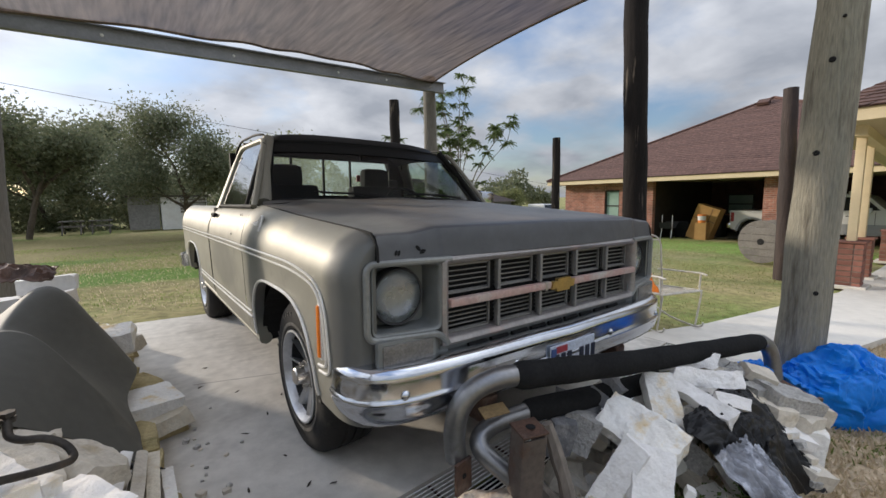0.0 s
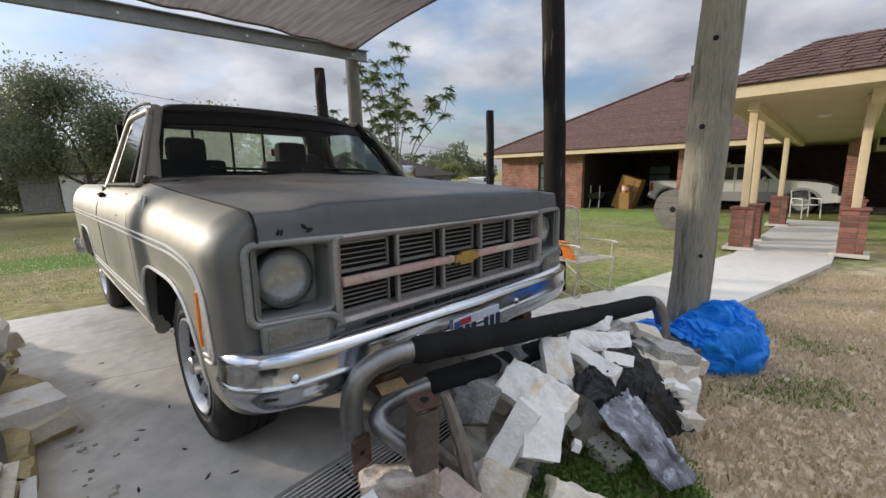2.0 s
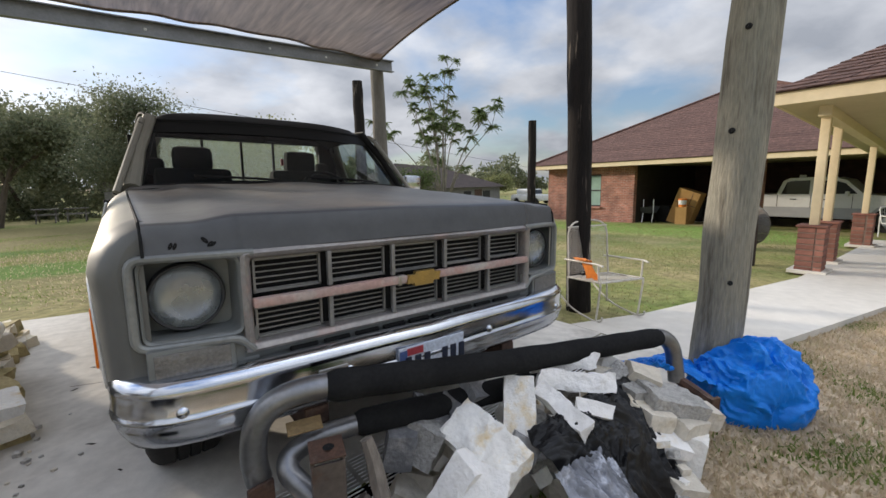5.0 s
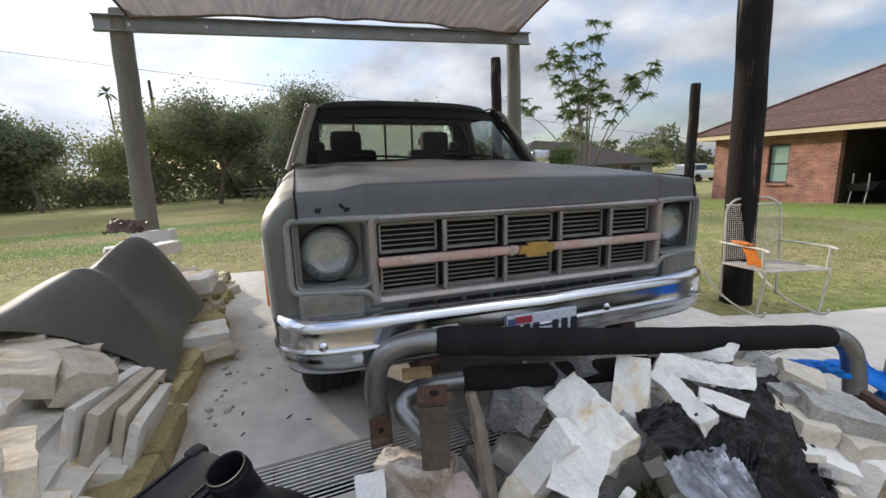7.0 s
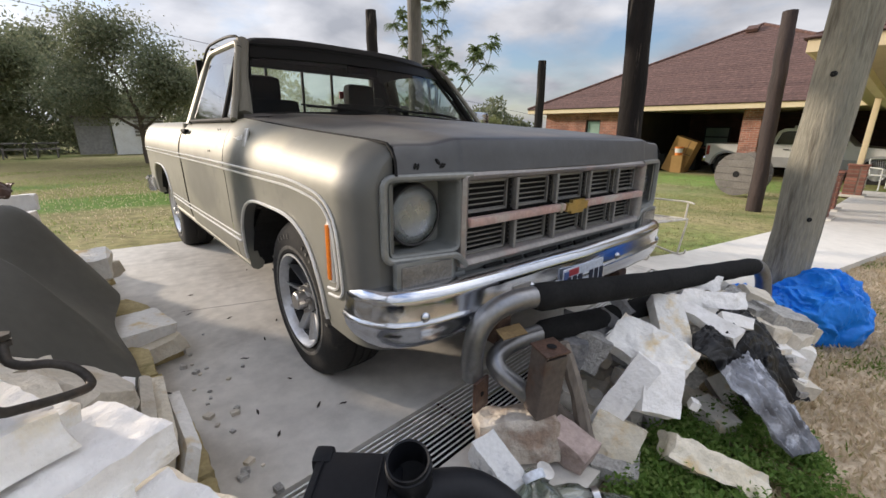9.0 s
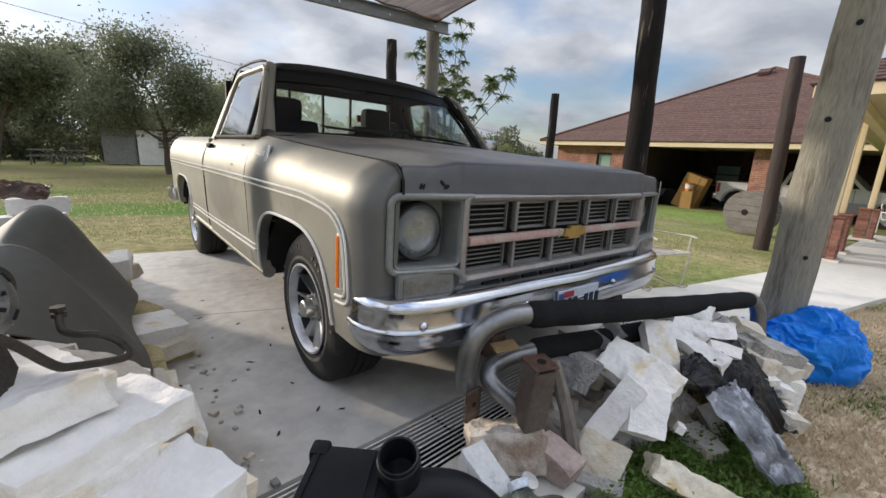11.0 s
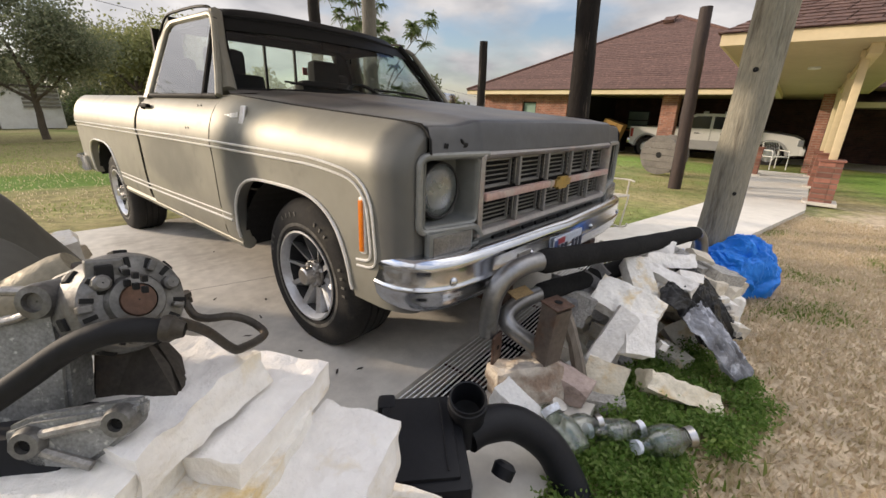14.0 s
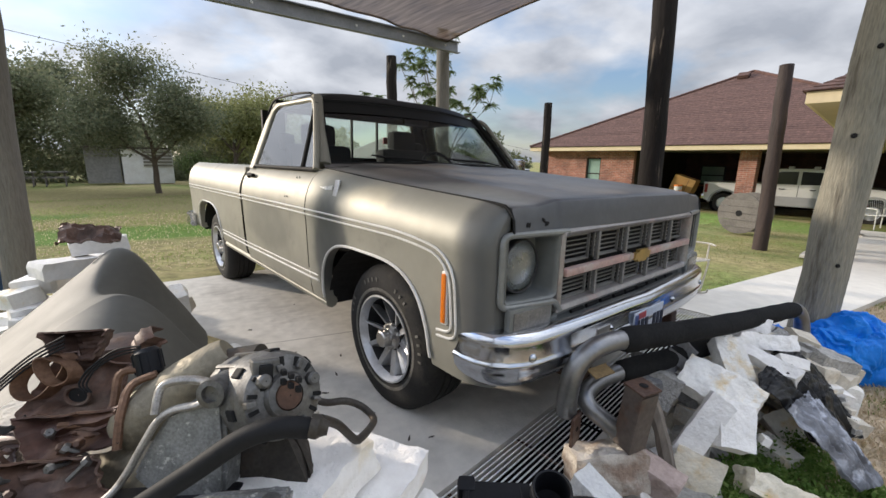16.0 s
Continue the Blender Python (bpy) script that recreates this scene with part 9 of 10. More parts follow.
def build_alternator():
    al = thing("alternator", "dirty cast-alloy alternator lying on the white slabs", "alternator", O)
    ax = (bench(0.095, 0.026, 0.0) - bench(0.0, 0.0, 0.085)).normalized()
    m = turned(bench(-0.010, 0.0, 0.0), ax) @ Matrix.Diagonal((0.90, 0.90, 1.25, 1))
    k = B()
    lathe(k, [(0.001, -0.135), (0.042, -0.135), (0.058, -0.126), (0.064, -0.110), (0.064, -0.094), (0.060, -0.092), (0.060, -0.066), (0.066, -0.064), (0.067, -0.040), (0.064, -0.018), (0.058, -0.008), (0.048, -0.004), (0.034, -0.003), (0.030, 0.003), (0.021, 0.004)], m, 44)
    part("housing", k, M["cast_alloy"], al, "cast alloy housing", smooth=35)
    k = B(); lathe(k, [(0.021, 0.001), (0.019, 0.0045), (0.001, 0.005)], m, 24); part("end_cap", k, M["rust"], al, "round rusty end cap", smooth=True)
    rnd = random.Random(3)
    for i in range(12):
        a = 2 * math.pi * i / 12
        k = B()
        box(k, m @ Vector((0.0615 * math.cos(a), 0.0615 * math.sin(a), -0.079)), (0.012, 0.008, 0.060), m.to_3x3().to_4x4() @ Matrix.Rotation(a, 4, "Z"), 0.002)
        part("rib", k, M["cast_alloy"], al)
    for i in range(9):
        a = 2 * math.pi * i / 9 + 0.2
        k = B()
        rr = rnd.uniform(0.040, 0.052)
        if i % 3 == 0:
            lathe(k, [(0.010, -0.012), (0.010, 0.004), (0.007, 0.006), (0.001, 0.006)], m @ Matrix.Translation((rr * math.cos(a), rr * math.sin(a), 0)), 10)
            part("screw_boss", k, M["cast_alloy"], al, "", smooth=35)
        else:
            box(k, m @ Vector((rr * math.cos(a), rr * math.sin(a), -0.004)), (rnd.uniform(0.010, 0.020), rnd.uniform(0.006, 0.010), rnd.uniform(0.008, 0.014)), m.to_3x3().to_4x4() @ Matrix.Rotation(a, 4, "Z"), 0.002)
            part("cast_lug", k, M["cast_alloy"], al)
    for i in range(7):
        a = 2 * math.pi * i / 7 + 0.5
        k = B()
        box(k, m @ Vector((0.0615 * math.cos(a), 0.0615 * math.sin(a), -0.030)), (0.014, 0.016, 0.018), m.to_3x3().to_4x4() @ Matrix.Rotation(a, 4, "Z"), 0.002)
        part("air_slot", k, M["black"], al, "dark air slot")
    for i in range(14):
        a = 2 * math.pi * i / 14 + 0.1
        k = B()
        box(k, m @ Vector((0.049 * math.cos(a), 0.049 * math.sin(a), -0.0045)), (0.014, 0.006, 0.003), m.to_3x3().to_4x4() @ Matrix.Rotation(a, 4, "Z"), 0.0008)
        part("face_slot", k, M["black"], al, "dark slot in the end face")
    sq = Matrix((RT, FW, UP)).transposed().to_4x4() @ Matrix.Rotation(radians(38), 4, "Z")
    k = B(); box(k, bench(-0.041, 0.026, -0.002), (0.034, 0.020, 0.044), sq, 0.003); fr = part("terminal_frame", k, M["cast_alloy"], al, "cast alloy terminal frame")
    k = B(); box(k, bench(-0.037, 0.026, -0.009), (0.016, 0.020, 0.032), sq, 0.002); part("terminal_socket", k, M["black"], fr, "black terminal socket")
    for i in range(6):
        k = B(); box(k, bench(-0.010 + 0.011 * (i % 3), 0.022 + 0.012 * (i // 3) - 0.003 * (i % 3), -0.016 - 0.004 * (i % 3)), (0.006, 0.010, 0.007), sq, 0.001); part("pin_hole", k, M["black"], al, "small dark pin hole")
    # bent bracket rod at its right
    k = B()
    tube(k, spline([bench(0.040, -0.022, -0.020), bench(0.052, -0.045, 0.020), (-1.655, -1.105, 0.882), (-1.635, -1.090, 0.868), (-1.590, -1.046, 0.845), (-1.577, -1.026, 0.843), (-1.588, -1.005, 0.858), (-1.612, -0.994, 0.872), (-1.640, -0.985, 0.876), (-1.655, -0.972, 0.884), (-1.657, -0.950, 0.905)], 4), 0.0062, 8)
    for z in (0.0, 0.010):
        tube(k, [(-1.657, -0.950, 0.897 + z), (-1.657, -0.950, 0.904 + z)], 0.011, 6)
    part("bent_rod", k, M["old_alloy"], al, "dark bent metal rod", smooth=50)
    # black hose across the front
    k = B()
    hp = spline([bench(0.030, -0.027, -0.035), bench(-0.001, -0.021, -0.052), bench(-0.040, -0.033, -0.056), bench(-0.091, -0.068, -0.057), bench(-0.148, -0.107, -0.058), bench(-0.212, -0.149, -0.060)], 5)
    tube(k, hp, 0.0128, 14)
    hs = solo("rubber_hose", k, M["hose"], "black rubber hose lying across the alternator", "hose", smooth=True)
    k = B(); lathe(k, [(0.0135, 0.0), (0.0145, 0.004), (0.0145, 0.010), (0.011, 0.014), (0.008, 0.022)], turned(bench(0.032, -0.024, -0.036), bench(0.06, -0.03, -0.03) - bench(0.03, -0.024, -0.036)), 12); part("end_fitting", k, M["old_alloy"], hs, "dark metal fitting", smooth=True)
    k = B(); lathe(k, [(0.016, 0.0), (0.019, 0.006), (0.017, 0.016), (0.022, 0.022), (0.012, 0.045)], turned(bench(-0.208, -0.147, -0.060), bench(-0.26, -0.18, -0.058) - bench(-0.208, -0.147, -0.060)), 12); part("end_fitting", k, M["old_alloy"], hs, "", smooth=True)


def plate(bm, pts, th):
    prism(bm, pts, FW * th)


def build_castings():
    cb = thing("cast_bracket", "weathered cast-alloy engine bracket under the alternator", "bracket", bench(-0.12, -0.12, 0.02))
    k = B()
    plate(k, [bench(-0.112, 0.004, 0.0), bench(-0.096, -0.014, 0.0), bench(-0.089, -0.077, 0.0), bench(-0.091, -0.140, 0.0), bench(-0.168, -0.150, 0.0), bench(-0.214, -0.112, 0.0), bench(-0.190, -0.066, 0.0), bench(-0.168, -0.030, 0.0)], 0.045)
    bmesh.ops.bevel(k, geom=k.edges[:], offset=0.005, segments=2, affect="EDGES")
    part("web", k, M["pitted_alloy"], cb, "thick pitted alloy web", smooth=40)
    for pts, r in (([(-0.104, 0.008, -0.004), (-0.122, -0.012, -0.004), (-0.158, -0.022, -0.002), (-0.178, -0.036, -0.003), (-0.194, -0.064, -0.005), (-0.216, -0.109, -0.010), (-0.236, -0.134, -0.020), (-0.286, -0.164, -0.030), (-0.325, -0.169, -0.040), (-0.356, -0.160, -0.040)], 0.0060), ([(-0.110, 0.006, 0.01), (-0.140, 0.010, 0.02), (-0.170, 0.010, 0.015), (-0.186, 0.000, 0.010), (-0.185, -0.030, 0.0)], 0.0068)):
        k = B(); tube(k, spline([bench(*q) for q in pts], 5), r, 10, True, 0.8); part("rim", k, M["bright_alloy"], cb, "bright worn alloy rim", smooth=True)
    k = B(); lathe(k, [(0.001, 0.004), (0.010, 0.004), (0.011, 0.010), (0.018, 0.009), (0.020, 0.002), (0.020, -0.035)], turned(bench(-0.103, 0.004, -0.008), -FW), 20); part("bolt_boss", k, M["cast_alloy"], cb, "", smooth=35)
    # lower eye bracket
    lb = thing("eye_bracket", "pitted alloy bracket with two bolt eyes on the slabs", "bracket", bench(-0.06, -0.14, -0.03))
    k = B()
    plate(k, [bench(-0.122, -0.122, -0.045), bench(-0.124, -0.148, -0.045), bench(-0.100, -0.166, -0.045), bench(-0.055, -0.174, -0.045), bench(-0.020, -0.150, -0.045), bench(0.010, -0.122, -0.045), bench(0.012, -0.100, -0.045), bench(-0.020, -0.103, -0.045), bench(-0.098, -0.112, -0.045)], 0.020)
    bmesh.ops.bevel(k, geom=k.edges[:], offset=0.005, segments=2, affect="EDGES")
    part("plate", k, M["pitted_alloy"], lb, "", smooth=40)
    for c in (bench(-0.096, -0.136, -0.048), bench(-0.009, -0.119, -0.048)):
        k = B(); lathe(k, [(0.0075, -0.02), (0.0075, 0.008), (0.014, 0.007), (0.017, 0.0), (0.017, -0.02)], turned(c, -FW), 20); e = part("bolt_eye", k, M["cast_alloy"], lb, "", smooth=35)
        k = B(); lathe(k, [(0.0074, 0.002), (0.001, 0.002)], turned(c, -FW), 14); part("hole", k, M["black"], e)
    for p, q in (((-0.084, -0.128, -0.047), (-0.022, -0.117, -0.047)), ((-0.086, -0.146, -0.047), (-0.040, -0.166, -0.047))):
        k = B(); tube(k, [bench(*p), bench(*q)], 0.0055, 8); part("rib", k, M["bright_alloy"], lb, "", smooth=True)
    k = B()
    plate(k, [bench(-0.095, -0.050, 0.05), bench(-0.040, -0.050, 0.06), bench(-0.010, -0.095, 0.05), bench(0.014, -0.128, 0.03), bench(-0.010, -0.185, 0.02), bench(-0.095, -0.190, 0.03)], 0.03)
    bmesh.ops.bevel(k, geom=k.edges[:], offset=0.006, segments=2, affect="EDGES")
    solo("dark_plate", k, M["old_alloy"], "dark rusty plate behind the brackets", "metal plate")
    # module with a white label
    mb = thing("black_module", "black module with white label beside the brackets", "module", bench(-0.2, -0.19, -0.03))
    rot = Matrix((RT, FW, UP)).transposed().to_4x4()
    k = B(); box(k, bench(-0.165, -0.205, -0.005), (0.190, 0.08, 0.140), rot @ Matrix.Rotation(radians(-5), 4, "Y"), 0.012); part("case", k, M["airbox"], mb, "", smooth=True)
    k = B(); box(k, bench(-0.157, -0.156, -0.0475), (0.052, 0.002, 0.030), rot @ Matrix.Rotation(radians(-7), 4, "Y")); lbl = part("label", k, M["label_white"], mb, "dirty white label with unreadable bars")
    for q in range(2):
        k = B(); box(k, bench(-0.157, -0.151 - 0.012 * q, -0.0490), (0.040, 0.002, 0.005), rot @ Matrix.Rotation(radians(-7), 4, "Y")); part("text_bar", k, M["ink"], lbl)
    # tan casting behind
    tc = thing("tan_casting", "tan cast-metal cylinder behind the alternator", "casting", bench(-0.16, -0.03, 0.08))
    k = B(); lathe(k, [(0.001, -0.085), (0.030, -0.085), (0.040, -0.07), (0.045, -0.03), (0.042, 0.03), (0.034, 0.085), (0.028, 0.10), (0.001, 0.10)], turned(bench(-0.225, -0.040, 0.10), bench(-0.15, 0.02, 0.12) - bench(-0.28, -0.09, 0.08)), 28); part("body", k, M["tan_metal"], tc, "", smooth=40)
    k = B(); tube(k, [bench(-0.19, -0.008, 0.12), bench(-0.10, 0.004, 0.12)], [0.032, 0.036], 20); part("neck", k, M["old_alloy"], tc, "", smooth=True)
    # connector and its bent pipe
    cn = thing("wire_connector", "black round wire connector on a bent brown pipe", "connector", bench(-0.2, 0.03, 0.08))
    k = B(); lathe(k, [(0.001, -0.022), (0.016, -0.022), (0.019, -0.018), (0.019, 0.016), (0.013, 0.022), (0.001, 0.022)], turned(bench(-0.277, 0.010, 0.11), UP * 0.93 - RT * 0.25), 18); part("plug", k, M["airbox"], cn, "", smooth=35)
    for i in range(8):
        a = 2 * math.pi * i / 8
        mm = turned(bench(-0.277, 0.010, 0.11), UP * 0.93 - RT * 0.25)
        k = B(); box(k, mm @ Vector((0.019 * math.cos(a), 0.019 * math.sin(a), 0)), (0.003, 0.004, 0.03), mm.to_3x3().to_4x4() @ Matrix.Rotation(a, 4, "Z")); part("rib", k, M["airbox"], cn)
    for pts in (((-0.285, 0.000, 0.10), (-0.306, -0.006, 0.09), (-0.306, -0.049, 0.08), (-0.320, -0.068, 0.07), (-0.368, -0.073, 0.06)), ((-0.245, -0.002, 0.085), (-0.272, -0.016, 0.07), (-0.270, -0.050, 0.05), (-0.266, -0.096, 0.04))):
        k = B(); tube(k, spline([bench(*q) for q in pts], 5), 0.0062, 8); part("bent_pipe", k, M["copper_rust"], cn, "bent brown pipe", smooth=True)


def pan(c00, c10, c01, c11, dish, rim, seed, ragged=0.05):
    """A pressed steel pan between four bench places: dished, with a turned-up rim and dents."""
    c00, c10, c01, c11 = (bench(*c) for c in (c00, c10, c01, c11))
    n = 22
    rows = []
    for j in range(n + 1):
        row = []
        for i in range(n + 1):
            u, v = i / n, j / n
            uu = u + ragged * noise.noise(Vector((v * 7, seed, 1))) * abs(2 * u - 1)
            vv = v + ragged * noise.noise(Vector((u * 7, seed, 5))) * abs(2 * v - 1)
            p = c00.lerp(c10, uu).lerp(c01.lerp(c11, uu), vv)
            e = min(u, 1 - u, v, 1 - v)
            d = dish * min(1.0, e / 0.16) ** 2 - rim * max(0.0, 1 - e / 0.05)
            d += 0.010 * noise.noise(Vector((u * 4, v * 4, seed))) + 0.004 * noise.noise(Vector((u * 11, v * 11, seed + 3)))
            row.append(p + FW * d)
        rows.append(row)
    return rows


def folded(c, w, h, turn, lean, fold, seed, tear=0.10):
    """A torn sheet with one sharp fold across its middle; c, w and h in bench places."""
    rows = []
    n = 14
    side = RT * math.cos(radians(turn)) + UP * math.sin(radians(turn))
    up = (UP * math.cos(radians(turn)) - RT * math.sin(radians(turn)))
    back = FW
    for j in range(n + 1):
        row = []
        for i in range(n + 1):
            u, v = i / n - 0.5, j / n - 0.5
            uu = u * (1 + tear * noise.noise(Vector((v * 5, seed, 1))) * (abs(u) > 0.3))
            vv = v * (1 + 2 * tear * noise.noise(Vector((u * 6, seed, 7))) * (abs(v) > 0.3))
            d = abs(vv + 0.06 * noise.noise(Vector((u * 2, seed, 3)))) * math.tan(radians(fold)) * h + 0.006 * noise.noise(Vector((u * 3, v * 3, seed)))
            p = bench(*c) + side * uu * w + (up * math.cos(radians(lean)) + back * math.sin(radians(lean))) * vv * h + (back * math.cos(radians(lean)) - up * math.sin(radians(lean))) * d
            row.append(p)
        rows.append(row)
    return rows


def build_scrap():
    """Rusty sheet-metal scrap with loose wires beside the castings."""
    pieces = [((-0.262, -0.125, 0.045), 0.10, 0.06, 14, 30, 10, "tan_metal"), ((-0.345, -0.185, -0.005), 0.30, 0.13, 2, 40, 12, "rust_dark"), ((-0.46, -0.175, -0.02), 0.24, 0.12, -6, 50, 14, "rust_dark"), ((-0.30, -0.225, -0.055), 0.22, 0.10, 4, 55, 10, "rust")]
    for i, (c, w, h, turn, lean, fold, kind) in enumerate(pieces):
        solo("rusty_sheet", shell(folded(c, w, h, turn, lean, fold, i * 3 + 2), 0.003), M[kind], "bent rusty sheet-metal scrap on the stones", "scrap metal", "rusty scrap", smooth=24)
    pans = [((-0.470, 0.012, 0.17), (-0.345, -0.010, 0.17), (-0.490, -0.085, 0.12), (-0.325, -0.080, 0.12), 0.020, 0.006, "rust", "broad rusty pressed plate on the stones"),
            ((-0.515, 0.040, 0.18), (-0.388, 0.050, 0.18), (-0.465, -0.004, 0.16), (-0.400, 0.000, 0.16), 0.030, 0.014, "rust", "torn rusty sheet with curled ears"),
            ((-0.430, -0.060, 0.06), (-0.283, -0.046, 0.07), (-0.370, -0.114, 0.03), (-0.262, -0.088, 0.05), 0.018, 0.012, "rust_dark", "dark rusty flanged pan on the scrap"),
            ((-0.435, -0.108, 0.01), (-0.278, -0.094, 0.03), (-0.355, -0.168, -0.05), (-0.240, -0.135, 0.0), 0.026, 0.008, "rust", "brown rusty oil pan on the scrap"),
            ((-0.560, -0.095, 0.09), (-0.450, -0.085, 0.09), (-0.520, -0.150, 0.05), (-0.420, -0.130, 0.06), 0.014, 0.010, "rust_dark", "dark bent rusty pan on the scrap"),
            ((-0.500, -0.175, 0.0), (-0.400, -0.160, -0.02), (-0.420, -0.230, -0.08), (-0.330, -0.205, -0.08), 0.014, 0.010, "rust_dark", "dark rusty pan at the foot of the scrap"),
            ((-0.480, -0.140, 0.03), (-0.370, -0.130, 0.0), (-0.430, -0.195, -0.04), (-0.340, -0.175, -0.05), 0.016, 0.010, "old_alloy", "dull cast pan at the foot of the scrap")]
    for i, (a, b, c, d, dish, rim, kind, label) in enumerate(pans):
        solo("rusty_pan", shell(pan(a, b, c, d, dish, rim, i * 7 + 3), 0.003), M[kind], label, "scrap metal", "rusty scrap", smooth=30)
    k = B(); tube(k, [bench(-0.406 + 0.020 * math.cos(a), -0.053 + 0.015 * math.sin(a), 0.130) for a in np.linspace(0, 2 * math.pi, 17)], 0.0035, 6, False)
    hr = solo("hole_rim", k, M["rust"], "rusty ring standing on the broad plate", "metal ring", smooth=True)
    k = B(); lathe(k, [(0.0165, 0.0), (0.001, 0.0)], turned(bench(-0.406, -0.053, 0.131), -FW), 16); part("dark_hole", k, M["black"], hr)
    # two strap rings that lean on the plate
    for cr, cu, big, tilt in ((-0.462, -0.022, 0.034, 0.35), (-0.440, -0.012, 0.024, -0.5)):
        rows = []
        for i in range(34):
            a = 2 * math.pi * i / 33
            rr = big * (1 + 0.14 * math.sin(2 * a + 1) + 0.08 * math.sin(3 * a))
            rows.append([bench(cr + 0.72 * rr * math.cos(a) + 0.008 * j, cu + rr * math.sin(a) + tilt * rr * math.cos(a) - 0.003 * j, 0.115 + 0.020 * j + 0.4 * rr * math.cos(a)) for j in (0, 0.5, 1)])
        solo("strap_ring", shell(rows, 0.0025), M["copper_rust"], "bent brown metal strap loop on the scrap", "strap", "strap rings", smooth=40)
    # bolts and nuts lying loose on the pans
    rnd = random.Random(21)
    for i in range(16):
        c = (rnd.uniform(-0.50, -0.28), 0.0, 0.0)
        t = rnd.random()
        p = bench(c[0], -0.075 - 0.07 * t, 0.045 - 0.07 * t)
        k = B(); lathe(k, [(0.001, 0.007), (0.0055, 0.007), (0.007, 0.004), (0.007, 0.0), (0.0035, 0.0), (0.0035, -rnd.uniform(0.006, 0.03)), (0.001, -0.03)], turned(p, Vector((rnd.uniform(-1, 1), rnd.uniform(-1, 0.2), rnd.uniform(0.2, 1)))), 6)
        solo("loose_bolt", k, M[rnd.choice(("rust", "cast_alloy", "rust_dark"))], "short rusty bolt lying on the scrap", "bolt", "loose bolts", smooth=25)
    # channel strips, flanges and bolts among the sheets
    def channel(p, q, w, h, bend, kind, seed):
        p, q = bench(*p), bench(*q)
        d = (q - p).normalized(); n = Vector((-0.3, -0.35, 0.9)).normalized(); sd = d.cross(n).normalized(); n = sd.cross(d)
        prof = ((-0.5, -1.0), (-0.5, 0.0), (-0.3, 0.10), (0.3, 0.08), (0.5, 0.0), (0.52, -0.9), (0.75, -1.0))
        rows = []
        for i in range(15):
            t = i / 14
            c = p.lerp(q, t) + n * bend * math.sin(math.pi * t) + 0.006 * noise.noise_vector(Vector((t * 5, seed, 0)))
            tw = 0.35 * noise.noise(Vector((t * 2.5, seed, 4)))
            sz = 1 + 0.25 * noise.noise(Vector((t * 7, seed, 9)))
            rows.append([c + (sd * (a * math.cos(tw) - b * 0.3 * math.sin(tw)) * w + n * (b * h + a * w * math.sin(tw))) * sz for a, b in prof])
        solo("channel_strip", shell(rows, 0.0025), M[kind], "bent rusty channel strip in the scrap", "scrap metal", "rusty channels", smooth=30)
    for i, (p, q, w, h, bend, kind) in enumerate((((-0.46, -0.10, 0.06), (-0.285, -0.052, 0.065), 0.018, 0.012, 0.004, "rust_dark"), ((-0.52, -0.205, -0.02), (-0.300, -0.150, -0.01), 0.034, 0.018, 0.01, "rust_dark"), ((-0.48, -0.235, -0.06), (-0.25, -0.165, -0.03), 0.040, 0.022, 0.012, "old_alloy"), ((-0.335, 0.005, 0.15), (-0.30, 0.05, 0.15), 0.03, 0.02, 0.01, "rust"))):
        channel(p, q, w, h, bend, kind, i * 5 + 1)
    # bolted flange at the near foot of the scrap
    fl = thing("bolted_flange", "dark rusty cast flange with bolt holes under the scrap", "flange", bench(-0.36, -0.22, -0.06))
    k = B(); plate(k, [bench(-0.50, -0.215, -0.055), bench(-0.30, -0.160, -0.045), bench(-0.25, -0.185, -0.07), bench(-0.27, -0.225, -0.10), bench(-0.47, -0.265, -0.11)], 0.016)
    bmesh.ops.bevel(k, geom=k.edges[:], offset=0.004, segments=2, affect="EDGES")
    part("plate", k, M["old_alloy"], fl, "", smooth=40)
    nn = (bench(-0.30, -0.160, -0.045) - bench(-0.50, -0.215, -0.055)).cross(bench(-0.47, -0.265, -0.11) - bench(-0.50, -0.215, -0.055)).normalized()
    if nn.z < 0: nn = -nn
    for r, u, f in ((-0.455, -0.222, -0.07), (-0.385, -0.205, -0.067), (-0.315, -0.186, -0.064), (-0.42, -0.245, -0.093)):
        k = B(); lathe(k, [(0.001, 0.016), (0.006, 0.016), (0.0075, 0.013), (0.0075, 0.006), (0.012, 0.005), (0.012, -0.004)], turned(bench(r, u, f) + nn * 0.006, nn), 6); part("bolt", k, M["rust"], fl, "", smooth=25)
    for i in range(7):
        k = B()
        o = 0.006 * i
        if i < 3:
            pts = ((-0.283, 0.030 + o * 0.5, 0.10), (-0.323, 0.018 + o * 0.9, 0.10), (-0.352 - o * 0.9, -0.001, 0.10), (-0.366 - o, -0.025, 0.10), (-0.358 - o * 0.8, -0.038, 0.10))
        else:
            o -= 0.018
            pts = ((-0.423, 0.027 + o, 0.12), (-0.470, -0.004 + o, 0.11), (-0.495 - o, -0.037, 0.09), (-0.504 - o, -0.058, 0.08), (-0.481, -0.076 - o * 0.5, 0.07), (-0.444, -0.077 - o * 0.4, 0.06), (-0.420, -0.060, 0.06))
        tube(k, spline([bench(*q) for q in pts], 6), 0.0016, 6)
        solo("loose_wire", k, M["hose"], "thin black loose wire on the scrap", "wire", "loose wires", smooth=True)
    k = B()
    lathe(k, [(0.001, 0.0), (0.05, 0.0), (0.055, 0.03), (0.045, 0.055), (0.001, 0.06)], Matrix.Translation(bench(-0.47, -0.05, 0.30)), 14)
    # far rusty piece on the stones behind the sheet
    solo("rusty_pot", k, M["rust_dark"], "small dark rusty pot on the scrap", "pot", smooth=40)
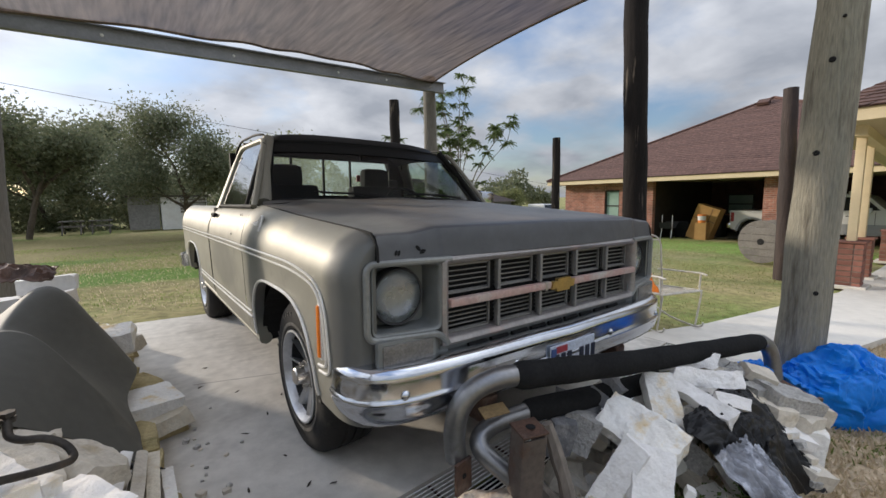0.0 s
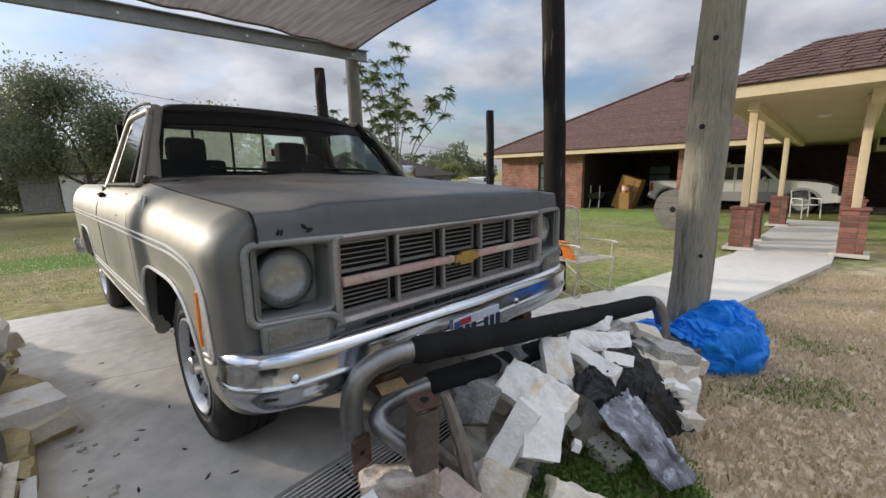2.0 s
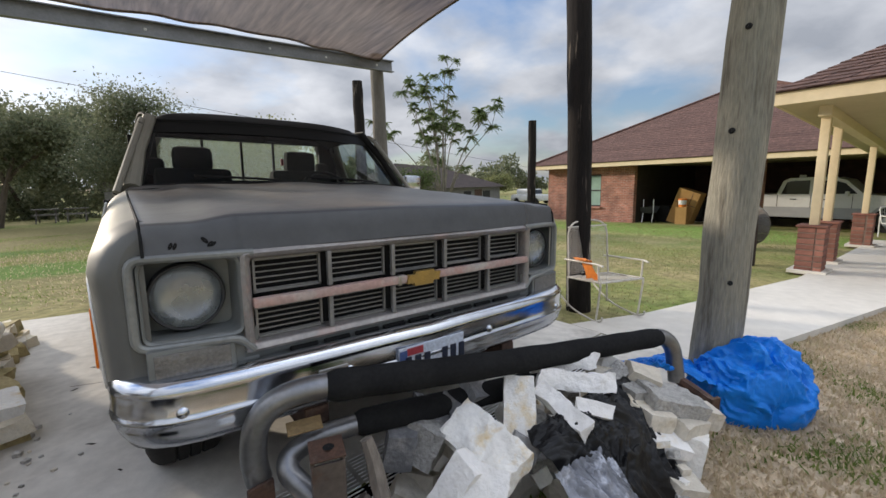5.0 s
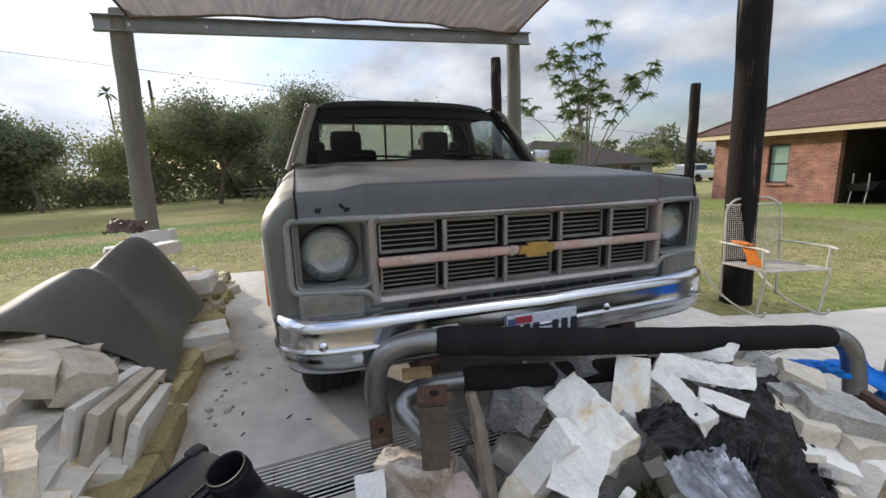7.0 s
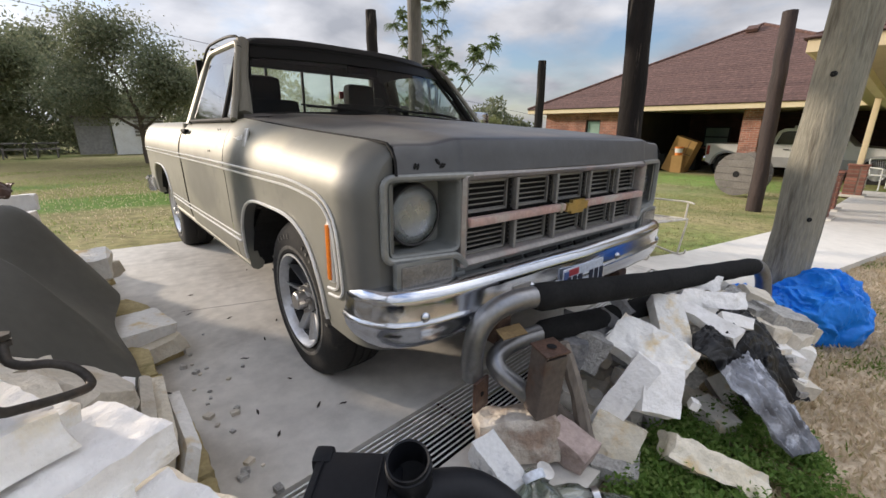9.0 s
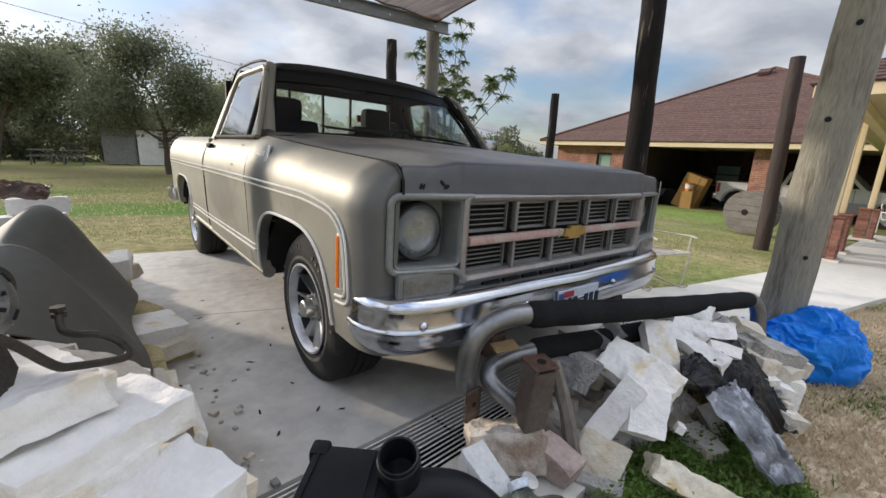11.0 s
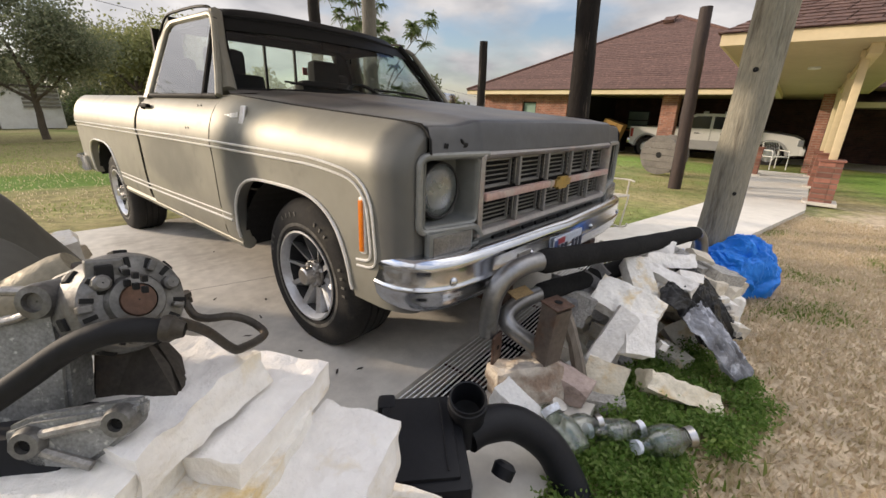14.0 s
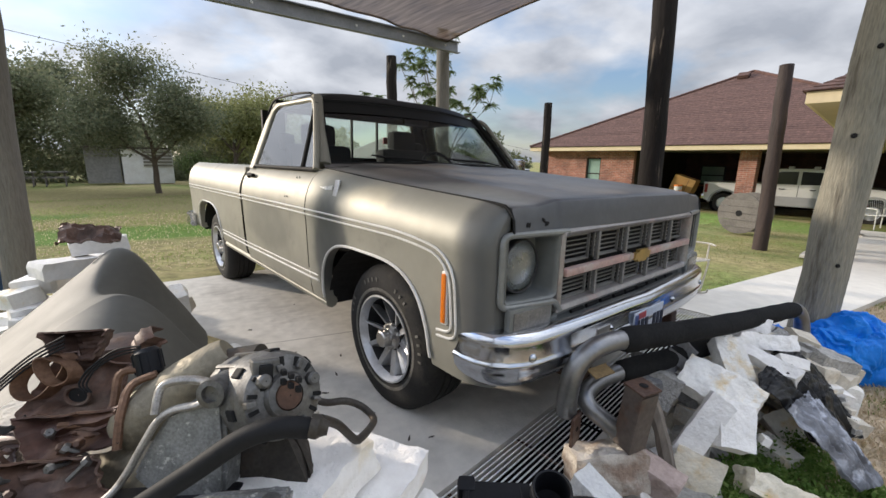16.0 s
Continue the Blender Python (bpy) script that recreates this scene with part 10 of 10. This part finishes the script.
    rows = crumple((-2.03, 0.92, 0.86), (-1.80, 0.80, 0.86), (-2.00, 1.02, 0.93), (-1.78, 0.98, 0.90), 14, 0.035, 2.5, 31, 0.03, 0.12)
    solo("rusty_sheet", shell(rows, 0.005), M["rust"], "bent rusty sheet-metal scrap on the white stones", "scrap metal", "rusty scrap", smooth=28)


def build_airbox():
    ab = thing("air_box", "black plastic engine air box with duct, beside the stones", "air box", (-1.2, -1.0, 0.0))
    rot = Matrix.Rotation(radians(-43), 4, "Z") @ Matrix.Rotation(radians(6), 4, "X")
    c = Vector((-1.225, -1.055, 0.310))
    k = B(); box(k, c, (0.215, 0.285, 0.17), rot, 0.03); part("body", k, M["airbox"], ab, "", smooth=50)
    k = B(); box(k, c + Vector((-0.01, 0.01, 0.088)), (0.185, 0.250, 0.016), rot, 0.007); lid = part("lid", k, M["airbox"], ab, "flat moulded lid", smooth=40)
    for x in (-0.075, 0.065):
        k = B(); box(k, c + Vector((-0.01, 0.01, 0.097)) + rot.to_3x3() @ Vector((x, 0, 0)), (0.004, 0.22, 0.006), rot, 0.001); part("rib", k, M["airbox"], lid)
    k = B(); box(k, c + rot.to_3x3() @ Vector((-0.095, 0.125, 0.075)), (0.05, 0.05, 0.05), rot, 0.012); part("clip", k, M["airbox"], ab, "", smooth=True)
    for i in range(6):
        k = B(); box(k, c + rot.to_3x3() @ Vector((-0.109, -0.11 + 0.042 * i, -0.02)), (0.008, 0.006, 0.11), rot, 0.002); part("side_rib", k, M["airbox"], ab)
    k = B(); box(k, c + Vector((0.01, -0.01, -0.140)), (0.20, 0.27, 0.12), rot, 0.02); part("lower_case", k, M["airbox"], ab, "", smooth=True)
    m = Matrix.Translation((-1.082, -1.082, 0.385)) @ Matrix.Rotation(radians(-14), 4, "Y") @ Matrix.Rotation(radians(12), 4, "X") @ Matrix.Diagonal((1.15, 1.15, 1.0, 1))
    k = B(); lathe(k, [(0.036, 0.0), (0.039, 0.088), (0.043, 0.09), (0.043, 0.076), (0.046, 0.074), (0.047, 0.05), (0.043, 0.04), (0.045, -0.03), (0.050, -0.08)], m, 32); part("duct_mouth", k, M["airbox"], ab, "round open duct mouth", smooth=35)
    k = B(); lathe(k, [(0.036, 0.01), (0.001, 0.0)], m, 20); part("duct_dark", k, M["black"], ab)
    k = B(); tube(k, spline([(-1.09, -1.09, 0.33), (-1.03, -1.11, 0.335), (-0.94, -1.16, 0.31), (-0.88, -1.24, 0.24), (-0.87, -1.31, 0.15), (-0.89, -1.38, 0.06)], 6), 0.052, 16)
    part("duct_hose", k, M["airbox"], ab, "thick curved duct", smooth=True)
    k = B(); lathe(k, [(0.001, 0.0), (0.03, 0.0), (0.032, 0.03), (0.02, 0.04), (0.001, 0.04)], Matrix.Translation((-1.07, -1.20, 0.24)) @ Matrix.Rotation(radians(40), 4, "Y"), 12); part("drain_cap", k, M["airbox"], ab, "", smooth=True)


def build_bottles():
    for i, (x, y, yaw, tip, s) in enumerate(((-0.745, -1.235, 70, 60, 1.05), (-0.700, -1.165, -70, 25, 0.85), (-0.640, -1.265, -35, 84, 0.85), (-0.590, -1.315, 140, 84, 0.8), (-0.550, -1.375, -40, 84, 0.9), (-0.545, -1.455, 150, 84, 0.75), (-0.490, -1.505, -45, 80, 1.05))):
        z = ground_z(x, y)
        g = thing("glass_jar", "dusty clear glass jar lying in the grass by the rubble", "jar", (x, y, z), "glass jars")
        m = Matrix.Translation((x, y, z + 0.05 * s - (0.02 if y < -1.27 else 0) + (0.02 if tip < 70 else 0))) @ Matrix.Rotation(radians(yaw), 4, "Z") @ Matrix.Rotation(radians(tip), 4, "Y") @ Matrix.Diagonal((s, s, s, 1))
        k = B(); lathe(k, [(0.001, -0.075), (0.040, -0.075), (0.050, -0.065), (0.052, -0.01), (0.046, 0.02), (0.030, 0.04), (0.026, 0.06), (0.030, 0.063), (0.030, 0.07), (0.022, 0.07)], m, 22)
        b = part("body", k, M["clear_glass"], g, "", smooth=40)
        k = B(); lathe(k, [(0.030, 0.055), (0.032, 0.078), (0.001, 0.08)], m, 18); part("cap", k, M["dull_chrome"] if i in (1, 2, 6) else M["plate"], g, "small metal cap", smooth=35)


def build_chair():
    """White wire rocking chair on the edge of the walkway, with an orange cloth over its arm."""
    ch = thing("rocking_chair", "white wire-mesh metal rocking chair by the black pole", "chair", (2.52, -0.1, 0))
    o, s, f = Vector((2.525, -0.215, -0.025)), Vector((0.95, -0.32, 0)).normalized(), Vector((-0.32, -0.95, 0)).normalized()
    P = lambda a, d, z: o + s * a + f * d + Vector((0, 0, z))
    r = 0.0085
    for a in (-0.235, 0.235):
        k = B(); tube(k, spline([P(a, -0.74, 0.31), P(a, -0.60, 0.17), P(a, -0.34, 0.045), P(a, -0.05, 0.012), P(a, 0.06, 0.03), P(a, 0.08, 0.07)], 5), r, 7); part("rocker", k, M["white_wire"], ch, "", smooth=True)
        k = B(); tube(k, round_path([P(a, 0.0, 0.02), P(a, 0.05, 0.37), P(a, -0.42, 0.33), P(a, -0.40, 0.04)], 0.04, 4), r, 7); part("side_frame", k, M["white_wire"], ch, "", smooth=True)
        k = B(); tube(k, [P(a, 0.02, 0.37), P(a * 1.05, 0.02, 0.53)], r, 7); tube(k, round_path([P(a, -0.46, 0.50), P(a * 1.05, 0.02, 0.53), P(a * 1.05, 0.08, 0.52)], 0.03, 3), 0.013, 7, True, 0.6); part("armrest", k, M["white_wire"], ch, "", smooth=True)
    k = B(); tube(k, round_path([P(-0.235, -0.40, 0.33), P(-0.225, -0.44, 0.84), P(0, -0.45, 0.88), P(0.225, -0.44, 0.84), P(0.235, -0.40, 0.33)], 0.12, 6), r, 7); part("back_frame", k, M["white_wire"], ch, "", smooth=True)
    k = B(); tube(k, [P(-0.235, 0.05, 0.37), P(0.235, 0.05, 0.37)], r, 7); part("cross_rail", k, M["white_wire"], ch, "", smooth=True)
    for d, z, a in ((-0.42, 0.33, 0.235), (-0.44, 0.81, 0.225)):
        k = B(); tube(k, [P(-a, d, z), P(a, d, z)], r * 0.9, 7); part("cross_rail", k, M["white_wire"], ch, "", smooth=True)
    for name, a0, a1, z0, z1, d0, d1 in (("seat_mesh", -0.23, 0.23, 0.365, 0.33, 0.04, -0.41), ("back_mesh", -0.22, 0.22, 0.36, 0.81, -0.405, -0.438)):
        k = B()
        n = 26
        for i in range(n + 1):
            t = i / n
            tube(k, [P(a0 + (a1 - a0) * t, d0, z0), P(a0 + (a1 - a0) * t, d1, z1)], 0.0014, 3, False)
            tube(k, [P(a0, d0 + (d1 - d0) * t, z0 + (z1 - z0) * t), P(a1, d0 + (d1 - d0) * t, z0 + (z1 - z0) * t)], 0.0014, 3, False)
        part(name, k, M["white_wire"], ch, "white wire mesh")
    rows = []
    for j in range(9):
        t = j / 8
        d = -0.10 + 0.012 * math.sin(j)
        z = 0.545 if t < 0.45 else 0.545 - 0.36 * (t - 0.45)
        a = -0.30 + 0.13 * t
        rows.append([P(a + (0.03 if t > 0.45 else 0), d - 0.16 * u + 0.012 * math.sin(9 * u + j), z + 0.012 * math.sin(7 * u + 2 * j)) for u in np.linspace(0, 1, 9)])
    solo("orange_cloth", shell(rows, 0.004), M["orange"], "orange work cloth hung over the chair's arm", "cloth", smooth=True)


def build_bin():
    z = ground_z(-2.56, 3.0) - 0.02
    b = thing("blue_bin", "small blue plastic bin on the grass beside the canopy post", "bin", (-2.56, 3.0, z))
    k = B(); lathe(k, [(0.001, 0.0), (0.135, 0.0), (0.145, 0.01), (0.172, 0.40), (0.182, 0.40), (0.182, 0.42), (0.166, 0.42), (0.140, 0.03), (0.001, 0.03)], Matrix.Translation((-2.56, 3.0, z)), 28); part("body", k, M["bin_blue"], b, "", smooth=40)
    k = B(); tube(k, [Vector((-2.56 + 0.18 * math.cos(a), 3.0 - 0.10 * math.sin(a), z + 0.40 - 0.12 * math.sin(a))) for a in np.linspace(0, math.pi, 13)], 0.004, 6); part("handle", k, M["dull_chrome"], b, "thin wire handle")


M["bin_blue"] = mat("blue_bin_plastic", (0.02, 0.07, 0.17), (0.016, 0.055, 0.14), 5, 0.5, bump=0.05)
build_bin()
build_alternator()
build_castings()
build_scrap()
build_airbox()
build_bottles()
build_chair()


# ---- small litter on the slab ----
M["litter"] = mat("dark_litter", (0.05, 0.038, 0.028), (0.03, 0.024, 0.02), 30, 0.9, bump=0.1)


def build_litter():
    rnd = random.Random(91)
    spots = [(-0.69, 1.68), (-1.05, 0.75), (-1.12, 0.2), (-1.20, -0.25), (-1.0, -0.35), (-0.85, 0.55), (-1.15, 1.3), (-1.02, -0.1), (-1.22, 0.95), (-0.98, 0.35), (-1.18, -0.42), (-0.92, -0.40)]
    for i, (x, y) in enumerate(spots):
        k = B()
        L = rnd.uniform(0.008, 0.022)
        a = rnd.uniform(0, math.pi)
        tube(k, [Vector((x + math.cos(a) * L * t, y + math.sin(a) * L * t, ground_z(x, y) + 0.003 + 0.002 * math.sin(3 * t))) for t in (-1, -0.4, 0.3, 1)], [0.001, 0.005, 0.004, 0.001], 5, True, 0.5)
        solo("leaf_scrap", k, M["litter"], "small dark dry leaf scrap on the concrete", "leaf", "leaf scraps", smooth=True)
    # a fine crack across the slab
    k = B()
    p = [Vector((-1.25 + 0.19 * i, 1.02 - 0.045 * i + 0.012 * noise.noise(Vector((i * 0.9, 3, 0))), ground_z(-1.25 + 0.19 * i, 1.02 - 0.045 * i) + 0.0006)) for i in range(12)]
    tube(k, p, 0.0022, 4, True, 0.3)
    solo("slab_crack", k, M["litter"], "thin dark crack across the concrete slab", "crack", kind="structure")


build_litter()
